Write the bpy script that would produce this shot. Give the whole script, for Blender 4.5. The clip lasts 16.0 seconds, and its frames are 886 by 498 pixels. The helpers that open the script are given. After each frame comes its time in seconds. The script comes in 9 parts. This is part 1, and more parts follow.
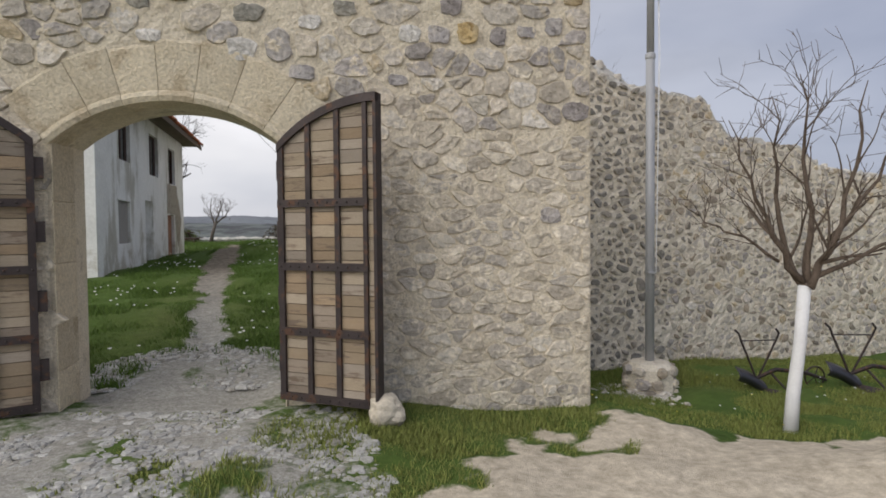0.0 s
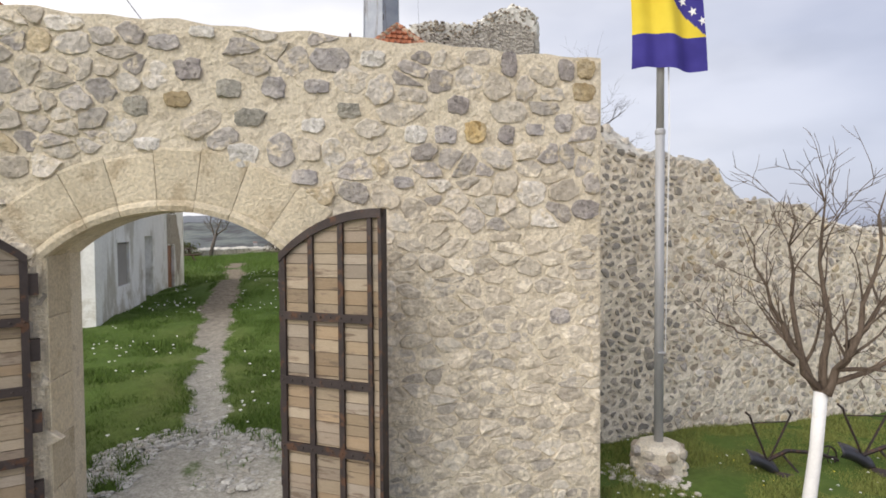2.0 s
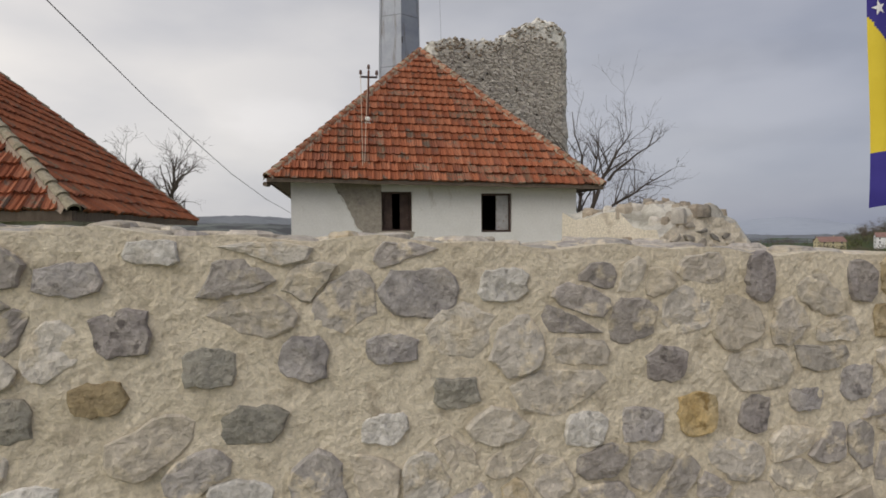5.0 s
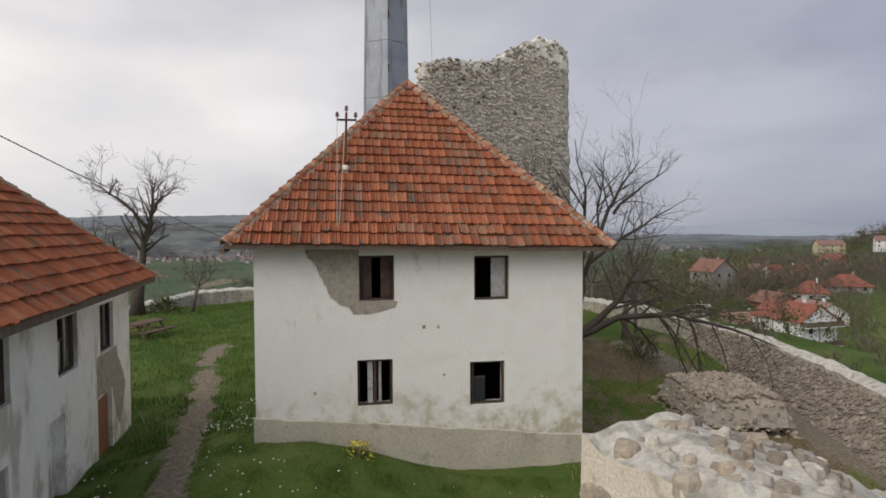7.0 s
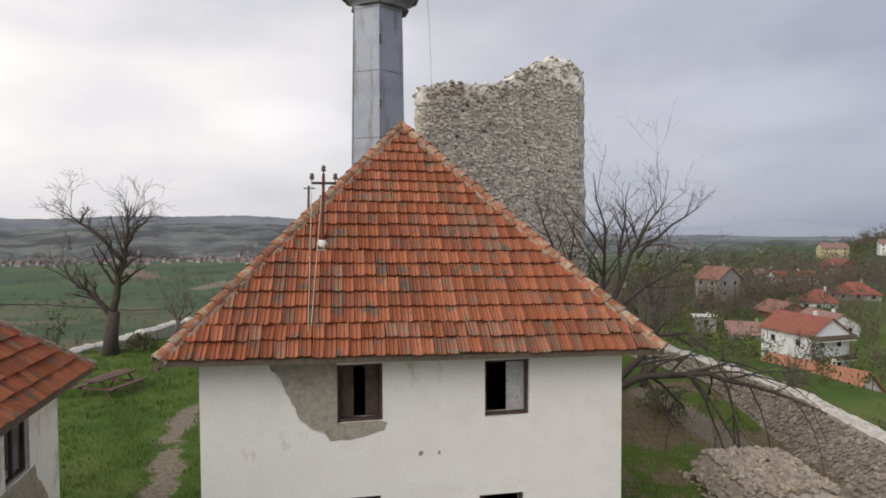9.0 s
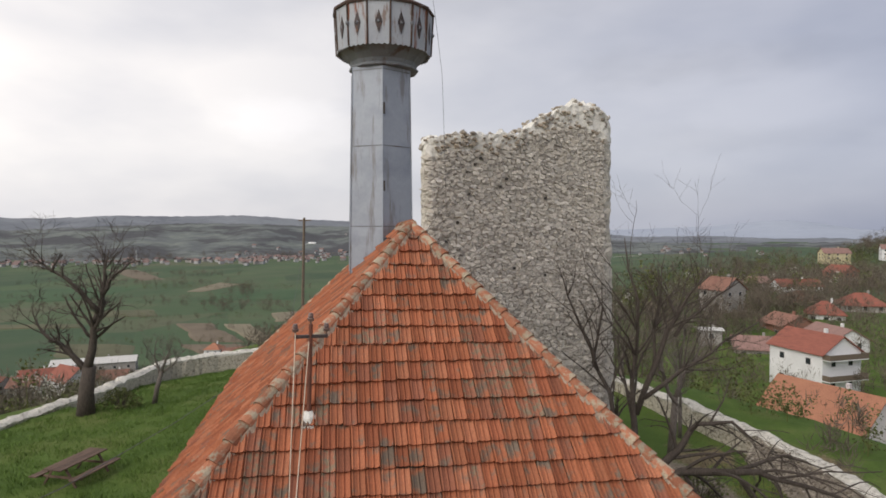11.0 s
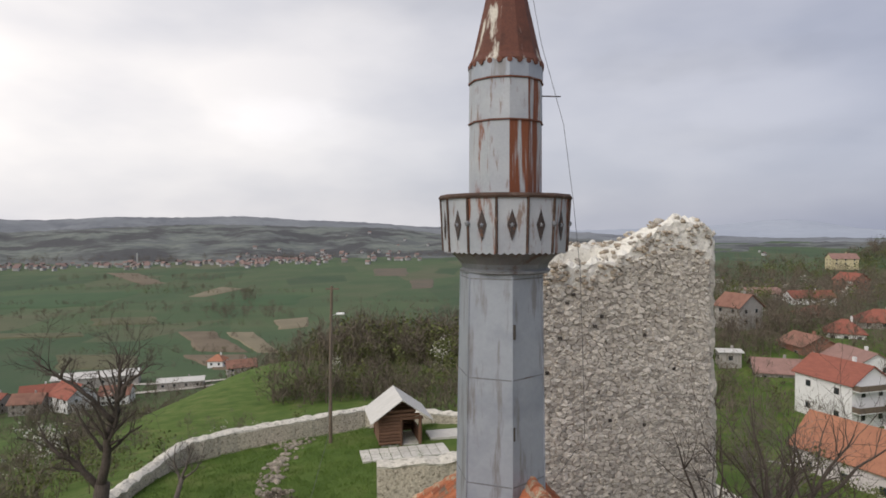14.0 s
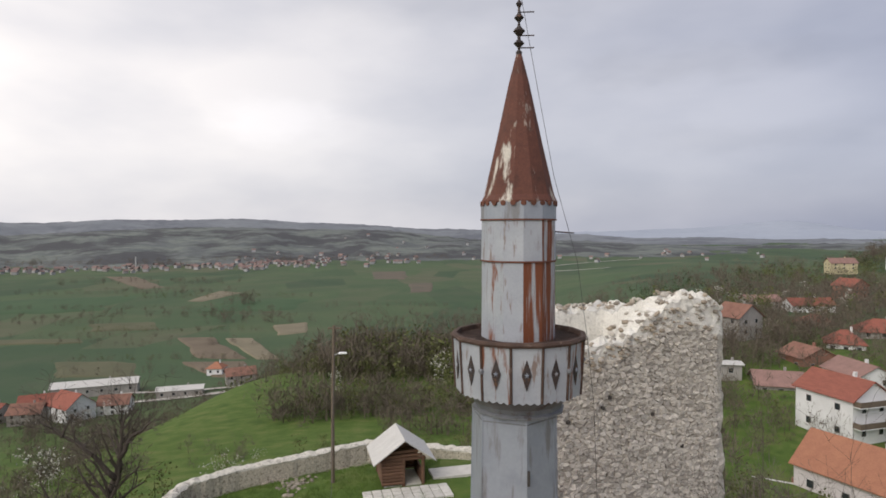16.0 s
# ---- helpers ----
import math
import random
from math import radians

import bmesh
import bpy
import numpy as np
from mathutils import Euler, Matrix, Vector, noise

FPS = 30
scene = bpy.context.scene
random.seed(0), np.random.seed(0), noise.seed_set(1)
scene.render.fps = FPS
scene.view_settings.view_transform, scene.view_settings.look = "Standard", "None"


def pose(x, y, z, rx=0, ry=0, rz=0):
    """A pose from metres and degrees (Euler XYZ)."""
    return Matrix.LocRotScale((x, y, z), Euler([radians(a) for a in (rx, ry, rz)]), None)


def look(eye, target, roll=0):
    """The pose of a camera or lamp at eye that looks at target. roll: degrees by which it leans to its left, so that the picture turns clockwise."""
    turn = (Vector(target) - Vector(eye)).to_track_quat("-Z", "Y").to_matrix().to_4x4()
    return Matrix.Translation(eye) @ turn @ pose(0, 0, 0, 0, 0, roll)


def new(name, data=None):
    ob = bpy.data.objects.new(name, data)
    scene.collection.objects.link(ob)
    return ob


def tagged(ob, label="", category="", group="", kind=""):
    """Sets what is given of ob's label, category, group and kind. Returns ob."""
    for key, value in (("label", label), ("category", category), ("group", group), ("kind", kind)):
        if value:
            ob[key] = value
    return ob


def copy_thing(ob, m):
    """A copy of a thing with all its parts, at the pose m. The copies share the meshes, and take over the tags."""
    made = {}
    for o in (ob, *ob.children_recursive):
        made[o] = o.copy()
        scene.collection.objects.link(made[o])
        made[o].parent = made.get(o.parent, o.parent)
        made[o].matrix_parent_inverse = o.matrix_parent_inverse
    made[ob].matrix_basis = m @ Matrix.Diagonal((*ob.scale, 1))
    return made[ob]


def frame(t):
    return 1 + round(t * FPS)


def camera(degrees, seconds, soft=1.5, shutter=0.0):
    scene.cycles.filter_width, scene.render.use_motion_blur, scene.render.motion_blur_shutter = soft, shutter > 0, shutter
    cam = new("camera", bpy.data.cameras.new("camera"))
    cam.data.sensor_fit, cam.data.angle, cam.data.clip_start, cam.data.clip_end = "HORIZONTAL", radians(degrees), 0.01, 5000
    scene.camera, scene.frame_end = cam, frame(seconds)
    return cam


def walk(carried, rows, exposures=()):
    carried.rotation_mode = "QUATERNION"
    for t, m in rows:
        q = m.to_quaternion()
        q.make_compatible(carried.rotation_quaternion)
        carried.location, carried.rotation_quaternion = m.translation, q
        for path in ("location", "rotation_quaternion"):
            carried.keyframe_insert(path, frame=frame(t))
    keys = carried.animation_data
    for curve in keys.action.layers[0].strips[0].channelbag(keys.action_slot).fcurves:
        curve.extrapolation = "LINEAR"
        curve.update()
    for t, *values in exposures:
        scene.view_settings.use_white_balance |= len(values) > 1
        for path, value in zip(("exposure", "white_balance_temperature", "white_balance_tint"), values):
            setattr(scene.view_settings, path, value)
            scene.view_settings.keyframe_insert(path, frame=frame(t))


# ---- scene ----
cam = camera(72.0, 16.0, soft=1.7)
PATH = [
    (0, (0.233, -1.553, 1.787), (0.23, 0.446, 1.72), -0.5),
    (0.5, (0.227, -1.444, 2.005), (0.227, 0.555, 1.938), -0.5),
    (1, (0.217, -1.361, 2.269), (0.213, 0.638, 2.201), -0.5),
    (1.5, (0.212, -1.342, 2.506), (0.207, 0.657, 2.438), -0.4),
    (2, (0.178, -1.358, 2.785), (0.175, 0.641, 2.716), -0.4),
    (2.5, (0.076, -1.097, 3.064), (0.069, 0.901, 2.994), -0.3),
    (3, (-0.097, -0.574, 3.298), (-0.11, 1.424, 3.228), -0.3),
    (3.5, (-0.299, 0.111, 3.581), (-0.311, 2.109, 3.512), -0.3),
    (4, (-0.503, 0.743, 3.909), (-0.513, 2.742, 3.839), -0.3),
    (4.5, (-0.669, 1.216, 4.24), (-0.676, 3.215, 4.171), -0.3),
    (5, (-0.723, 1.551, 4.597), (-0.733, 3.55, 4.528), -0.5),
    (7.5, (-0.401, 4.485, 6.611), (-0.405, 6.484, 6.541), -0.3),
    (8, (-0.388, 5.267, 6.998), (-0.393, 7.266, 6.929), -0.3),
    (8.5, (-0.423, 6.131, 7.467), (-0.429, 8.129, 7.397), -0.3),
    (9, (-0.486, 6.979, 8.037), (-0.492, 8.978, 7.968), -0.3),
    (11.5, (-1.207, 10.842, 11.284), (-1.209, 12.84, 11.215), -0.1),
    (12, (-1.662, 11.668, 12.034), (-1.665, 13.667, 11.963), -0.1),
    (12.5, (-2.223, 12.452, 12.85), (-2.224, 14.451, 12.78), -0.2),
    (13, (-2.807, 13.166, 13.693), (-2.808, 15.165, 13.625), -0.3),
    (13.5, (-3.282, 13.675, 14.528), (-3.285, 15.674, 14.46), -0.4),
    (14, (-3.499, 13.741, 15.223), (-3.502, 15.739, 15.152), -0.3),
    (14.5, (-3.62, 13.688, 15.937), (-3.62, 15.687, 15.869), -0.3),
    (15, (-3.712, 13.799, 16.583), (-3.698, 15.798, 16.515), -0.3),
    (15.5, (-3.759, 13.851, 17.138), (-3.742, 15.85, 17.073), -0.3),
    (16, (-3.731, 13.961, 17.705), (-3.73, 15.96, 17.639), -0.4),
]
walk(cam, [(t, look(eye, target, roll)) for t, eye, target, roll in PATH],
     exposures=[(0, 0.03, 6300, 12), (0.4, 0.5, 6400, 12), (1.0, 0.53, 6400, 12), (2.0, 0.58, 6500, 12), (3.0, 0.5, 6600, 12), (3.5, 0.3, 6650, 12), (3.8, 0.15, 6600, 12), (4.1, 0.05, 6600, 11), (4.5, -0.1, 6600, 11), (5.0, -0.18, 6600, 11),
                (7.5, 0.0, 6550, 12), (9.0, 0.12, 6550, 12), (12.5, 0.17, 6600, 12), (16.0, 0.15, 6550, 13)])
def setup_world():
    world = bpy.data.worlds.new("overcast_sky")
    scene.world = world
    world.use_nodes = True
    nt = world.node_tree
    nt.nodes.clear()
    out = nt.nodes.new("ShaderNodeOutputWorld")
    bg = nt.nodes.new("ShaderNodeBackground")
    sky = nt.nodes.new("ShaderNodeTexSky")
    sky.sky_type, sky.sun_disc = "NISHITA", False
    sky.sun_elevation, sky.sun_rotation = radians(SUN_ELEVATION), radians(SUN_ROTATION)
    sky.air_density, sky.dust_density, sky.ozone_density = 1.0, 2.0, 1.0
    dim = nt.nodes.new("ShaderNodeVectorMath")
    dim.operation = "SCALE"
    dim.inputs["Scale"].default_value = SKY
    nt.links.new(sky.outputs[0], dim.inputs[0])
    coord = nt.nodes.new("ShaderNodeTexCoord")
    # cloud sheet: long soft banks that flatten towards the horizon
    sep = nt.nodes.new("ShaderNodeSeparateXYZ")
    nt.links.new(coord.outputs["Generated"], sep.inputs[0])
    stretch = nt.nodes.new("ShaderNodeMapping")
    stretch.inputs["Scale"].default_value = (1.0, 1.0, 2.6)
    nt.links.new(coord.outputs["Generated"], stretch.inputs[0])
    banks = nt.nodes.new("ShaderNodeTexNoise")
    banks.inputs["Scale"].default_value, banks.inputs["Detail"].default_value = 1.9, 5.0
    banks.inputs["Roughness"].default_value = 0.48
    nt.links.new(stretch.outputs[0], banks.inputs["Vector"])
    tone = nt.nodes.new("ShaderNodeValToRGB")
    tone.color_ramp.elements[0].position, tone.color_ramp.elements[0].color = 0.32, (0.60, 0.625, 0.69, 1)
    tone.color_ramp.elements[1].position, tone.color_ramp.elements[1].color = 0.64, (0.92, 0.915, 0.92, 1)
    nt.links.new(banks.outputs["Fac"], tone.inputs[0])
    # brighter towards the veiled sun in the west, bluer in the east
    side = nt.nodes.new("ShaderNodeMapRange")
    side.inputs["From Min"].default_value, side.inputs["From Max"].default_value = -0.75, 0.75
    nt.links.new(sep.outputs["X"], side.inputs["Value"])
    veil = nt.nodes.new("ShaderNodeValToRGB")
    veil.color_ramp.elements[0].color = (1.52, 1.46, 1.36, 1)
    veil.color_ramp.elements[1].color = (0.53, 0.57, 0.69, 1)
    middle = veil.color_ramp.elements.new(0.5)
    middle.color = (0.87, 0.88, 0.91, 1)
    nt.links.new(side.outputs[0], veil.inputs[0])
    clouds = nt.nodes.new("ShaderNodeVectorMath")
    clouds.operation = "MULTIPLY"
    nt.links.new(tone.outputs[0], clouds.inputs[0])
    nt.links.new(veil.outputs[0], clouds.inputs[1])
    strong = nt.nodes.new("ShaderNodeVectorMath")
    strong.operation = "SCALE"
    strong.inputs["Scale"].default_value = CLOUD
    nt.links.new(clouds.outputs[0], strong.inputs[0])
    warp = nt.nodes.new("ShaderNodeTexNoise")
    warp.inputs["Scale"].default_value, warp.inputs["Detail"].default_value = 7.0, 5.0
    nt.links.new(stretch.outputs[0], warp.inputs["Vector"])
    def cloud(where, size, gain):
        """One soft cloud round a direction, with a ragged edge; gain over 1 is brighter than the sheet."""
        nonlocal strong
        off = nt.nodes.new("ShaderNodeMapping")
        off.inputs["Scale"].default_value = tuple(1 / a for a in size)
        off.inputs["Location"].default_value = tuple(-w / a for w, a in zip(where, size))
        nt.links.new(coord.outputs["Generated"], off.inputs[0])
        far = nt.nodes.new("ShaderNodeVectorMath")
        far.operation = "LENGTH"
        nt.links.new(off.outputs[0], far.inputs[0])
        rag = nt.nodes.new("ShaderNodeMath")
        rag.operation = "MULTIPLY_ADD"
        nt.links.new(warp.outputs["Fac"], rag.inputs[0])
        rag.inputs[1].default_value = 2.2
        nt.links.new(far.outputs["Value"], rag.inputs[2])
        edge = nt.nodes.new("ShaderNodeMapRange")
        edge.interpolation_type = "SMOOTHSTEP"
        edge.inputs["From Min"].default_value, edge.inputs["From Max"].default_value = 1.2, 2.2
        edge.inputs["To Min"].default_value, edge.inputs["To Max"].default_value = gain, 1.0
        nt.links.new(rag.outputs[0], edge.inputs["Value"])
        out_ = nt.nodes.new("ShaderNodeVectorMath")
        out_.operation = "SCALE"
        nt.links.new(strong.outputs[0], out_.inputs[0])
        nt.links.new(edge.outputs[0], out_.inputs["Scale"])
        strong = out_
    cloud((-0.27, 0.94, 0.17), (0.11, 0.6, 0.045), 1.10)
    cloud((0.36, 0.90, 0.235), (0.20, 0.6, 0.035), 0.90)
    cloud((0.44, 0.86, 0.13), (0.22, 0.6, 0.03), 0.94)
    cloud((0.02, 0.92, 0.34), (0.30, 0.6, 0.04), 0.94)
    mix = nt.nodes.new("ShaderNodeMix")
    mix.data_type = "RGBA"
    mix.inputs["Factor"].default_value = 0.9
    nt.links.new(dim.outputs[0], mix.inputs["A"])
    nt.links.new(strong.outputs[0], mix.inputs["B"])
    nt.links.new(mix.outputs["Result"], bg.inputs[0])
    bg.inputs[1].default_value = 1.0
    nt.links.new(bg.outputs[0], out.inputs[0])


# ---- light ----
SUN_ELEVATION, SUN_ROTATION = 40.5, -141.0
SKY, CLOUD = 0.10, 0.86
setup_world()
sun = bpy.data.lights.new("sun", "SUN")
sun.energy, sun.angle, sun.color = 1.6, radians(48), (1.0, 0.955, 0.88)
sun_ob = new("sun", sun)
sun_ob.matrix_world = look((0, 0, 0), (0.50, 0.62, -0.68))

# ---- materials ----
def ramp_node(nt, stops, mode="LINEAR"):
    r = nt.nodes.new("ShaderNodeValToRGB")
    r.color_ramp.interpolation = mode
    els = r.color_ramp.elements
    while len(els) < len(stops):
        els.new(0.5)
    for e, (p, c) in zip(els, stops):
        e.position, e.color = p, (*c, 1)
    return r


def spread(cols, lo=0.3, hi=0.7):
    n = max(1, len(cols) - 1)
    return [(lo + (hi - lo) * i / n, c) for i, c in enumerate(cols)]


def noise_node(nt, vec, scale, detail=6.0, rough=0.55, stretch=None):
    n = nt.nodes.new("ShaderNodeTexNoise")
    n.inputs["Scale"].default_value, n.inputs["Detail"].default_value, n.inputs["Roughness"].default_value = scale, detail, rough
    if stretch:
        m = nt.nodes.new("ShaderNodeMapping")
        m.inputs["Scale"].default_value = stretch
        nt.links.new(vec, m.inputs[0])
        vec = m.outputs[0]
    nt.links.new(vec, n.inputs["Vector"])
    return n.outputs["Fac"]


def mix_col(nt, fac, a, b, mode="MIX"):
    m = nt.nodes.new("ShaderNodeMix")
    m.data_type, m.blend_type = "RGBA", mode
    for sock, v in (("Factor", fac), ("A", a), ("B", b)):
        if isinstance(v, (int, float)):
            m.inputs[sock].default_value = v
        elif isinstance(v, tuple):
            m.inputs[sock].default_value = (*v, 1)
        else:
            nt.links.new(v, m.inputs[sock])
    return m.outputs["Result"]


def surface(name, cols, scale=3.0, fine=40.0, rough=0.85, bump=0.3, metal=0.0, vary="", spots=None, spot_at=0.6, spot_scale=2.0,
            stretch=None, grain=0.25, dist=0.02, spot_stretch=None, palette=None, value_vary=0.0, glossy=0.3):
    """A procedural surface: a broad colour drift, a fine grain, stains of another colour, bump, and a tone that differs from piece to piece."""
    m = bpy.data.materials.new(name)
    m.use_nodes = True
    nt = m.node_tree
    b = nt.nodes["Principled BSDF"]
    tc = nt.nodes.new("ShaderNodeTexCoord").outputs["Object"]
    who = None
    if vary == "island":
        who = nt.nodes.new("ShaderNodeNewGeometry").outputs["Random Per Island"]
    elif vary == "object":
        who = nt.nodes.new("ShaderNodeObjectInfo").outputs["Random"]
    if who is not None:
        # a different stretch of the grain for each piece
        add = nt.nodes.new("ShaderNodeVectorMath")
        add.operation = "MULTIPLY_ADD"
        comb = nt.nodes.new("ShaderNodeCombineXYZ")
        for s in "XYZ":
            nt.links.new(who, comb.inputs[s])
        nt.links.new(comb.outputs[0], add.inputs[0])
        add.inputs[1].default_value = (31.0, 17.0, 53.0)
        nt.links.new(tc, add.inputs[2])
        tc = add.outputs[0]
    broad = noise_node(nt, tc, scale, 5.0, 0.55, stretch)
    r = ramp_node(nt, spread(cols))
    nt.links.new(broad, r.inputs[0])
    col = r.outputs[0]
    if palette:
        pr = ramp_node(nt, [(i / len(palette), c) for i, c in enumerate(palette)], "CONSTANT")
        nt.links.new(who, pr.inputs[0])
        col = mix_col(nt, 0.78, col, pr.outputs[0])
    if spots:
        sn = noise_node(nt, tc, spot_scale, 7.0, 0.62, spot_stretch)
        sr = ramp_node(nt, [(spot_at - 0.04, (0, 0, 0)), (spot_at + 0.05, (1, 1, 1))])
        nt.links.new(sn, sr.inputs[0])
        col = mix_col(nt, sr.outputs[0], col, spots)
    fn = noise_node(nt, tc, fine, 8.0, 0.65, stretch)
    g = ramp_node(nt, [(0.25, (1 - grain,) * 3), (0.75, (1 + grain,) * 3)])
    nt.links.new(fn, g.inputs[0])
    col = mix_col(nt, 1.0, col, g.outputs[0], "MULTIPLY")
    if who is not None and value_vary:
        wn = nt.nodes.new("ShaderNodeTexWhiteNoise")
        wn.noise_dimensions = "1D"
        nt.links.new(who, wn.inputs["W"])
        vr = ramp_node(nt, [(0.0, (1 - value_vary,) * 3), (1.0, (1 + value_vary,) * 3)])
        nt.links.new(wn.outputs["Value"], vr.inputs[0])
        col = mix_col(nt, 1.0, col, vr.outputs[0], "MULTIPLY")
    nt.links.new(col, b.inputs["Base Color"])
    rr = ramp_node(nt, [(0.2, (max(0.05, rough - 0.12),) * 3), (0.8, (min(1.0, rough + 0.1),) * 3)])
    nt.links.new(fn, rr.inputs[0])
    nt.links.new(rr.outputs[0], b.inputs["Roughness"])
    b.inputs["Metallic"].default_value = metal
    b.inputs["Specular IOR Level"].default_value = glossy
    if bump:
        bn = nt.nodes.new("ShaderNodeBump")
        bn.inputs["Strength"].default_value, bn.inputs["Distance"].default_value = bump, dist
        nt.links.new(fn, bn.inputs["Height"])
        nt.links.new(bn.outputs[0], b.inputs["Normal"])
    return m


STONES = [(0.53, 0.475, 0.405), (0.45, 0.41, 0.375), (0.65, 0.59, 0.50), (0.40, 0.368, 0.345), (0.57, 0.50, 0.40), (0.48, 0.44, 0.39), (0.68, 0.63, 0.555), (0.44, 0.395, 0.355),
          (0.60, 0.53, 0.43), (0.36, 0.325, 0.305), (0.55, 0.495, 0.43), (0.60, 0.48, 0.30), (0.50, 0.45, 0.38), (0.62, 0.555, 0.46)]
WASHED = [(0.56, 0.49, 0.38), (0.49, 0.43, 0.345), (0.63, 0.56, 0.45), (0.52, 0.45, 0.345), (0.59, 0.525, 0.425), (0.43, 0.385, 0.325), (0.60, 0.525, 0.41), (0.50, 0.445, 0.365), (0.46, 0.415, 0.355), (0.66, 0.605, 0.51)]
DARKSTONES = [(0.25, 0.225, 0.195), (0.17, 0.16, 0.145), (0.32, 0.285, 0.24), (0.21, 0.195, 0.175), (0.28, 0.25, 0.21), (0.40, 0.355, 0.29), (0.19, 0.18, 0.165), (0.30, 0.265, 0.215)]
PALESTONES = [(0.50, 0.465, 0.41), (0.42, 0.385, 0.335), (0.56, 0.52, 0.46), (0.47, 0.43, 0.375), (0.60, 0.56, 0.50), (0.53, 0.49, 0.43), (0.36, 0.33, 0.29), (0.30, 0.275, 0.24)]
TILES = [(0.31, 0.112, 0.058), (0.36, 0.135, 0.070), (0.28, 0.10, 0.054), (0.38, 0.16, 0.090), (0.32, 0.12, 0.063), (0.25, 0.105, 0.066), (0.35, 0.14, 0.076)]


def stone_mats(name, palette, stain, **kw):
    o = dict(cols=[(0.40, 0.37, 0.33), (0.58, 0.54, 0.47)], scale=4.0, fine=26.0, rough=0.9, bump=0.7, dist=0.02, palette=palette, spots=stain,
             spot_at=0.60, spot_scale=7.0, grain=0.32, value_vary=0.14)
    o.update(kw)
    return surface(name + "_piece", vary="object", **o), surface(name + "_joined", vary="island", **o)


M_STONE, M_STONE_J = stone_mats("gate_stone", STONES, (0.62, 0.545, 0.425), spot_at=0.56, spot_scale=8.0, bump=1.0, dist=0.03, fine=22.0, grain=0.42, value_vary=0.18)
M_WASHED, M_WASHED_J = stone_mats("limewashed_stone", WASHED, (0.68, 0.61, 0.49), spot_at=0.54, spot_scale=5.0, bump=0.9, dist=0.03, fine=20.0, grain=0.34)
BROWNSTONES = [(0.31, 0.255, 0.19), (0.24, 0.195, 0.145), (0.39, 0.33, 0.255), (0.28, 0.22, 0.155), (0.20, 0.17, 0.135), (0.36, 0.29, 0.205)]
M_BROWNSTONE, M_BROWNSTONE_J = stone_mats("field_stone", BROWNSTONES, (0.40, 0.36, 0.29), spot_scale=9.0)
M_DARK, M_DARK_J = stone_mats("curtain_stone", DARKSTONES, (0.46, 0.42, 0.34))
M_PALE, M_PALE_J = stone_mats("tower_stone", PALESTONES, (0.56, 0.53, 0.47))
M_MORTAR = surface("lime_mortar", [(0.58, 0.505, 0.375), (0.69, 0.615, 0.485), (0.63, 0.56, 0.43)], 2.2, 45, 0.95, 0.8, spots=(0.49, 0.425, 0.325), spot_scale=7, grain=0.3, dist=0.025)
M_MORTAR2 = surface("weathered_mortar", [(0.66, 0.595, 0.48), (0.78, 0.71, 0.59)], 1.6, 40, 0.95, 0.7, spots=(0.54, 0.47, 0.37), spot_scale=5, grain=0.3, dist=0.03)
M_RUBBLE = surface("rubble_core", [(0.48, 0.45, 0.39), (0.61, 0.57, 0.50), (0.54, 0.50, 0.43)], 1.2, 14, 0.95, 1.0, spots=(0.30, 0.27, 0.24), spot_at=0.60, spot_scale=6, dist=0.08)
M_COPING = surface("weathered_coping", [(0.50, 0.475, 0.42), (0.66, 0.63, 0.56), (0.56, 0.53, 0.47)], 2.0, 16, 0.95, 0.9, spots=(0.36, 0.34, 0.29), spot_at=0.57, spot_scale=4, dist=0.06)
M_RINGWALL = surface("mortared_fieldstone", [(0.40, 0.355, 0.285), (0.58, 0.53, 0.44), (0.46, 0.415, 0.335), (0.62, 0.57, 0.48)], 3.2, 9, 0.95, 1.0, spots=(0.24, 0.21, 0.165), spot_at=0.58, spot_scale=5.5, grain=0.4, dist=0.08)
M_EARTHSTONE_J = stone_mats("earthy_stone", [(0.20, 0.165, 0.13), (0.15, 0.12, 0.095), (0.25, 0.21, 0.165), (0.18, 0.145, 0.11), (0.28, 0.24, 0.195)], (0.13, 0.105, 0.075), spot_scale=9.0)[1]
M_CAP = surface("white_lime_cap", [(0.66, 0.64, 0.58), (0.78, 0.76, 0.70)], 2.0, 16, 0.95, 0.8, spots=(0.48, 0.46, 0.41), spot_at=0.6, spot_scale=4, dist=0.05)
M_ASHLAR = surface("dressed_sandstone", [(0.53, 0.45, 0.32), (0.61, 0.535, 0.40), (0.57, 0.49, 0.355)], 2.5, 34, 0.9, 0.9, vary="object", value_vary=0.13, spots=(0.47, 0.39, 0.27), spot_scale=3.0, grain=0.32, dist=0.025)
M_WOOD = surface("weathered_board", [(0.23, 0.17, 0.11), (0.40, 0.32, 0.24), (0.31, 0.23, 0.15)], 2.0, 30, 0.8, 0.45, vary="object", palette=[(0.33, 0.265, 0.185), (0.38, 0.315, 0.235), (0.30, 0.23, 0.15), (0.34, 0.29, 0.235), (0.33, 0.24, 0.15), (0.28, 0.23, 0.18)], stretch=(1.5, 8, 14), value_vary=0.2, spots=(0.20, 0.15, 0.11), spot_scale=3, spot_stretch=(1, 3, 6), dist=0.008)
M_IRON = surface("painted_iron", [(0.042, 0.034, 0.034), (0.075, 0.058, 0.055)], 5, 60, 0.6, 0.25, metal=0.5, spots=(0.12, 0.065, 0.042), spot_at=0.59, spot_scale=9, dist=0.005, glossy=0.5)
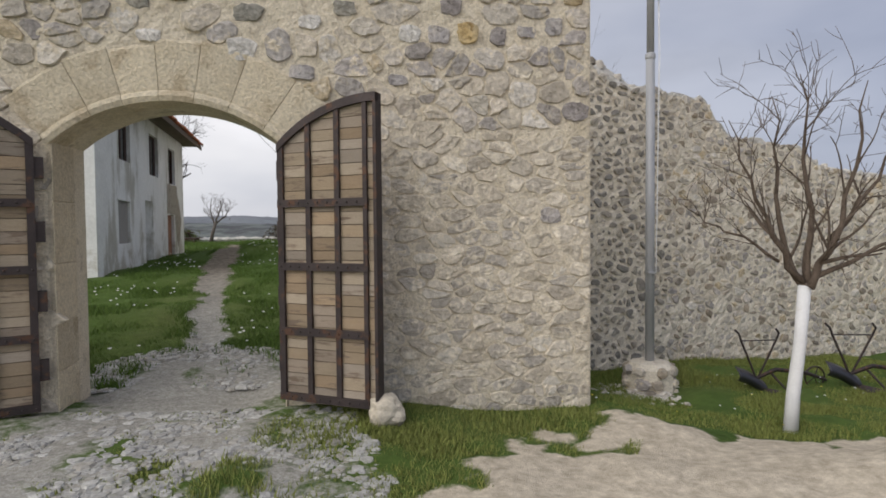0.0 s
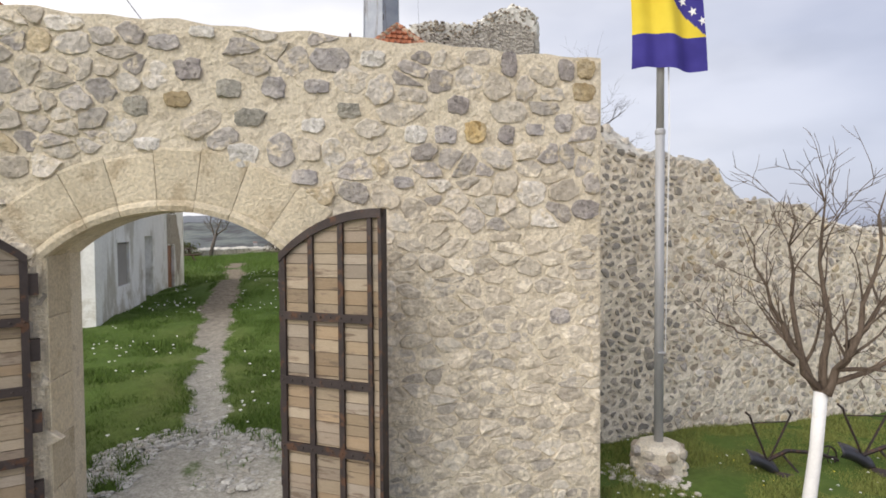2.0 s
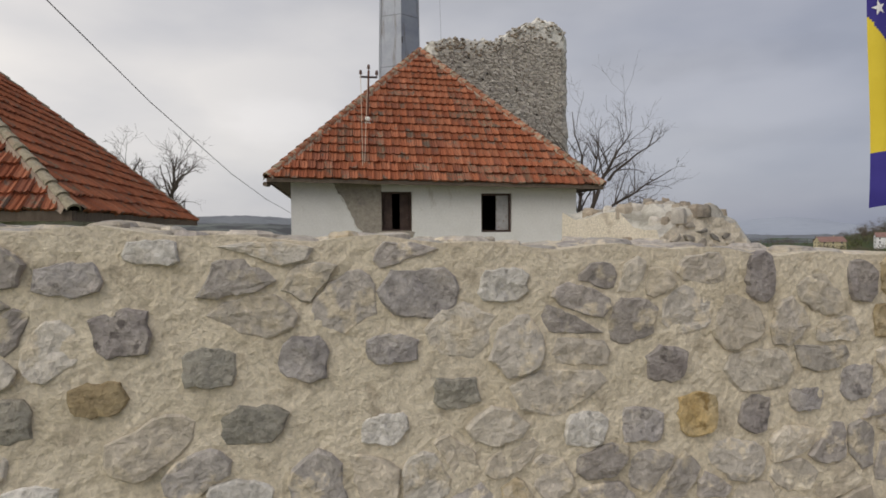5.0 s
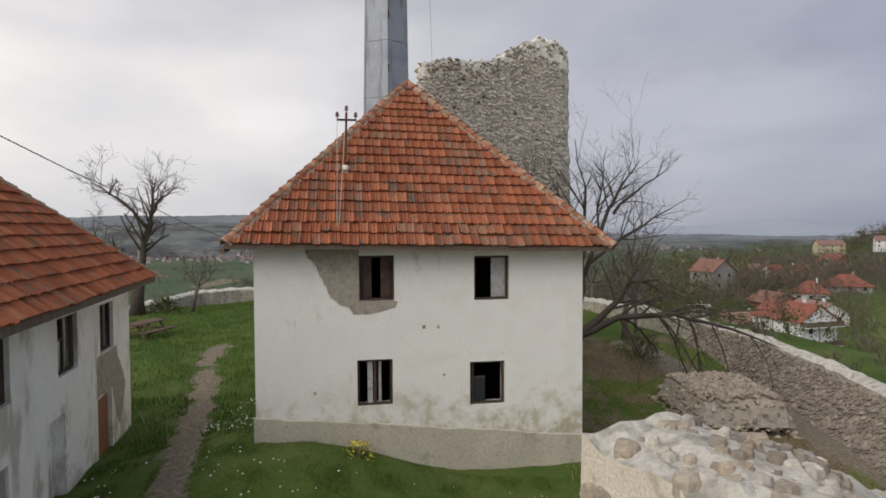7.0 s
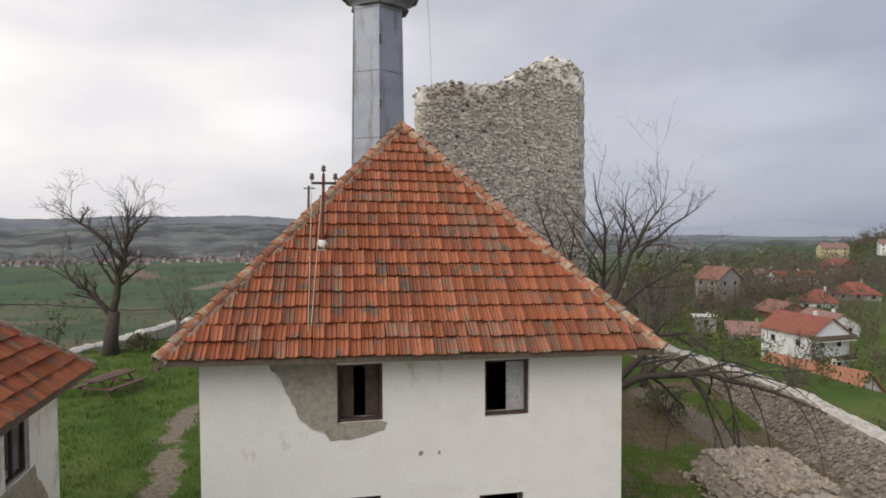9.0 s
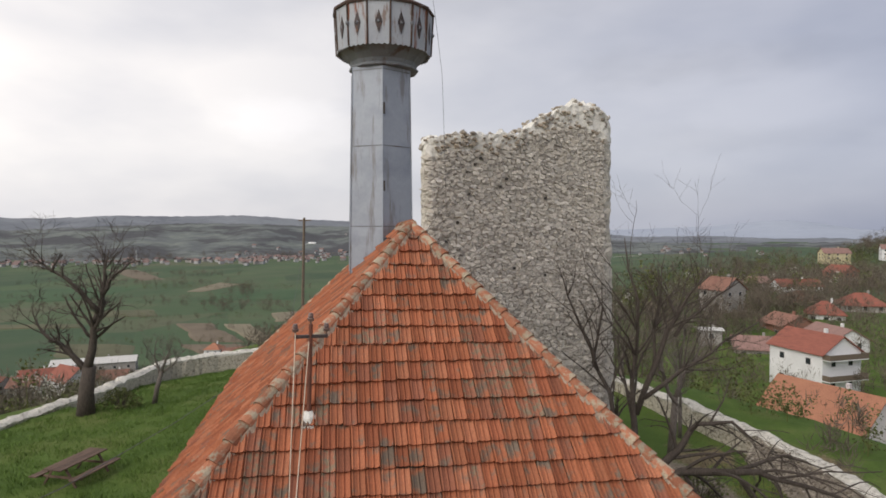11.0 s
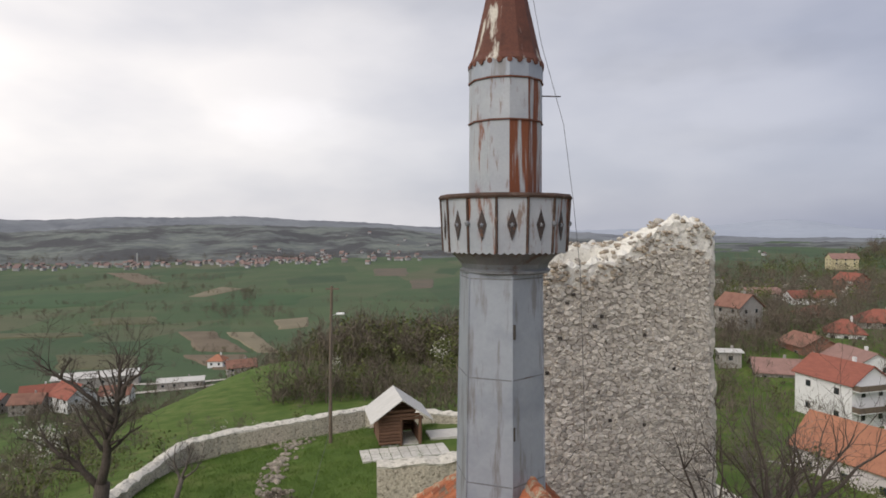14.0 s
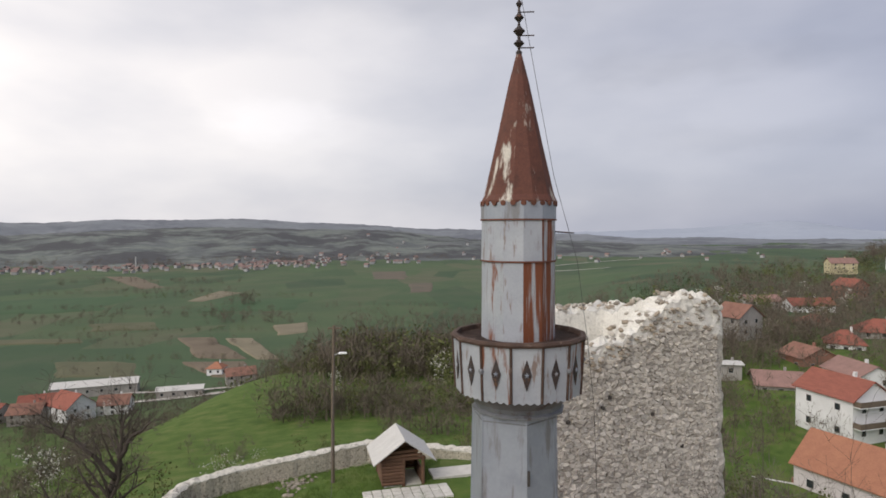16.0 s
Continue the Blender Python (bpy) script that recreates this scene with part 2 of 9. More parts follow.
M_PLASTER = surface("white_plaster", [(0.745, 0.725, 0.67), (0.84, 0.825, 0.78), (0.80, 0.78, 0.735)], 0.7, 18, 0.92, 0.25, spots=(0.60, 0.56, 0.48), spot_at=0.66, spot_scale=1.6, spot_stretch=(1, 1, 0.4), grain=0.07, dist=0.012)
def damp_base(mat, z0, z1, colour):
    """Patchy rising damp: stains with a ragged upper edge."""
    nt = mat.node_tree
    b = nt.nodes["Principled BSDF"]
    old = b.inputs["Base Color"].links[0].from_socket
    tc = nt.nodes.new("ShaderNodeTexCoord").outputs["Object"]
    sep = nt.nodes.new("ShaderNodeSeparateXYZ")
    nt.links.new(tc, sep.inputs[0])
    up = nt.nodes.new("ShaderNodeMapRange")
    up.inputs["From Min"].default_value, up.inputs["From Max"].default_value = z0, z1
    up.inputs["To Min"].default_value, up.inputs["To Max"].default_value = 0.13, -0.16
    nt.links.new(sep.outputs["Z"], up.inputs["Value"])
    add = nt.nodes.new("ShaderNodeMath")
    nt.links.new(up.outputs[0], add.inputs[0])
    nt.links.new(noise_node(nt, tc, 1.7, 9, 0.68), add.inputs[1])
    r = ramp_node(nt, [(0.50, (0, 0, 0)), (0.64, (0.75, 0.75, 0.75))])
    nt.links.new(add.outputs[0], r.inputs[0])
    nt.links.new(mix_col(nt, r.outputs[0], old, colour), b.inputs["Base Color"])


damp_base(M_PLASTER, 1.2, 3.3, (0.56, 0.495, 0.36))
damp_base(M_PLASTER, 0.9, 2.2, (0.40, 0.36, 0.25))
M_PLASTER2 = surface("damp_plaster", [(0.74, 0.735, 0.71), (0.86, 0.855, 0.83), (0.80, 0.795, 0.77)], 0.8, 14, 0.92, 0.35, spots=(0.52, 0.50, 0.44), spot_at=0.57, spot_scale=1.3, spot_stretch=(1, 1, 0.35), grain=0.1, dist=0.015)
damp_base(M_PLASTER2, 0.6, 2.4, (0.42, 0.38, 0.29))
M_PLINTH = surface("cement_plinth", [(0.46, 0.42, 0.34), (0.56, 0.51, 0.42)], 1.2, 20, 0.95, 0.4, spots=(0.38, 0.36, 0.28), spot_scale=2.2, dist=0.015)
M_BARE = surface("bare_masonry", [(0.27, 0.245, 0.205), (0.42, 0.375, 0.31), (0.33, 0.295, 0.245)], 4.0, 12, 0.95, 0.9, spots=(0.28, 0.25, 0.22), spot_scale=6, dist=0.04)
M_TILE, M_TILE_J = [surface("roof_tile" + s, [(0.30, 0.10, 0.06), (0.38, 0.13, 0.075)], 3, 30, 0.85, 0.35, vary=v, palette=TILES, value_vary=0.16, spots=(0.17, 0.13, 0.10),
                            spot_at=0.59, spot_scale=2.2, dist=0.01, glossy=0.06) for s, v in (("_piece", "object"), ("_joined", "island"))]
M_TILE_OLD = surface("lichen_tile", [(0.26, 0.12, 0.08), (0.32, 0.135, 0.085), (0.25, 0.125, 0.085)], 6, 40, 0.9, 0.5, vary="object", value_vary=0.22, spots=(0.21, 0.165, 0.115), spot_at=0.53, spot_scale=9, dist=0.012, glossy=0.06)
M_RIDGE = surface("hip_tile", [(0.28, 0.115, 0.07), (0.36, 0.155, 0.09)], 4, 40, 0.85, 0.5, vary="object", value_vary=0.28, spots=(0.33, 0.275, 0.20), spot_at=0.52, spot_scale=7, dist=0.01, glossy=0.06)
M_OLDWOOD = surface("grey_old_wood", [(0.11, 0.085, 0.065), (0.18, 0.14, 0.105)], 4, 40, 0.85, 0.4, stretch=(4, 4, 1), dist=0.008)
M_DARKROOM = surface("dark_room_wall", [(0.05, 0.045, 0.04), (0.08, 0.072, 0.065)], 1.5, 10, 0.95, 0.2)
M_FRAME = surface("peeling_brown_paint", [(0.055, 0.036, 0.030), (0.095, 0.062, 0.050)], 5, 50, 0.7, 0.3, spots=(0.16, 0.12, 0.10), spot_at=0.64, spot_scale=8, dist=0.005)
M_FRAMEW = surface("peeling_white_paint", [(0.38, 0.37, 0.37), (0.50, 0.49, 0.48)], 5, 50, 0.7, 0.3, spots=(0.3, 0.25, 0.2), spot_at=0.6, spot_scale=8, dist=0.005)
M_ZINC = surface("zinc_sheet", [(0.235, 0.262, 0.308), (0.315, 0.342, 0.388), (0.27, 0.297, 0.342)], 1.1, 14, 0.5, 0.2, metal=0.25, spots=(0.205, 0.205, 0.215), spot_at=0.57, spot_scale=2.0, spot_stretch=(2, 2, 0.3), grain=0.07, dist=0.006, glossy=0.5)
M_ZINCDARK = surface("dull_grey_sheet", [(0.15, 0.16, 0.175), (0.22, 0.23, 0.245)], 2.0, 22, 0.6, 0.15, metal=0.2, spots=(0.11, 0.085, 0.075), spot_at=0.58, spot_scale=3.0, grain=0.12, dist=0.006, glossy=0.4)
M_ZINCPALE = surface("painted_zinc_panel", [(0.31, 0.33, 0.37), (0.40, 0.42, 0.45)], 1.4, 22, 0.6, 0.12, metal=0.1, spots=(0.22, 0.17, 0.15), spot_at=0.60, spot_scale=4.0, spot_stretch=(2, 2, 0.4), grain=0.08, dist=0.006, glossy=0.4)
M_ZINCHEAVY = surface("rust_covered_zinc", [(0.32, 0.345, 0.37), (0.385, 0.395, 0.41)], 1.4, 22, 0.65, 0.25, metal=0.1, spots=(0.17, 0.055, 0.025), spot_at=0.43, spot_scale=2.6, spot_stretch=(3.0, 3.0, 0.16), grain=0.15, dist=0.008, glossy=0.35)
M_ZINCOLD = surface("rust_run_zinc", [(0.31, 0.335, 0.37), (0.375, 0.395, 0.42)], 1.4, 22, 0.6, 0.2, metal=0.15, spots=(0.19, 0.065, 0.03), spot_at=0.53, spot_scale=3.0, spot_stretch=(2.2, 2.2, 0.28), grain=0.1, dist=0.006, glossy=0.4)
M_RUST = surface("rusted_sheet", [(0.085, 0.038, 0.027), (0.145, 0.058, 0.038), (0.11, 0.046, 0.031)], 2.5, 24, 0.8, 0.3, spots=(0.56, 0.55, 0.52), spot_at=0.70, spot_scale=2.4, spot_stretch=(2.5, 2.5, 0.3), dist=0.006)
M_CAPRUST = surface("peeling_rusted_cap", [(0.075, 0.036, 0.028), (0.125, 0.050, 0.036), (0.10, 0.042, 0.031)], 2.5, 24, 0.8, 0.3, spots=(0.52, 0.49, 0.43), spot_at=0.61, spot_scale=1.6, spot_stretch=(2.6, 2.6, 0.45), dist=0.006)
M_BROWN = surface("brown_sheet_door", [(0.24, 0.10, 0.05), (0.32, 0.14, 0.07)], 3, 30, 0.6, 0.2, dist=0.005)
M_BARK = surface("bark", [(0.075, 0.055, 0.04), (0.15, 0.115, 0.088), (0.11, 0.083, 0.063)], 6, 50, 0.95, 0.8, stretch=(3, 3, 0.8), dist=0.02)
M_BARKD = surface("dark_bark", [(0.055, 0.044, 0.037), (0.11, 0.09, 0.074)], 6, 50, 0.95, 0.8, stretch=(3, 3, 0.8), dist=0.02)
M_BARKG = surface("grey_bark", [(0.12, 0.10, 0.085), (0.22, 0.19, 0.165)], 6, 50, 0.95, 0.8, stretch=(3, 3, 0.8), dist=0.02)
M_LIME = surface("limewash", [(0.66, 0.66, 0.66), (0.76, 0.76, 0.75)], 4, 30, 0.9, 0.4, spots=(0.62, 0.60, 0.56), spot_at=0.68, spot_scale=7, grain=0.06, dist=0.01)
M_STEEL = surface("galvanised_pole", [(0.33, 0.335, 0.345), (0.43, 0.435, 0.445)], 3, 40, 0.5, 0.1, metal=0.15, stretch=(3, 3, 0.5), grain=0.1, dist=0.003, glossy=0.5)
M_BLUE = surface("flag_blue", [(0.035, 0.028, 0.20), (0.055, 0.045, 0.27)], 3, 200, 0.8, 0.1, grain=0.08, dist=0.002)
M_YELLOW = surface("flag_yellow", [(0.66, 0.50, 0.035), (0.76, 0.60, 0.06)], 3, 200, 0.8, 0.1, grain=0.06, dist=0.002)
M_WHITE = surface("flag_white", [(0.78, 0.78, 0.78), (0.84, 0.84, 0.84)], 3, 100, 0.8, 0.0, grain=0.04)
M_WIRE = surface("cable_sheath", [(0.06, 0.06, 0.062), (0.09, 0.09, 0.092)], 3, 40, 0.6, 0.0)
M_ROPE = surface("pale_rope", [(0.50, 0.40, 0.30), (0.60, 0.50, 0.40)], 3, 40, 0.8, 0.0)
M_PORCELAIN = surface("brown_porcelain", [(0.10, 0.06, 0.05), (0.16, 0.10, 0.08)], 3, 20, 0.3, 0.0, glossy=0.6)
M_GRASS = surface("grass_blades", [(0.115, 0.165, 0.034), (0.23, 0.245, 0.068), (0.155, 0.200, 0.046)], 0.6, 6, 0.8, 0.0, vary="island", value_vary=0.35)
M_YARDGRASS = surface("yard_grass", [(0.060, 0.122, 0.020), (0.115, 0.180, 0.036), (0.078, 0.146, 0.025)], 0.6, 6, 0.8, 0.0, vary="island", value_vary=0.35)
M_FLOWER = surface("white_petals", [(0.75, 0.75, 0.68), (0.8, 0.8, 0.75)], 3, 40, 0.8, 0.0)
M_YFLOWER = surface("yellow_petals", [(0.65, 0.55, 0.05), (0.75, 0.65, 0.08)], 3, 40, 0.8, 0.0)
M_LEAF = surface("spring_leaves", [(0.065, 0.085, 0.024), (0.11, 0.12, 0.04), (0.08, 0.095, 0.03)], 0.4, 5, 0.8, 0.0, vary="island", value_vary=0.35)
M_LEAFG = surface("dark_leaves", [(0.035, 0.06, 0.022), (0.065, 0.085, 0.035)], 0.4, 5, 0.8, 0.0, vary="island", value_vary=0.35)
M_TWIG = surface("leafless_wood", [(0.10, 0.085, 0.065), (0.16, 0.13, 0.10)], 0.4, 5, 0.9, 0.0, vary="island", value_vary=0.3)
M_BLOSSOM = surface("blossom", [(0.36, 0.35, 0.30), (0.48, 0.47, 0.42)], 0.6, 5, 0.8, 0.0, vary="island", value_vary=0.25)
M_GLASS = bpy.data.materials.new("window_glass")
M_GLASS.use_nodes = True
_g = M_GLASS.node_tree.nodes["Principled BSDF"]
_g.inputs["Base Color"].default_value = (0.03, 0.035, 0.04, 1)
_g.inputs["Roughness"].default_value = 0.08
M_ORANGE = surface("orange_roof", [(0.30, 0.135, 0.085), (0.36, 0.165, 0.10)], 0.8, 6, 0.85, 0.3, vary="object", value_vary=0.1, dist=0.05)
M_REDROOF = surface("village_roof", [(0.20, 0.072, 0.052), (0.26, 0.092, 0.065)], 0.6, 5, 0.85, 0.3, stretch=(1, 1, 6), vary="object", value_vary=0.15, dist=0.05)
M_FADEDROOF = surface("faded_village_roof", [(0.22, 0.135, 0.115), (0.29, 0.175, 0.15)], 0.6, 5, 0.85, 0.3, vary="object", value_vary=0.12, dist=0.05)
M_BROWNROOF = surface("brown_village_roof", [(0.20, 0.10, 0.075), (0.28, 0.15, 0.11)], 0.6, 5, 0.85, 0.3, vary="object", value_vary=0.15, dist=0.05)
M_HOUSEW = surface("village_render_white", [(0.66, 0.66, 0.66), (0.76, 0.76, 0.76)], 0.4, 6, 0.9, 0.1, grain=0.06)
M_HOUSEG = surface("village_render_grey", [(0.27, 0.255, 0.24), (0.37, 0.35, 0.325)], 0.4, 6, 0.9, 0.2, grain=0.1)
M_HOUSEY = surface("village_render_yellow", [(0.48, 0.42, 0.26), (0.56, 0.49, 0.32)], 0.4, 6, 0.9, 0.1, grain=0.06)
M_HOUSEB = surface("village_brick", [(0.25, 0.125, 0.095), (0.32, 0.165, 0.12)], 0.8, 6, 0.9, 0.2, grain=0.1)
M_HOUSEP = surface("village_render_lilac", [(0.56, 0.51, 0.52), (0.64, 0.59, 0.60)], 0.5, 6, 0.9, 0.1, grain=0.08)
M_WHITEROOF = surface("pale_sheet_roof", [(0.46, 0.45, 0.43), (0.58, 0.57, 0.54)], 1.0, 10, 0.7, 0.2, stretch=(1, 8, 1), spots=(0.5, 0.46, 0.40), spot_at=0.66, spot_scale=2)
M_LOG = surface("dark_logs", [(0.10, 0.055, 0.035), (0.17, 0.095, 0.06)], 3, 30, 0.8, 0.4, vary="object", value_vary=0.2, stretch=(1, 6, 6), dist=0.01)
M_PLANK = surface("planed_planks", [(0.09, 0.058, 0.045), (0.15, 0.098, 0.072)], 3, 30, 0.8, 0.3, vary="object", value_vary=0.2, dist=0.008)
M_SLAB = surface("paving_slab", [(0.52, 0.50, 0.46), (0.64, 0.62, 0.57)], 2, 20, 0.92, 0.3, vary="object", value_vary=0.1, dist=0.01)
M_ROAD = surface("pale_lane", [(0.42, 0.40, 0.36), (0.52, 0.49, 0.44)], 0.3, 4, 0.95, 0.1)
# Distance haze is put into these hill colours, paler and bluer further off.
M_HILL1 = surface("haze_tinted_woods", [(0.085, 0.094, 0.100), (0.150, 0.170, 0.150), (0.098, 0.107, 0.110), (0.170, 0.185, 0.165)], 0.005, 0.05, 1.0, 0.0, grain=0.3, spots=(0.060, 0.062, 0.066), spot_at=0.50, spot_scale=0.006)
M_HILL2 = surface("haze_grey_hills", [(0.145, 0.158, 0.178), (0.205, 0.22, 0.235)], 0.004, 0.03, 1.0, 0.0, grain=0.15, spots=(0.125, 0.135, 0.155), spot_at=0.53, spot_scale=0.005)
M_HILL3 = surface("haze_blue_mountain", [(0.31, 0.345, 0.41), (0.34, 0.375, 0.44)], 0.002, 0.02, 1.0, 0.0, grain=0.06)


# ---- building blocks ----
def mesh_of(name, verts, faces, mats, smooth=False, idx=None):
    me = bpy.data.meshes.new(name)
    me.from_pydata([tuple(v) for v in verts], [], faces)
    for m in (mats if isinstance(mats, (list, tuple)) else [mats]):
        me.materials.append(m)
    if idx is not None:
        me.polygons.foreach_set("material_index", idx)
    if smooth:
        me.polygons.foreach_set("use_smooth", [True] * len(me.polygons))
    me.update()
    return me


def part(name, geo, material, parent=None, label="", smooth=False, m=None, idx=None):
    """One mesh object from a bmesh, a (verts, faces) pair or mesh data, under a thing or a part."""
    if isinstance(geo, bmesh.types.BMesh):
        me = bpy.data.meshes.new(name)
        geo.normal_update()
        geo.to_mesh(me)
        geo.free()
        me.materials.append(material)
        if smooth:
            me.polygons.foreach_set("use_smooth", [True] * len(me.polygons))
    elif isinstance(geo, bpy.types.Mesh):
        me = geo
    else:
        me = mesh_of(name, geo[0], geo[1], material, smooth, idx)
    ob = new(name, me)
    if parent is not None:
        ob.parent = parent
    if m is not None:
        ob.matrix_basis = m
    if label:
        tagged(ob, label)
    return ob


def thing(name, m, label, category, group="", kind=""):
    e = new(name)
    e.empty_display_size = 0.2
    e.matrix_basis = m
    return tagged(e, label, category, group, kind)


def box_bm(x0, x1, y0, y1, z0, z1, bevel=0.0, bm=None):
    own = bm or bmesh.new()
    vs = [own.verts.new((x, y, z)) for z in (z0, z1) for y in (y0, y1) for x in (x0, x1)]
    fs = [own.faces.new([vs[i] for i in f]) for f in ((0, 2, 3, 1), (4, 5, 7, 6), (0, 1, 5, 4), (2, 6, 7, 3), (0, 4, 6, 2), (1, 3, 7, 5))]
    if bevel:
        bmesh.ops.bevel(own, geom=list({e for f in fs for e in f.edges}), offset=bevel, segments=1, affect="EDGES")
    return own


def tube(points, radii, n=8, cap=True):
    """A tapered tube along points: verts, faces."""
    verts, faces = [], []
    pts = [Vector(p) for p in points]
    side = None
    for i, p in enumerate(pts):
        d = (pts[min(i + 1, len(pts) - 1)] - pts[max(i - 1, 0)])
        d = d.normalized() if d.length > 1e-9 else Vector((0, 0, 1))
        if side is None:
            side = d.orthogonal().normalized()
        side = (side - d * side.dot(d))
        side = side.normalized() if side.length > 1e-6 else d.orthogonal().normalized()
        up = d.cross(side)
        for k in range(n):
            a = 2 * math.pi * k / n
            verts.append(p + radii[i] * (math.cos(a) * side + math.sin(a) * up))
    for i in range(len(pts) - 1):
        for k in range(n):
            a, b = i * n + k, i * n + (k + 1) % n
            faces.append((a, b, b + n, a + n))
    if cap:
        faces.append(tuple(range(n - 1, -1, -1)))
        faces.append(tuple(range((len(pts) - 1) * n, len(pts) * n)))
    return verts, faces


def join(*geos):
    verts, faces = [], []
    for v, f in geos:
        k = len(verts)
        verts.extend(v)
        faces.extend(tuple(i + k for i in g) for g in f)
    return verts, faces


def lathe(profile, n=12, turn=0.0):
    """A turned solid from (radius, height) pairs."""
    verts, faces = [], []
    for r, z in profile:
        for k in range(n):
            a = 2 * math.pi * (k + turn) / n
            verts.append((r * math.cos(a), r * math.sin(a), z))
    for i in range(len(profile) - 1):
        for k in range(n):
            a, b = i * n + k, i * n + (k + 1) % n
            faces.append((a, b, b + n, a + n))
    faces.append(tuple(range(n - 1, -1, -1)))
    faces.append(tuple(range((len(profile) - 1) * n, len(profile) * n)))
    return verts, faces


def move(geo, m):
    return [m @ Vector(v) for v in geo[0]], geo[1]


def smooth01(a, b, x):
    t = np.clip((np.asarray(x, float) - a) / (b - a), 0, 1)
    return t * t * (3 - 2 * t)


def fbm(x, y, z=0.0, octaves=3):
    return noise.fractal(Vector((x, y, z)), 1.0, 2.0, octaves)
# ---- ground ----
SPOTS = [(0, -4, -0.15), (0, 0, -0.05), (-3, 0, 0.0), (4, 0, -0.15), (-6, 2, 0.25), (1.8, 4.5, -0.02), (-1.3, 4.1, 0.22), (-3.2, 3.8, 0.30), (3.0, 6.0, -0.47), (3.7, 4.4, -0.27), (5.2, 6.4, -0.45),
         (5.6, 3.4, -0.05), (7.5, 3.0, 0.15), (8.1, 9.3, -0.98), (-2.3, 6.2, 0.48), (-4.5, 8.0, 0.8), (-6.8, 10.8, 0.95), (-9, 20, 0.85), (-4.9, 17.3, 1.36), (2.8, 18.6, 0.34), (-4, 12, 0.95), (1.5, 12, 0.4),
         (5, 13, -0.1), (3.9, 7.7, -0.36), (4.9, 8.05, -0.5), (6.0, 8.5, -0.72), (4.3, 6.2, -0.42), (5.7, 6.3, -0.5), (7.0, 7.5, -0.75)]
SPOTS += [(9, 24.6, -0.75), (11, 24.6, -0.78), (9.4, 30, -0.75), (12.6, 31, -1.0), (12.9, 25, -1.0), (12.2, 21, -1.0), (7.5, 35, -0.1), (2, 33, 0.6), (-19.7, 41.7, 0.85), (-20.0, 46, 0.35),
         (-19.5, 53, 0.2), (-14.2, 57, 0.35), (-8.5, 54, 0.9), (-4.9, 55, 0.9), (-12, 43.6, 1.0), (-4.5, 45.5, 1.2), (-16, 35, 0.95), (-12, 28, 1.1), (-17, 25, 1.0), (4, 45, 0.4), (10, 42, -0.4)]
SX, SY, SZ = (np.array(c, float) for c in zip(*SPOTS))
FORT = (-3.5, 34.0)


def valley(x, y):
    """The land outside the walls: a steep drop to a plain in the north-west, a gentle village slope in the north-east."""
    dx, dy = x - FORT[0], y - FORT[1]
    r = np.hypot(dx, dy)
    b = np.degrees(np.arctan2(dx, dy))
    right = smooth01(6, 24, b) * (1 - smooth01(120, 170, b))
    out = np.maximum(r - 23, 0)
    left_z = -52 * (1 - np.exp(-out / 85)) - 4 * smooth01(400, 1300, r)
    # a grassy spur that runs out north-west before the plain
    spur = smooth01(-95, -42, x) * (1 - smooth01(150, 270, y))
    left_z = left_z * (1 - spur) + (-15 * (1 - np.exp(-out / 45)) - 0.03 * out) * spur
    right_z = -19 * smooth01(20, 70, r) + 6 * smooth01(105, 170, r) - 9 * smooth01(190, 420, r) - 30 * smooth01(600, 1500, r)
    hill = 28 * np.exp(-(((x - 400) / 75) ** 2 + ((y - 510) / 80) ** 2)) + 4 * np.exp(-(((x - 250) / 60) ** 2 + ((y - 380) / 50) ** 2))
    back = smooth01(95, 150, np.abs(b))
    z = left_z * (1 - right) + right_z * right + hill
    return z * (1 - back) + (-2.5 * smooth01(20, 90, r)) * back


def ground_z(x, y):
    x, y = np.atleast_1d(np.asarray(x, float)), np.atleast_1d(np.asarray(y, float))
    d = (x[..., None] - SX) ** 2 + (y[..., None] - SY) ** 2 + 0.35
    w = d ** -1.6
    near = (w * SZ).sum(-1) / w.sum(-1)
    r = np.hypot((x - FORT[0]) / 0.92, y - FORT[1])
    k = smooth01(21, 33, r) * smooth01(-1, 14, y) + smooth01(14, 30, -y) + smooth01(10, 24, np.abs(x) - 6) * (1 - smooth01(-1, 14, y))
    k = np.clip(k, 0, 1)
    return near * (1 - k) + valley(x, y) * k


def gz(x, y):
    return float(ground_z(x, y)[0])


PATHLINE = [(-2.6, 5.5), (-3.2, 7.2), (-3.75, 8.8), (-4.5, 11.0), (-5.6, 14.3), (-6.3, 17.0), (-7.5, 20.8), (-8.7, 24.5), (-9.8, 27.8), (-10.5, 31)]


def line_dist(x, y, line):
    best = np.full(np.shape(x), 1e9)
    for (ax, ay), (bx, by) in zip(line[:-1], line[1:]):
        t = np.clip(((x - ax) * (bx - ax) + (y - ay) * (by - ay)) / ((bx - ax) ** 2 + (by - ay) ** 2), 0, 1)
        best = np.minimum(best, np.hypot(x - ax - t * (bx - ax), y - ay - t * (by - ay)))
    return best


LANE = [(14.5, 14.0), (12.4, 21.5), (12.2, 26.0), (11.4, 31.5), (9.5, 37.0)]


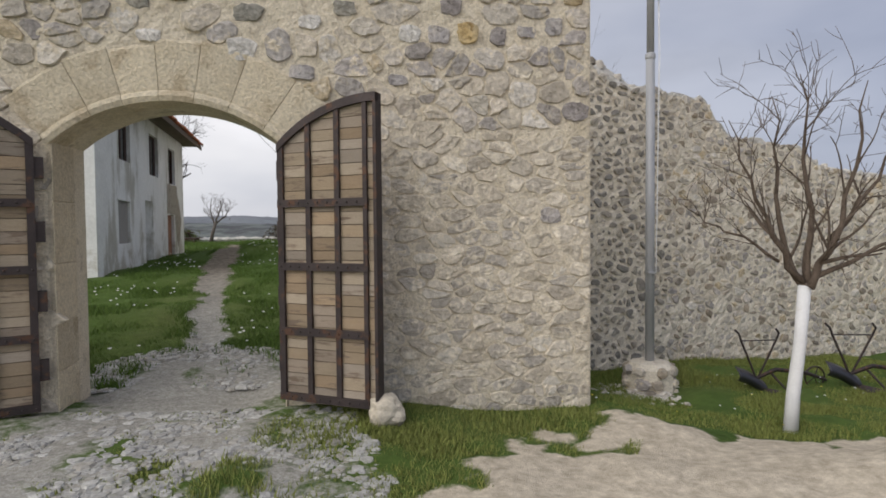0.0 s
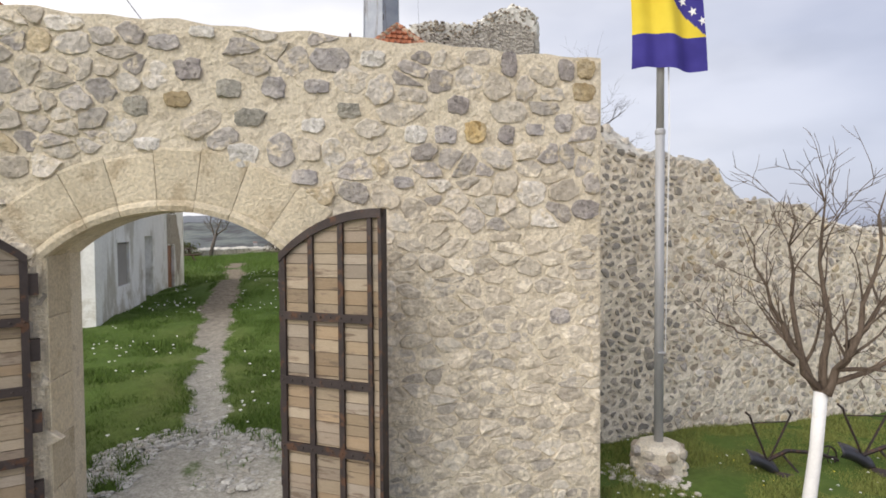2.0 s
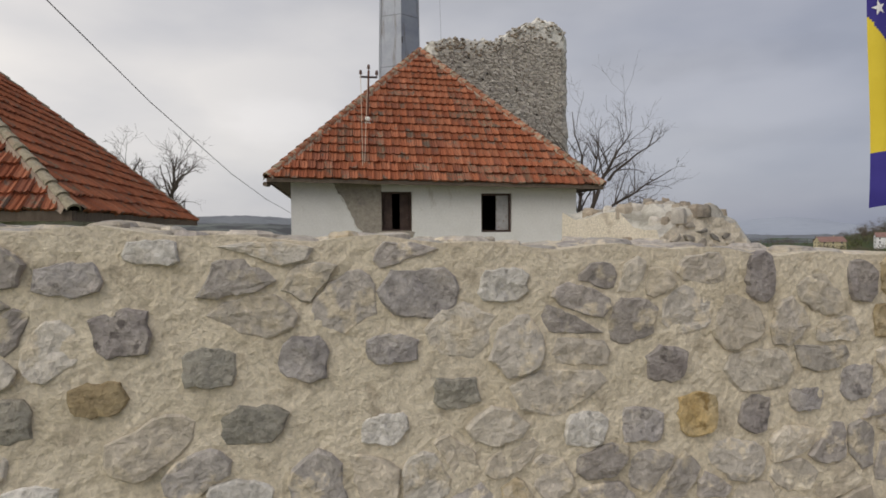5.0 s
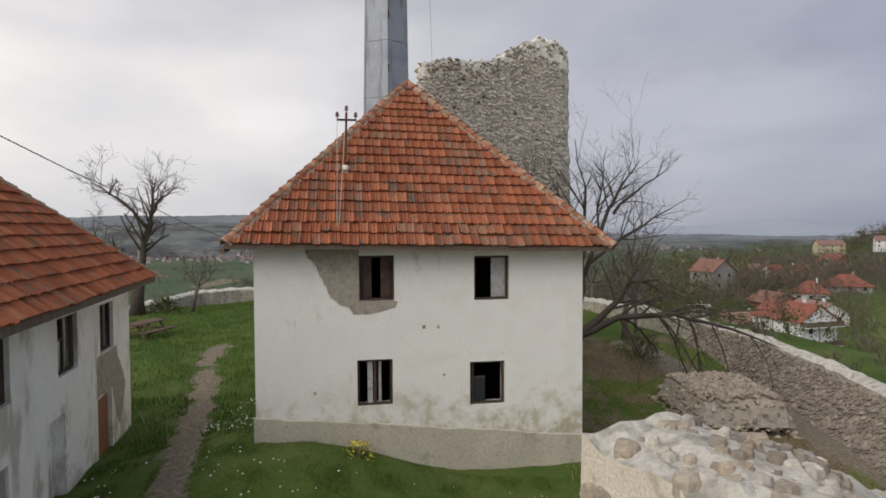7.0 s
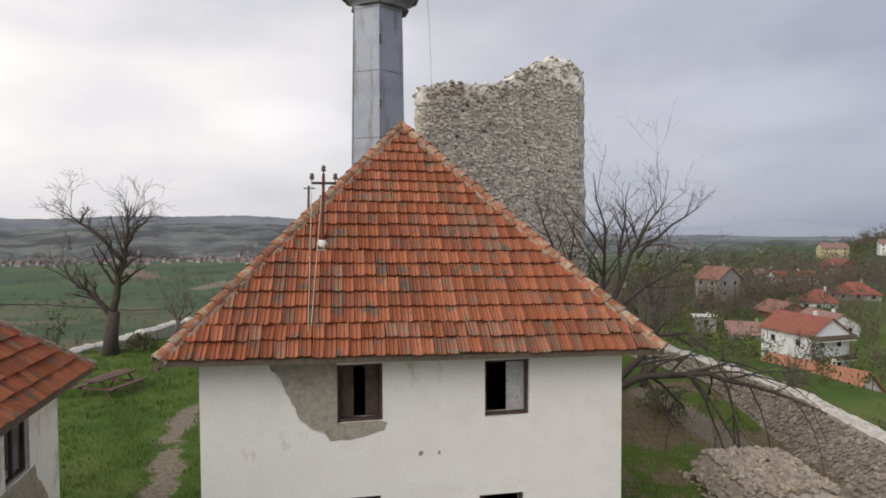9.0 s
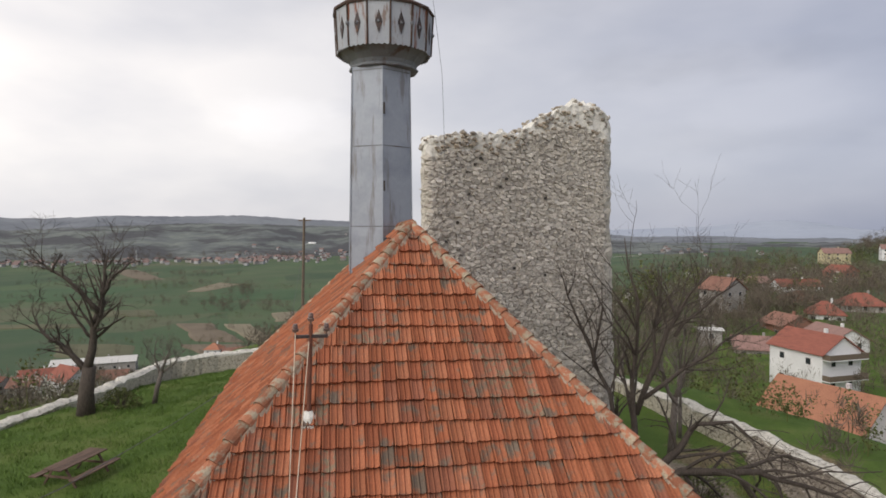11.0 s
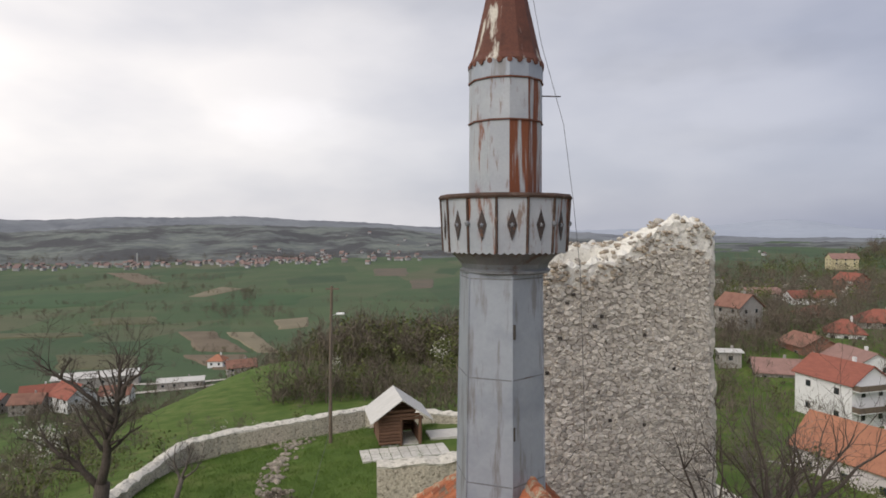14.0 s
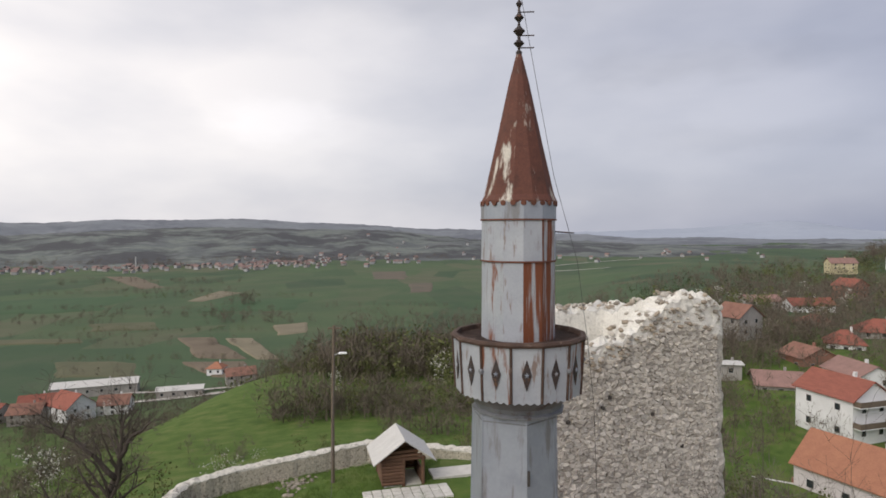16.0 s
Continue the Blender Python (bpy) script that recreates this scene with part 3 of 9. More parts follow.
def bare(x, y):
    """How bare the soil is: the trodden path, gravel at the gate, sand by the young tree, the lane under the east wall."""
    wob = np.array([fbm(a * 0.9, b * 0.9, 3.1) for a, b in zip(np.ravel(x), np.ravel(y))]).reshape(np.shape(x))
    fine = np.array([fbm(a * 3.1, b * 3.1, 7.7) for a, b in zip(np.ravel(x), np.ravel(y))]).reshape(np.shape(x))
    path = 1 - smooth01(0.18, 0.60, line_dist(x, y, PATHLINE) + 0.18 * (1 - smooth01(9, 14, y)) + 0.2 * wob + 0.2 * fine)
    gravel = (1 - smooth01(0.5, 1.7, np.hypot((x + 2.1) / 1.75, (y - 2.2) / 2.2) + 0.35 * wob + 0.2 * fine)) + (1 - smooth01(0.7, 1.3, np.hypot((x + 2.5) / 1.25, (y - 5.1) / 1.2) + 0.4 * wob)) * 0.85
    sand = smooth01(0.0, 0.8, x + 0.3 + 0.9 * wob + 0.4 * fine) * (1 - smooth01(3.75, 4.35, y + 0.6 * wob + 0.5 * fine + 0.75 * np.maximum(0, 1.8 - x)))
    lane = 1 - smooth01(0.6, 1.7, line_dist(x, y, LANE) + 0.4 * wob)
    scree = 0.5 * (1 - smooth01(2.5, 6.5, np.hypot((x - 7.5) / 1.2, (y - 27) / 2.2) + 3.2 * wob + 2 * fine))
    return np.clip(np.maximum.reduce([path, gravel * (0.66 + 0.5 * fine + 0.5 * wob), 0.8 * lane, 0.5 * scree]), 0, 1), np.clip(sand, 0, 1)


def parched(x, y):
    """Dry brown turf in the east of the yard, broken by green patches."""
    wob = np.array([fbm(a * 0.45, b * 0.45, 5.5) + 0.5 * fbm(a * 1.7, b * 1.7, 1.5) for a, b in zip(np.ravel(x), np.ravel(y))]).reshape(np.shape(x))
    return np.clip(smooth01(2.0, 4.5, x) * smooth01(10, 14, y) * (1 - smooth01(38, 44, y)) * (1 - smooth01(16, 19, x)) * (0.52 + 1.2 * wob), 0, 1)


def ground_sheet():
    def axis(edges):
        out = []
        for a, b, step in edges:
            out.extend(np.arange(a, b, step))
        out.append(edges[-1][1])
        return np.array(out)
    xs = axis([(-4600, -1000, 300), (-1000, -300, 50), (-300, -80, 12), (-80, -26, 3), (-26, -8, 0.6), (-8, 7, 0.16), (7, 18, 0.6), (18, 100, 3), (100, 400, 12), (400, 1000, 50), (1000, 4600, 300)])
    ys = axis([(-600, -100, 50), (-100, -10, 6), (-10, -2, 0.8), (-2, 10, 0.16), (10, 30, 0.5), (30, 66, 0.8), (66, 180, 4), (180, 500, 14), (500, 1400, 50), (1400, 4800, 200)])
    gx, gy = np.meshgrid(xs, ys)
    z = ground_z(gx.ravel(), gy.ravel()).reshape(gx.shape)
    soil, sand = bare(gx, gy)
    near = (np.abs(gx + 2) < 26) & (gy < 66) & (gy > -10)
    rough = np.array([fbm(a * 1.3, b * 1.3) * 0.05 + fbm(a * 5, b * 5, 2) * 0.018 for a, b in zip(gx.ravel(), gy.ravel())]).reshape(gx.shape)
    z = z + rough * near + np.where(near, -0.05 * soil, 0)
    # the sand heap by the young tree
    z = z + near * 0.42 * np.exp(-(((gx - 4.6) / 1.5) ** 2 + ((gy - 2.9) / 0.6) ** 2)) + near * 0.025 * sand * (1 + 2 * rough)
    n, k = gx.shape
    i = np.arange(n * k).reshape(n, k)
    faces = np.stack([i[:-1, :-1], i[:-1, 1:], i[1:, 1:], i[1:, :-1]], -1).reshape(-1, 4)
    me = bpy.data.meshes.new("ground")
    me.from_pydata(np.stack([gx, gy, z], -1).reshape(-1, 3).tolist(), [], faces.tolist())
    for name, vals in (("soil", soil), ("sand", sand), ("dry", parched(gx, gy))):
        me.attributes.new(name, "FLOAT", "POINT").data.foreach_set("value", vals.ravel().astype(np.float32))
    me.polygons.foreach_set("use_smooth", [True] * len(me.polygons))
    me.materials.append(ground_material())
    return tagged(new("ground", me), "grassy hilltop ground with trodden gravel path and sand", "ground", kind="structure")


def ground_material():
    m = bpy.data.materials.new("meadow_and_soil")
    m.use_nodes = True
    nt = m.node_tree
    b = nt.nodes["Principled BSDF"]
    tc = nt.nodes.new("ShaderNodeTexCoord").outputs["Object"]
    def att(n):
        a = nt.nodes.new("ShaderNodeAttribute")
        a.attribute_name = n
        return a.outputs["Fac"]
    def ramped(fac, stops):
        r = ramp_node(nt, stops)
        nt.links.new(fac, r.inputs[0])
        return r.outputs[0]
    big, mid, fine = noise_node(nt, tc, 0.02, 6), noise_node(nt, tc, 0.35, 7), noise_node(nt, tc, 9.0, 9, 0.7)
    grass = ramped(mid, [(0.3, (0.056, 0.098, 0.020)), (0.5, (0.084, 0.132, 0.029)), (0.68, (0.125, 0.152, 0.046))])
    land = ramped(big, [(0.35, (0.055, 0.088, 0.050)), (0.5, (0.072, 0.106, 0.056)), (0.62, (0.105, 0.114, 0.072)), (0.72, (0.062, 0.078, 0.052))])
    # parcels of farmland
    turn = nt.nodes.new("ShaderNodeMapping")
    turn.inputs["Rotation"].default_value = (0, 0, radians(24))
    turn.inputs["Scale"].default_value = (1.0, 0.42, 0.0)
    nt.links.new(tc, turn.inputs[0])
    parcel = nt.nodes.new("ShaderNodeTexVoronoi")
    parcel.inputs["Scale"].default_value = 0.017
    nt.links.new(turn.outputs[0], parcel.inputs["Vector"])
    tone = nt.nodes.new("ShaderNodeSeparateColor")
    nt.links.new(parcel.outputs["Color"], tone.inputs[0])
    crop = ramped(tone.outputs[0], [(0.0, (0.044, 0.074, 0.044)), (0.35, (0.064, 0.102, 0.053)), (0.6, (0.088, 0.112, 0.062)), (0.8, (0.074, 0.118, 0.056)), (1.0, (0.125, 0.118, 0.078))])
    land = mix_col(nt, 0.62, land, crop)
    sep = nt.nodes.new("ShaderNodeSeparateXYZ")
    nt.links.new(tc, sep.inputs[0])
    far = nt.nodes.new("ShaderNodeMapRange")
    far.inputs["From Min"].default_value, far.inputs["From Max"].default_value = 150, 260
    nt.links.new(sep.outputs["Y"], far.inputs["Value"])
    col = mix_col(nt, far.outputs[0], grass, land)
    gr = noise_node(nt, tc, 32.0, 4, 0.8)
    stones = ramped(gr, [(0.34, (0.16, 0.155, 0.135)), (0.47, (0.31, 0.305, 0.28)), (0.62, (0.46, 0.455, 0.43)), (0.8, (0.60, 0.595, 0.57))])
    dust = ramped(mid, [(0.3, (0.29, 0.268, 0.222)), (0.7, (0.43, 0.398, 0.338))])
    gravel = mix_col(nt, 0.42, stones, dust)
    # trodden earth further up the path
    earth = ramped(fine, [(0.3, (0.15, 0.125, 0.095)), (0.7, (0.27, 0.23, 0.175))])
    upward = nt.nodes.new("ShaderNodeMapRange")
    upward.inputs["From Min"].default_value, upward.inputs["From Max"].default_value = 7.0, 13.0
    nt.links.new(sep.outputs["Y"], upward.inputs["Value"])
    gravel = mix_col(nt, upward.outputs[0], gravel, earth)
    sandc = ramped(fine, [(0.3, (0.48, 0.41, 0.31)), (0.7, (0.62, 0.55, 0.44))])
    def sharp(fac):
        add = nt.nodes.new("ShaderNodeMath")
        add.operation = "MULTIPLY_ADD"
        nt.links.new(fine, add.inputs[0])
        add.inputs[1].default_value = 0.9
        sub = nt.nodes.new("ShaderNodeMath")
        sub.operation = "SUBTRACT"
        nt.links.new(fac, sub.inputs[0])
        sub.inputs[1].default_value = 0.45
        nt.links.new(sub.outputs[0], add.inputs[2])
        return ramped(add.outputs[0], [(0.36, (0, 0, 0)), (0.62, (1, 1, 1))])
    turf = ramped(fine, [(0.3, (0.10, 0.08, 0.045)), (0.5, (0.17, 0.135, 0.08)), (0.72, (0.25, 0.205, 0.13))])
    col = mix_col(nt, sharp(att("dry")), col, turf)
    col = mix_col(nt, sharp(att("soil")), col, gravel)
    col = mix_col(nt, sharp(att("sand")), col, sandc)
    shade = ramped(fine, [(0.25, (0.72,) * 3), (0.75, (1.28,) * 3)])
    col = mix_col(nt, 1.0, col, shade, "MULTIPLY")
    nt.links.new(col, b.inputs["Base Color"])
    b.inputs["Roughness"].default_value = 0.95
    b.inputs["Specular IOR Level"].default_value = 0.15
    bn = nt.nodes.new("ShaderNodeBump")
    bn.inputs["Strength"].default_value, bn.inputs["Distance"].default_value = 0.6, 0.04
    nt.links.new(gr, bn.inputs["Height"])
    nt.links.new(bn.outputs[0], b.inputs["Normal"])
    return m


ground = ground_sheet()


def slope_z(az, t, d0, crest):
    """The height of a strip of hills at a bearing, t of the way from its foot to its crest."""
    bumps = 24 * fbm(az * 0.16, t * 2.0, d0 * 0.01, 4) * math.sin(math.pi * min(1, t + 0.15)) + 3.0 * fbm(az * 1.4, t * 3, 5.0, 3) + 3.0 * fbm(az * 4.5, t * 5, 2.0, 3)
    return -60.0 + (crest(az) + 60.0) * math.sin(t * math.pi / 2) ** 1.3 + bumps * (0.25 + t)


def hill_band(name, label, d0, d1, crest, mat, n=300, rows=10, az0=-62, az1=62):
    """A strip of distant relief between two distances, rising to a crest whose height depends on the bearing."""
    verts, faces = [], []
    for j in range(rows + 1):
        t = j / rows
        for i in range(n + 1):
            az = az0 + (az1 - az0) * i / n
            d = d0 + (d1 - d0) * t
            z = slope_z(az, t, d0, crest)
            verts.append((d * math.sin(radians(az)), d * math.cos(radians(az)), z))
    for j in range(rows):
        for i in range(n):
            a = j * (n + 1) + i
            faces.append((a, a + 1, a + n + 2, a + n + 1))
    return tagged(part(name, (verts, faces), mat, smooth=True), label, "hills", kind="structure")


def crest_near(az):
    return 24 - 70 * float(smooth01(-8, 6, az)) + 10 * math.sin(az * 0.21) + 8 * math.sin(az * 0.07 + 1)


def crest_mid(az):
    return 68 - 74 * float(smooth01(-16, 8, az)) - 40 * float(smooth01(6, 30, az)) + 7 * math.sin(az * 0.25 + 0.8) + 4 * math.sin(az * 0.61)


def crest_far(az):
    return -18 + 62 * math.exp(-((az - 29.5) / 4.5) ** 2) + 24 * math.exp(-((az - 20) / 8) ** 2) + 6 * math.sin(az * 0.3)


# each strip carries its haze in its base colour
hill_band("backdrop_near_hills", "wooded hills across the valley, grey-green with haze in their colour", 1350, 2500, crest_near, M_HILL1)
hill_band("backdrop_hills", "ridge on the horizon with blue-grey haze in its colour", 2500, 3300, crest_mid, M_HILL2)
hill_band("backdrop_mountain", "distant mountain with pale blue haze in its colour", 3700, 4500, crest_far, M_HILL3)
# ---- rubble masonry ----
def clip_poly(poly, nx, ny, c):
    out = []
    for i, p in enumerate(poly):
        q = poly[(i + 1) % len(poly)]
        a, b = p[0] * nx + p[1] * ny - c, q[0] * nx + q[1] * ny - c
        if a <= 0:
            out.append(p)
        if a * b < 0:
            t = a / (a - b)
            out.append((p[0] + t * (q[0] - p[0]), p[1] + t * (q[1] - p[1])))
    return out


def rubble_cells(u0, u1, z0, z1, size, flat=1.5, keep=None, fixed=(), rng=None, jitter=0.75, drop=0.08):
    """Irregular, roughly coursed stone outlines that fill a rectangle: (centre, outline)."""
    rng = rng or random.Random(3)
    seeds = [(u, z * flat, 1) for u, z in fixed]
    h = size
    row, z = 0, z0 * flat
    while z < z1 * flat + h:
        u = u0 - h + (row % 2) * h * 0.5
        while u < u1 + h:
            p = (u + rng.uniform(-jitter, jitter) * h * 0.6, z + rng.uniform(-jitter, jitter) * h * 0.5)
            if all((p[0] - f[0]) ** 2 + (p[1] - f[1]) ** 2 > (h * 1.05) ** 2 for f in seeds[:len(fixed)]) and rng.random() > drop:
                seeds.append((p[0], p[1], 0))
            u += h * rng.choice((0.7, 0.95, 1.1, 1.5))
        z += h * rng.choice((0.7, 0.85, 1.0))
        row += 1
    cell = {}
    for i, s in enumerate(seeds):
        cell.setdefault((int(s[0] // (2 * h)), int(s[1] // (2 * h))), []).append(i)
    out = []
    for i, s in enumerate(seeds):
        poly = [(s[0] - 2 * h, s[1] - 2 * h), (s[0] + 2 * h, s[1] - 2 * h), (s[0] + 2 * h, s[1] + 2 * h), (s[0] - 2 * h, s[1] + 2 * h)]
        ci, cj = int(s[0] // (2 * h)), int(s[1] // (2 * h))
        for a in range(-2, 3):
            for b in range(-2, 3):
                for j in cell.get((ci + a, cj + b), ()):
                    if j == i:
                        continue
                    t = seeds[j]
                    nx, ny = t[0] - s[0], t[1] - s[1]
                    d2 = nx * nx + ny * ny
                    if d2 < 1e-9 or d2 > 16 * h * h:
                        continue
                    poly = clip_poly(poly, nx, ny, nx * (s[0] + t[0]) / 2 + ny * (s[1] + t[1]) / 2)
                    if len(poly) < 3:
                        break
        if len(poly) < 3:
            continue
        poly = [(p[0], p[1] / flat) for p in poly]
        c = (sum(p[0] for p in poly) / len(poly), sum(p[1] for p in poly) / len(poly))
        if u0 <= c[0] <= u1 and z0 <= c[1] <= z1 and (keep is None or keep(c, poly)):
            out.append((c, poly))
    return out


def stone_geo(c, poly, gap, out, rng, sink=0.03, n=9):
    """A rough stone with an irregular face: outline kept off its joints, edges rounded back, face proud by out (towards -y)."""
    ring = []
    m = len(poly)
    per = [math.dist(poly[i], poly[(i + 1) % m]) for i in range(m)]
    step = sum(per) / n
    pos, i, acc = rng.random() * step * 0.5, 0, 0.0
    for k in range(n):
        while i < m - 1 and pos > acc + per[i]:
            acc += per[i]
            i += 1
        t = min(1, (pos - acc) / max(per[i], 1e-6))
        a, b = poly[i], poly[(i + 1) % m]
        ring.append((a[0] + t * (b[0] - a[0]), a[1] + t * (b[1] - a[1])))
        pos += step
    rad = max(0.02, sum(math.dist(p, c) for p in ring) / n)
    s = max(0.45, 1 - gap / rad)
    base = [(c[0] + (p[0] - c[0]) * s * rng.uniform(0.93, 1.02), c[1] + (p[1] - c[1]) * s * rng.uniform(0.93, 1.02)) for p in ring]
    tilt_u, tilt_z = rng.uniform(-0.12, 0.12), rng.uniform(-0.12, 0.12)
    def lift(p):
        return (p[0] - c[0]) * tilt_u + (p[1] - c[1]) * tilt_z
    verts = [(p[0], sink, p[1]) for p in base]
    verts += [(p[0], -out * 0.45 + lift(p), p[1]) for p in base]
    inner = []
    for p in base:
        k = rng.uniform(0.70, 0.88)
        inner.append((c[0] + (p[0] - c[0]) * k, c[1] + (p[1] - c[1]) * k))
    verts += [(p[0], -out * rng.uniform(0.85, 1.15) + lift(p), p[1]) for p in inner]
    verts.append((c[0], -out * rng.uniform(0.9, 1.3), c[1]))
    faces = []
    for k in range(n):
        j = (k + 1) % n
        faces.append((k, k + n, j + n, j))
        faces.append((k + n, k + 2 * n, j + 2 * n, j + n))
        faces.append((k + 2 * n, 3 * n, j + 2 * n))
    return verts, [tuple(reversed(f)) for f in faces]


def rough_stone(c, poly, gap, out, rng, n=14, sink=0.05, craggy=1.0):
    """A split stone bedded nearly flush: an angular outline, a fractured face, sharp edges."""
    m = len(poly)
    cut = []
    for i in range(m):
        a, b, q = poly[i - 1], poly[i], poly[(i + 1) % m]
        k = rng.uniform(0.10, 0.28)
        cut.append((b[0] + (a[0] - b[0]) * k, b[1] + (a[1] - b[1]) * k))
        cut.append((b[0] + (q[0] - b[0]) * k, b[1] + (q[1] - b[1]) * k))
    ring = []
    for k in range(n):
        a = 2 * math.pi * k / n + rng.uniform(-0.1, 0.1)
        dx, dz = math.cos(a), math.sin(a)
        r = 1e9
        for i in range(len(cut)):
            p, q = cut[i], cut[(i + 1) % len(cut)]
            ex, ez = q[0] - p[0], q[1] - p[1]
            den = dx * ez - dz * ex
            if abs(den) < 1e-9:
                continue
            t = ((p[0] - c[0]) * ez - (p[1] - c[1]) * ex) / den
            if t > 0:
                r = min(r, t)
        r = min(r, 0.6)
        ring.append((dx, dz, max(0.02, r - gap) * rng.uniform(0.86, 1.06)))
    tu, tz = craggy * rng.uniform(-0.08, 0.08), craggy * rng.uniform(-0.08, 0.10)
    seed = rng.uniform(0, 90)
    vs = []
    for f, rise in ((1.0, None), (1.0, 0.62), (0.93, 0.95), (0.62, 1.0), (0.3, 1.02)):
        for dx, dz, r in ring:
            u, z = c[0] + dx * r * f, c[1] + dz * r * f
            if rise is None:
                vs.append((u, sink, z))
            else:
                rel = craggy * (0.010 * fbm(u * 7, z * 7, seed) + 0.004 * fbm(u * 22, z * 22, seed))
                vs.append((u, -out * rise + rel * (1.5 if f < 1 else 0.6) + (u - c[0]) * tu + (z - c[1]) * tz, z))
    vs.append((c[0], -out * 1.02 + 0.010 * fbm(c[0] * 7, c[1] * 7, seed), c[1]))
    fs = []
    for j in range(4):
        for k in range(n):
            q = (k + 1) % n
            fs.append((j * n + q, (j + 1) * n + q, (j + 1) * n + k, j * n + k))
    fs += [(4 * n + (k + 1) % n, 5 * n, 4 * n + k) for k in range(n)]
    return vs, fs


def lay_stones(wall, cells, gap, out, mats, rng, pick, piece="stone", limit=300, bend=None, rough=12, craggy=1.0):
    """Stones that satisfy pick become pieces of their own; the rest is one joined mesh."""
    loose = [c for c in cells if pick(c[0])][:limit]
    chosen = {id(c) for c in loose}
    vs, fs = [], []
    for cell in cells:
        c, poly = cell
        g, o = gap * rng.uniform(0.5, 1.5), out * rng.uniform(0.7, 1.35)
        geo = rough_stone(c, poly, g, o, rng, n=rough, craggy=craggy)
        if bend:
            geo = ([bend(v) for v in geo[0]], geo[1])
        if id(cell) in chosen:
            part(piece, geo, mats[0], wall, smooth=False)
        else:
            k = len(vs)
            vs.extend(geo[0])
            fs.extend(tuple(i + k for i in f) for f in geo[1])
    if vs:
        tagged(part("rubble_facing", (vs, fs), mats[1], wall), kind="stuff")
def rubble_shapes(name, mat, count, seed=0):
    """A few rough lumps of stone that pieces share."""
    out = []
    for k in range(count):
        bm = bmesh.new()
        bmesh.ops.create_icosphere(bm, subdivisions=1, radius=1.0)
        for v in bm.verts:
            v.co *= 1 + 0.4 * fbm(v.co.x * 1.3 + k * 7 + seed, v.co.y * 1.3, v.co.z * 1.3)
            v.co.z *= 0.62
        me = bpy.data.meshes.new(name)
        bm.to_mesh(me)
        bm.free()
        me.materials.append(mat)
        out.append(me)
    return out


# ---- gate wall ----
GATE = pose(0, 4.39, 0, 0, 0, 10.7)
ARCH_U, ARCH_HALF, ARCH_R, ARCH_Z, ARCH_R2, SPRING = -2.26, 0.98, 1.453, 1.507, 2.0, 2.58
LEAF_W = 1.02


def gate_top(u):
    return 4.505 - 0.042 * u + 0.010 * math.sin(u * 5.1) + 0.014 * math.sin(u * 11.3 + 1)


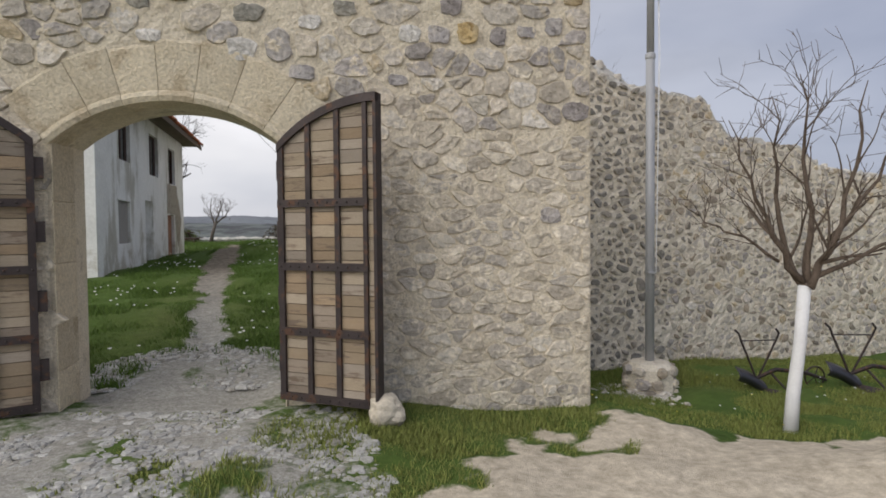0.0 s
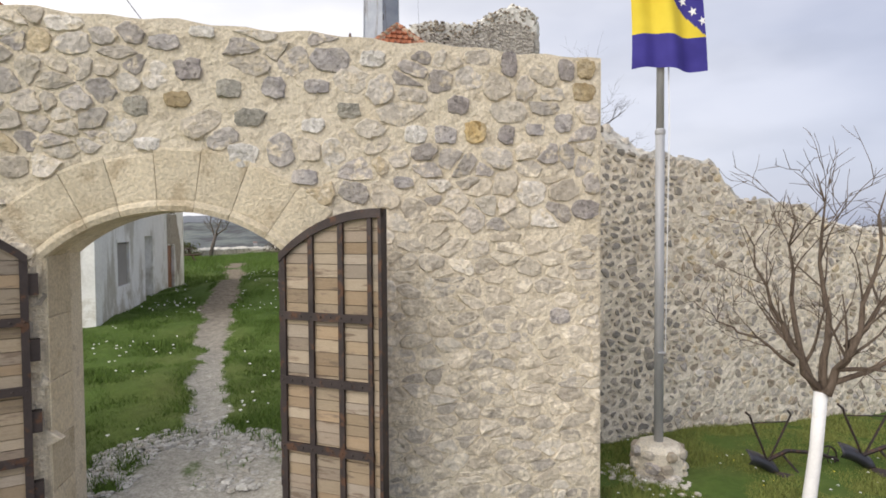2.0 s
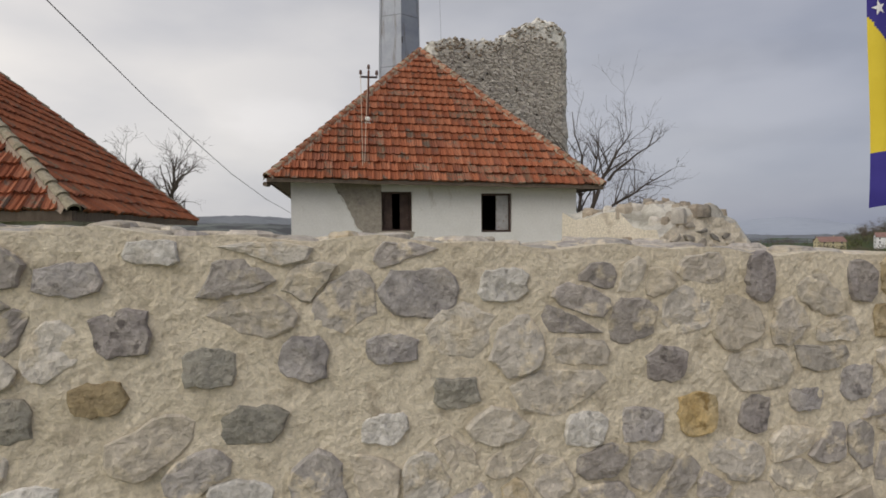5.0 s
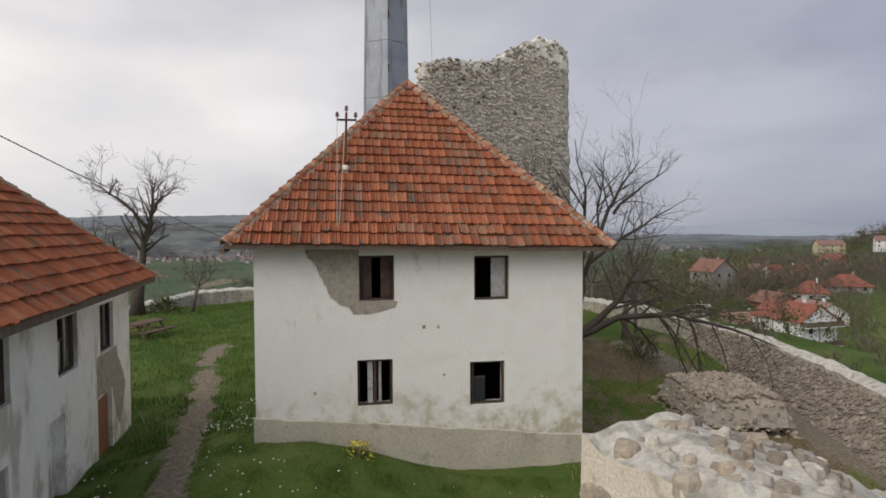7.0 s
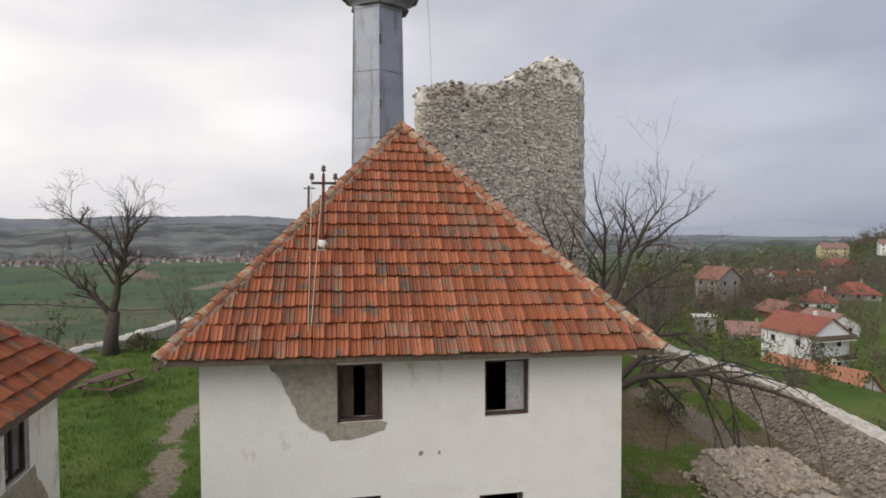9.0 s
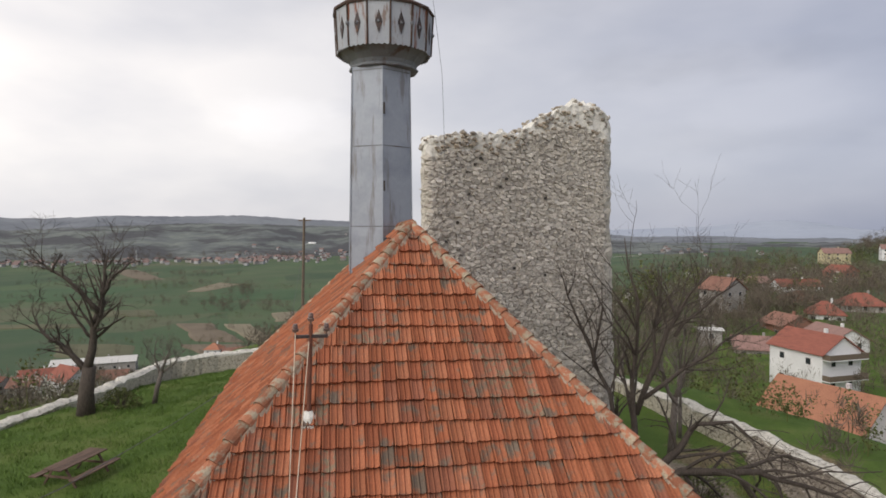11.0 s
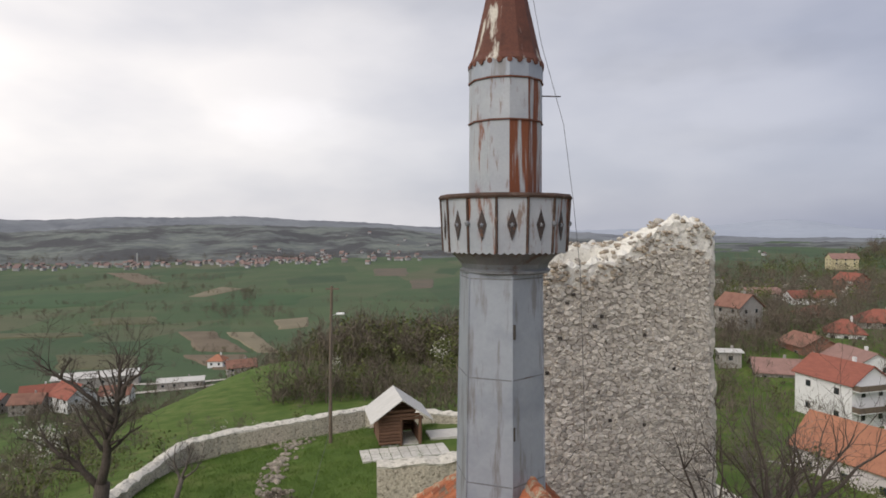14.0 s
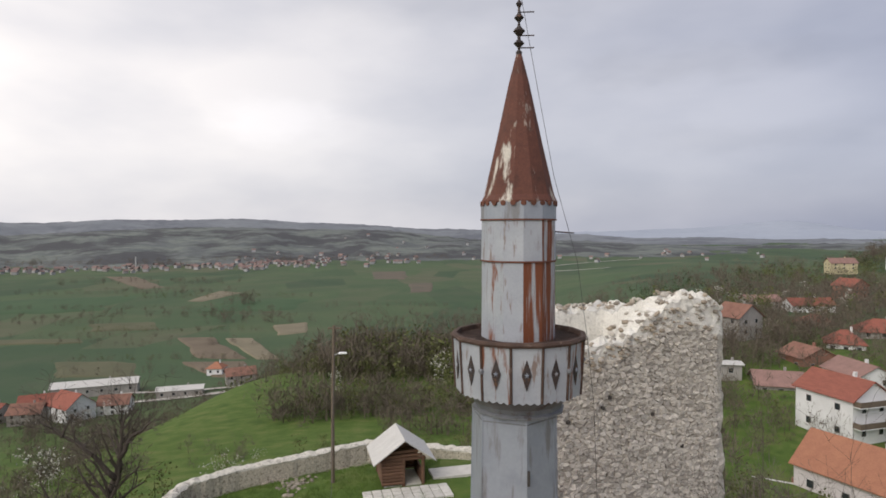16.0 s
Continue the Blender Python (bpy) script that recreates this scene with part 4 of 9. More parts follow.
def gate_wall():
    top = [(u, gate_top(u)) for u in np.arange(1.77, -6.6, -0.14)]
    half = math.degrees(math.asin(ARCH_HALF / ARCH_R))
    arc = [(ARCH_U + ARCH_R * math.sin(radians(a)), ARCH_Z + ARCH_R * math.cos(radians(a))) for a in np.linspace(-half, half, 25)]
    outline = [(-6.6, -0.6)] + [(ARCH_U - ARCH_HALF, -0.6)] + arc + [(ARCH_U + ARCH_HALF, -0.6), (1.77, -0.6)] + top
    n = len(outline)
    bm = bmesh.new()
    front = [bm.verts.new((u, 0, z)) for u, z in outline]
    back = [bm.verts.new((u, 0.72, z)) for u, z in outline]
    bm.faces.new(front)
    bm.faces.new(list(reversed(back)))
    for i in range(n):
        j = (i + 1) % n
        bm.faces.new((front[j], front[i], back[i], back[j]))
    bmesh.ops.recalc_face_normals(bm, faces=bm.faces)
    wall = part("wall_gate", bm, M_MORTAR)
    wall.matrix_basis = GATE
    tagged(wall, "pale limestone rubble gate wall with an arched gateway", "wall", kind="structure")
    rng = random.Random(11)
    marked = [(-2.07, 4.18, 0.25, 0.22, 0), (-0.85, 4.32, 0.36, 0.23, 1), (-0.47, 4.34, 0.28, 0.16, 2), (0.49, 3.70, 0.25, 0.25, 3), (0.83, 4.34, 0.18, 0.25, 0), (1.40, 4.31, 0.17, 0.24, 0), (1.60, 4.33, 0.22, 0.21, 4),
              (1.58, 4.11, 0.26, 0.19, 4), (1.60, 2.96, 0.30, 0.21, 0), (0.33, 3.95, 0.23, 0.19, 0), (-0.09, 3.66, 0.24, 0.18, 2), (0.20, 3.66, 0.24, 0.18, 1), (0.80, 3.67, 0.19, 0.19, 0), (-0.70, 3.86, 0.24, 0.17, 5),
              (-1.57, 3.78, 0.32, 0.17, 5), (-1.95, 4.51, 0.24, 0.12, 2), (-1.62, 3.44, 0.34, 0.22, 2), (1.33, 1.91, 0.24, 0.18, 1)]
    marked += [(-2.27, 4.40, 0.29, 0.15, 1), (-1.35, 4.04, 0.24, 0.22, 1), (-0.98, 4.07, 0.25, 0.14, 1), (-1.02, 3.72, 0.22, 0.15, 2), (1.08, 3.73, 0.23, 0.13, 1), (1.38, 3.80, 0.20, 0.22, 1),
               (-2.42, 3.53, 0.22, 0.13, 2), (-2.50, 3.85, 0.22, 0.18, 5), (-2.17, 3.92, 0.22, 0.17, 4), (-1.75, 4.03, 0.23, 0.19, 5), (-1.10, 3.25, 0.26, 0.17, 1), (-0.20, 3.21, 0.22, 0.12, 1)]
    tones = [((0.22, 0.195, 0.185), (0.33, 0.30, 0.285), (0.43, 0.39, 0.35)), ((0.35, 0.325, 0.32), (0.45, 0.42, 0.40), (0.53, 0.48, 0.43)), ((0.58, 0.55, 0.50), (0.70, 0.67, 0.62), (0.64, 0.59, 0.52)),
             ((0.50, 0.34, 0.14), (0.60, 0.45, 0.23), (0.54, 0.46, 0.31)), ((0.33, 0.25, 0.14), (0.45, 0.36, 0.22), (0.52, 0.44, 0.31)), ((0.27, 0.26, 0.225), (0.37, 0.35, 0.30), (0.45, 0.41, 0.34))]
    special = [surface("marked_stone", list(t), 7, 26, 0.9, 1.0, vary="object", value_vary=0.12, spots=tuple(c * 0.7 for c in t[0]), spot_at=0.60, spot_scale=14, grain=0.4, dist=0.03) for t in tones]
    def keep(c, poly):
        if c[1] > gate_top(c[0]) - 0.03:
            return False
        du, dz = c[0] - ARCH_U, c[1] - ARCH_Z
        if abs(du) < ARCH_HALF + 0.10 and c[1] < SPRING + 0.1:
            return False
        if math.hypot(du, dz) < ARCH_R2 + 0.05 and abs(math.degrees(math.atan2(du, dz))) < half + 3:
            return False
        return not any(((c[0] - u) / (w * 0.5 + 0.05)) ** 2 + ((c[1] - z) / (h * 0.5 + 0.035)) ** 2 < 1 for u, z, w, h, _ in marked)
    fixed = [(m[0], m[1]) for m in marked]
    cells = rubble_cells(-4.6, 1.74, 2.72, 4.62, 0.235, 1.32, keep, fixed=fixed, rng=rng, jitter=1.0, drop=0.04)
    cells += rubble_cells(-4.6, 1.74, -0.25, 2.72, 0.245, 1.8, keep, fixed=fixed, rng=rng, jitter=0.85, drop=0.04)
    cells = [(c, clip_poly(clip_poly(p, 0, 1, gate_top(c[0]) - 0.015), 1, 0, 1.762)) for c, p in cells]
    cells = [(c, p) for c, p in cells if len(p) > 2]
    def washed(c):
        return c[1] < 2.72 or c[1] < 3.0 + 0.9 * fbm(c[0] * 2.3, c[1] * 2.3, 6.0) + 0.5 * fbm(c[0] * 9.0, c[1] * 9.0, 2.0)
    lay_stones(wall, [c for c in cells if not washed(c[0])], 0.008, 0.028, (M_STONE, M_STONE_J), rng, lambda c: -2.9 < c[0] < 1.7, limit=220, rough=16)
    lay_stones(wall, [c for c in cells if washed(c[0])], 0.005, 0.0215, (M_WASHED, M_WASHED_J), rng, lambda c: c[0] > -1.2 and c[1] > 0.6, limit=80, rough=16)
    for u, z, w, h, k in marked:
        poly = [(u + w * 0.5 * (abs(math.cos(a)) ** 0.55) * math.copysign(1, math.cos(a)) * rng.uniform(0.84, 1.10), z + h * 0.5 * (abs(math.sin(a)) ** 0.55) * math.copysign(1, math.sin(a)) * rng.uniform(0.84, 1.10))
                for a in np.linspace(0.2, 2 * math.pi + 0.2, 11, endpoint=False)]
        part("stone", rough_stone((u, z), poly, 0.0, 0.030, rng, n=18), special[k], wall)
    # uneven mortar skin in which the stones are bedded
    us, zs = np.arange(-4.7, 1.771, 0.0324), np.arange(-0.1, 4.72, 0.0325)
    vs, fs, at = [], [], {}
    def inside(u, z):
        if z > gate_top(u) - 0.01:
            return False
        du, dz = u - ARCH_U, z - ARCH_Z
        return not (abs(du) < ARCH_HALF + 0.03 and z < SPRING + 0.12) and not (math.hypot(du, dz) < ARCH_R2 - 0.09 and abs(math.degrees(math.atan2(du, dz))) < half + 3)
    for i, u in enumerate(us):
        for j, z in enumerate(zs):
            if inside(u, z):
                at[i, j] = len(vs)
                y = -0.011 - 0.006 * fbm(u * 3.1, z * 3.1, 2.0) - 0.009 * fbm(u * 8.0, z * 8.0, 5.0) - 0.006 * fbm(u * 22.0, z * 22.0, 8.0)
                vs.append((float(u), min(-0.002, y), float(z)))
    for i in range(len(us) - 1):
        for j in range(len(zs) - 1):
            q = [at.get(k) for k in ((i, j), (i + 1, j), (i + 1, j + 1), (i, j + 1))]
            if None not in q:
                fs.append(tuple(q))
    part("mortar_skin", (vs, fs), M_MORTAR, wall, smooth=False)
    # small stones bedded along the top edge
    for i in range(96):
        u = -4.5 + 6.2 * (i % 32) / 32 + rng.uniform(-0.05, 0.05)
        row = (0.17, 0.36, 0.55)[i // 32]
        z, w, h = gate_top(u), rng.uniform(0.07, 0.15), rng.uniform(0.012, 0.035)
        v, f = stone_geo((0, 0), [(w * math.cos(a), w * 0.9 * math.sin(a)) for a in np.linspace(0, 2 * math.pi, 8, endpoint=False)], 0.0, h, rng, sink=0.05, n=8)
        part("coping_stone", ([(u + p[0], row + p[2] * 0.9, z - 0.015 - p[1]) for p in v], f), M_STONE, wall)
    # dressed arch with a raised moulding along its inner edge
    joints = [-43.5, -26.4, -15.2, -3.3, 8.2, 20.1, 33.8, 44.5]
    for a0, a1 in zip(joints[:-1], joints[1:]):
        a0, a1 = a0 + 0.09, a1 - 0.09
        r2 = ARCH_R2 + rng.uniform(-0.05, 0.03)
        vs, fs = [], []
        rs = [(ARCH_R - 0.012, 0.30), (ARCH_R - 0.012, -0.045), (ARCH_R + 0.035, -0.06), (ARCH_R + 0.07, -0.045), (ARCH_R + 0.085, -0.026), (ARCH_R + 0.11, -0.03), (r2 - 0.035, -0.032), (r2 - 0.012, -0.020), (r2, 0.06)]
        seg = 5
        for s in range(seg + 1):
            a = radians(a0 + (a1 - a0) * s / seg)
            for r, y in rs:
                vs.append((ARCH_U + r * math.sin(a), y + (0.005 if s in (0, seg) and y < -0.02 else 0), ARCH_Z + r * math.cos(a)))
        m = len(rs)
        for s in range(seg):
            for k in range(m - 1):
                fs.append((s * m + k, s * m + k + 1, (s + 1) * m + k + 1, (s + 1) * m + k))
        fs.append(tuple(range(m - 1, -1, -1)))
        fs.append(tuple(range(seg * m, seg * m + m)))
        part("arch_stone", (vs, fs), M_ASHLAR, wall)
    # plastered soffit and jamb blocks inside the passage
    for side in (-1, 1):
        z = 0.05
        while z < SPRING - 0.05:
            h = min(rng.uniform(0.38, 0.6), SPRING - z)
            x = ARCH_U + side * ARCH_HALF
            bm = box_bm(min(x, x - side * 0.012), max(x, x - side * 0.012), -0.02, 0.44, z + 0.006, z + h - 0.006, 0.004)
            part("jamb_stone", bm, M_ASHLAR, wall)
            z += h
    return wall


gate_wall()


def gate_leaf(m, mirror, label):
    """A gate leaf of horizontal boards behind a riveted iron grid; the hinge side is at x = 0, its outer face looks to -y."""
    s = -1 if mirror else 1
    leaf = thing("gate_leaf", m, label, "gate", "gate leaves")
    foot = 0.0
    spring, r = 2.34, ARCH_R
    def top(x):
        return spring + (math.sqrt(max(0, r * r - (ARCH_HALF - x) ** 2)) - math.sqrt(r * r - ARCH_HALF ** 2))
    rng = random.Random(5 + mirror)
    def solid(name, poly, y0, y1, mat):
        n = len(poly)
        vs = [(s * x, y0, z) for x, z in poly] + [(s * x, y1, z) for x, z in poly]
        fs = [tuple(range(n)), tuple(range(2 * n - 1, n - 1, -1))] + [(i, (i + 1) % n + 0, (i + 1) % n + n, i + n)[::-1] for i in range(n)]
        bm = bmesh.new()
        bv = [bm.verts.new(v) for v in vs]
        for f in fs:
            bm.faces.new([bv[i] for i in f])
        bmesh.ops.recalc_face_normals(bm, faces=bm.faces)
        return part(name, bm, mat, leaf)
    cuts = [0.05, 0.345, 0.635, 0.99]
    z = foot + 0.03
    while z < top(LEAF_W):
        h = rng.uniform(0.085, 0.125)
        for a, b in zip(cuts[:-1], cuts[1:]):
            pts = [(x, min(z + h - 0.006, top(x) - 0.03)) for x in np.linspace(b - 0.004, a + 0.004, 5)]
            pts = [p for p in pts if p[1] > z + 0.01]
            if len(pts) >= 2:
                x0, x1 = min(p[0] for p in pts), max(p[0] for p in pts)
                o = rng.uniform(0, 0.008)
                solid("board", [(x0, z), (x1, z)] + pts, -0.012 - o, 0.02, M_WOOD)
        z += h
    back = [(0.01, foot + 0.02), (LEAF_W - 0.01, foot + 0.02)] + [(x, top(x) - 0.02) for x in np.linspace(LEAF_W - 0.01, 0.01, 9)]
    solid("back_sheet", back, 0.021, 0.05, M_OLDWOOD)
    # iron grid
    for x in (0.0, 0.30, 0.60):
        w = 0.05 if x else 0.06
        solid("upright_strap", [(x, foot), (x + w, foot), (x + w, top(x + w) - 0.01), (x, top(x) - 0.01)], -0.045, -0.018, M_IRON)
    solid("upright_strap", [(LEAF_W - 0.135, foot), (LEAF_W - 0.095, foot), (LEAF_W - 0.095, top(LEAF_W - 0.1) - 0.01), (LEAF_W - 0.135, top(LEAF_W - 0.1) - 0.01)], -0.045, -0.018, M_IRON)
    solid("meeting_strap", [(LEAF_W - 0.03, foot), (LEAF_W, foot), (LEAF_W, top(LEAF_W)), (LEAF_W - 0.03, top(LEAF_W))], -0.05, 0.055, M_IRON)
    for z in (foot, foot + 0.60, foot + 1.19, foot + 1.76, foot + 2.29):
        h = 0.07
        xa = 0.0
        if z + h > top(0):
            continue
        solid("cross_strap", [(xa, z), (LEAF_W - 0.09, z), (LEAF_W - 0.09, z + h), (xa, z + h)], -0.052, -0.019, M_IRON)
        for k in range(9):
            x = 0.03 + 0.1 * k
            part("rivet", move(lathe([(0.012, 0), (0.010, 0.006), (0.004, 0.010)], 6), Matrix.Translation((s * x, -0.052, z + h / 2)) @ Matrix.Rotation(radians(90), 4, "X")), M_IRON, leaf)
    arc = [(x, top(x)) for x in np.linspace(0, LEAF_W, 14)]
    solid("arched_strap", arc + [(x, z - 0.075) for x, z in reversed(arc)], -0.055, 0.0, M_IRON)
    for z in (0.35, 0.95, 1.55, 2.1):
        reach = -0.07 if mirror else -0.02
        solid("hinge", [(reach, z - 0.09), (0.02, z - 0.09), (0.02, z + 0.09), (reach, z + 0.09)], -0.03, 0.05, M_IRON)
    return leaf


gate_leaf(pose(-1.265, 4.06, 0.23, 0, 0, -22), False, "open wooden gate leaf with a black riveted iron grid")
gate_leaf(pose(-3.27, 3.68, 0.24, 0, 0, 33.0), True, "open wooden gate leaf folded back beside the arch")


def boulder(name, m, r, mat, seed, label, category="stone"):
    bm = bmesh.new()
    bmesh.ops.create_icosphere(bm, subdivisions=3, radius=1.0)
    for v in bm.verts:
        n = 1 + 0.28 * fbm(v.co.x * 1.2 + seed, v.co.y * 1.2, v.co.z * 1.2) + 0.07 * fbm(v.co.x * 4 + seed, v.co.y * 4, v.co.z * 4)
        v.co = Vector((v.co.x * r[0], v.co.y * r[1], v.co.z * r[2])) * n
    return tagged(part(name, bm, mat, None, smooth=False, m=m), label, category)


M_BOULDER = surface("buff_block", [(0.52, 0.46, 0.36), (0.66, 0.60, 0.49)], 5, 30, 0.9, 0.7, spots=(0.40, 0.35, 0.27), spot_scale=8, dist=0.02)
boulder("stone_block", pose(-0.28, 3.72, gz(-0.28, 3.72) + 0.10, 5, 8, 20), (0.16, 0.13, 0.15), M_BOULDER, 3.0, "buff limestone block holding the gate leaf open")

# ---- curtain wall beside and behind the gate ----
CURTAIN = pose(2.74, 7.357, 0, 0, 0, 21.9)


def curtain_top(u):
    steps = [(-1.8, 4.62), (-1.5, 4.84), (-1.0, 4.74), (-0.5, 4.32), (-0.25, 4.05), (0.05, 3.92), (1.6, 3.86), (1.78, 3.80), (1.9, 3.55), (2.2, 3.28), (3.75, 3.20), (4.2, 2.85), (5.7, 2.76), (9.0, 2.5)]
    for (a, za), (b, zb) in zip(steps[:-1], steps[1:]):
        if u <= b:
            return za + (zb - za) * max(0, (u - a)) / (b - a) + 0.04 * fbm(u * 4, 1.3)
    return 2.5


def core_top(u, d):
    """The rubble core stands higher behind the broken face at the west end."""
    steps = [(-1.8, 4.78), (-1.3, 4.86), (-0.9, 4.80), (-0.2, 4.55), (0.15, 4.35), (0.5, 4.18), (0.9, 3.85), (1.6, 3.6)]
    front = curtain_top(u)
    back = front
    for (a, za), (b, zb) in zip(steps[:-1], steps[1:]):
        if a <= u <= b:
            back = max(front, za + (zb - za) * (u - a) / (b - a))
    return front + (back - front) * float(smooth01(0.05, 0.6, d))


def curtain_wall():
    us = np.arange(-1.8, 9.01, 0.11)
    rng = random.Random(21)
    depth = [0.0, 0.14, 0.3, 0.5, 0.72, 0.95, 1.2, 1.45]
    vs, fs, idx = [], [], []
    cols = []
    for u in us:
        t = curtain_top(u)
        thick = 1.45
        col = [(u, 0, -1.2), (u, 0, t * 0.5), (u, 0.0, t - 0.12)]
        col += [(u, d * thick / 1.45 + 0.03, core_top(u, d) - 0.05 + 0.07 * fbm(u * 2.3, d * 3.0, 4.0) + 0.06 * fbm(u * 7, d * 8, 1)) for d in depth]
        col += [(u, thick + 0.1, t * 0.5), (u, thick + 0.1, -1.2)]
        cols.append(col)
    m = len(cols[0])
    for c in cols:
        vs.extend(c)
    for i in range(len(cols) - 1):
        for k in range(m - 1):
            a = i * m + k
            fs.append((a, a + m, a + m + 1, a + 1))
            idx.append(1 if 2 <= k <= 9 else 0)
    for e in (0, len(cols) - 1):
        fs.append(tuple(range(e * m, e * m + m)) if e == 0 else tuple(range(e * m + m - 1, e * m - 1, -1)))
        idx.append(0)
    wall = tagged(part("wall_curtain", (vs, fs), [M_MORTAR2, M_COPING], idx=idx), "ruined curtain wall of dark fieldstones stepping down", "wall", kind="structure")
    wall.matrix_basis = CURTAIN
    cells = rubble_cells(-1.72, 7.2, -0.7, 4.6, 0.155, 1.25, lambda c, p: c[1] < curtain_top(c[0]) - 0.08, rng=rng, jitter=1.1, drop=0.12)
    cells = [(c, clip_poly(p, 0, 1, min(curtain_top(c[0] - 0.1), curtain_top(c[0] + 0.1)) - 0.05)) for c, p in cells]
    cells = [(c, p) for c, p in cells if len(p) > 2 and c[1] < max(q[1] for q in p) - 0.02]
    us, zs = np.arange(-1.79, 7.4, 0.045), np.arange(-0.6, 4.9, 0.045)
    vs, fs, at = [], [], {}
    for i, u in enumerate(us):
        for j, z in enumerate(zs):
            if z < curtain_top(u) - 0.1:
                at[i, j] = len(vs)
                vs.append((float(u), min(-0.004, -0.022 - 0.016 * fbm(u * 2.2, z * 2.2, 2.0) - 0.022 * fbm(u * 7.0, z * 7.0, 5.0) - 0.012 * fbm(u * 19.0, z * 19.0, 8.0)), float(z)))
    for i in range(len(us) - 1):
        for j in range(len(zs) - 1):
            q = [at.get(k) for k in ((i, j), (i + 1, j), (i + 1, j + 1), (i, j + 1))]
            if None not in q:
                fs.append(tuple(q))
    part("mortar_skin", (vs, fs), M_MORTAR2, wall)
    dark = lambda c: c[0] + 0.9 * fbm(c[0] * 1.1, c[1] * 1.1, 3.0) < 0.9
    pale = [c for c in cells if not dark(c[0])]
    lay_stones(wall, [c for c in cells if dark(c[0])], 0.030, 0.040, (M_DARK, M_DARK_J), rng, lambda c: -0.7 < c[0] < 1.3 and c[1] > 1.2, limit=170, rough=12)
    lay_stones(wall, pale[0::4], 0.024, 0.034, (M_BROWNSTONE, M_BROWNSTONE_J), rng, lambda c: c[0] < 2.6 and c[1] > 1.2, limit=60, rough=12)
    lay_stones(wall, pale[1::4] + pale[2::4] + pale[3::4], 0.012, 0.030, (M_STONE, M_STONE_J), rng, lambda c: c[0] < 2.6 and c[1] > 1.2, limit=60, rough=12)
    # stones in the broken end
    ends = rubble_cells(0.02, 1.5, 0.3, 4.5, 0.2, 1.3, lambda c, p: c[1] < curtain_top(-1.75) - 0.12, rng=rng, jitter=1.0)
    for c, poly in ends:
        v, f = rough_stone(c, poly, 0.02, rng.uniform(0.03, 0.09), rng, n=10)
        part("stone", ([(-1.8 + p[1], 1.5 - p[0], p[2]) for p in v], f), M_BROWNSTONE, wall)
    # loose rubble on the broken top
    for i in range(210):
        u, d = rng.uniform(-1.75, 5.0) if i % 3 else rng.uniform(-1.75, -0.4), rng.uniform(0.0, 1.35)
        w = rng.uniform(0.04, 0.11)
        v, f = stone_geo((0, 0), [(w * math.cos(a) * rng.uniform(.8, 1.1), w * 0.8 * math.sin(a)) for a in np.linspace(0, 2 * math.pi, 8, endpoint=False)], 0.0, rng.uniform(0.03, 0.09), rng, sink=0.05, n=8)
        z = core_top(u, d) - 0.085 + 0.07 * fbm(u * 2.3, d * 3.0, 4.0)
        part("top_stone", ([(u + p[0], d + p[2], z - p[1]) for p in v], f), M_BROWNSTONE if i % 3 == 0 else M_PALE, wall)
    return wall


curtain_wall()
# ---- ruined tower ----
TOWER = pose(1.19, 32.8, 0, 0, 0, 20.7)


def tower_top(u, v):
    """The broken rim: low on the west, a peak near the east corner."""
    prof = [(-3.4, 12.6), (-2.9, 13.6), (-2.2, 13.9), (-0.6, 14.0), (0.7, 14.1), (1.3, 14.4), (1.7, 14.75), (2.6, 15.15), (3.2, 15.35), (4.3, 15.3), (4.75, 15.05), (5.3, 14.5)]
    z = prof[-1][1]
    for (a, za), (b, zb) in zip(prof[:-1], prof[1:]):
        if u <= b:
            z = za + (zb - za) * max(0.0, (u - a)) / (b - a)
            break
    back = float(smooth01(1.5, 5.0, v))
    return z * (1 - back) + 14.45 * back + 0.16 * fbm(u * 2.1, v * 2.1, 3.0) + 0.08 * fbm(u * 6, v * 6, 1.0)


def cap_depth(u):
    """How far the lime cap runs down the face."""
    return 0.62 + 0.35 * fbm(u * 1.3, 4.0) + 0.16 * fbm(u * 5.0, 2.0) + 0.45 * float(smooth01(2.2, 3.6, u))


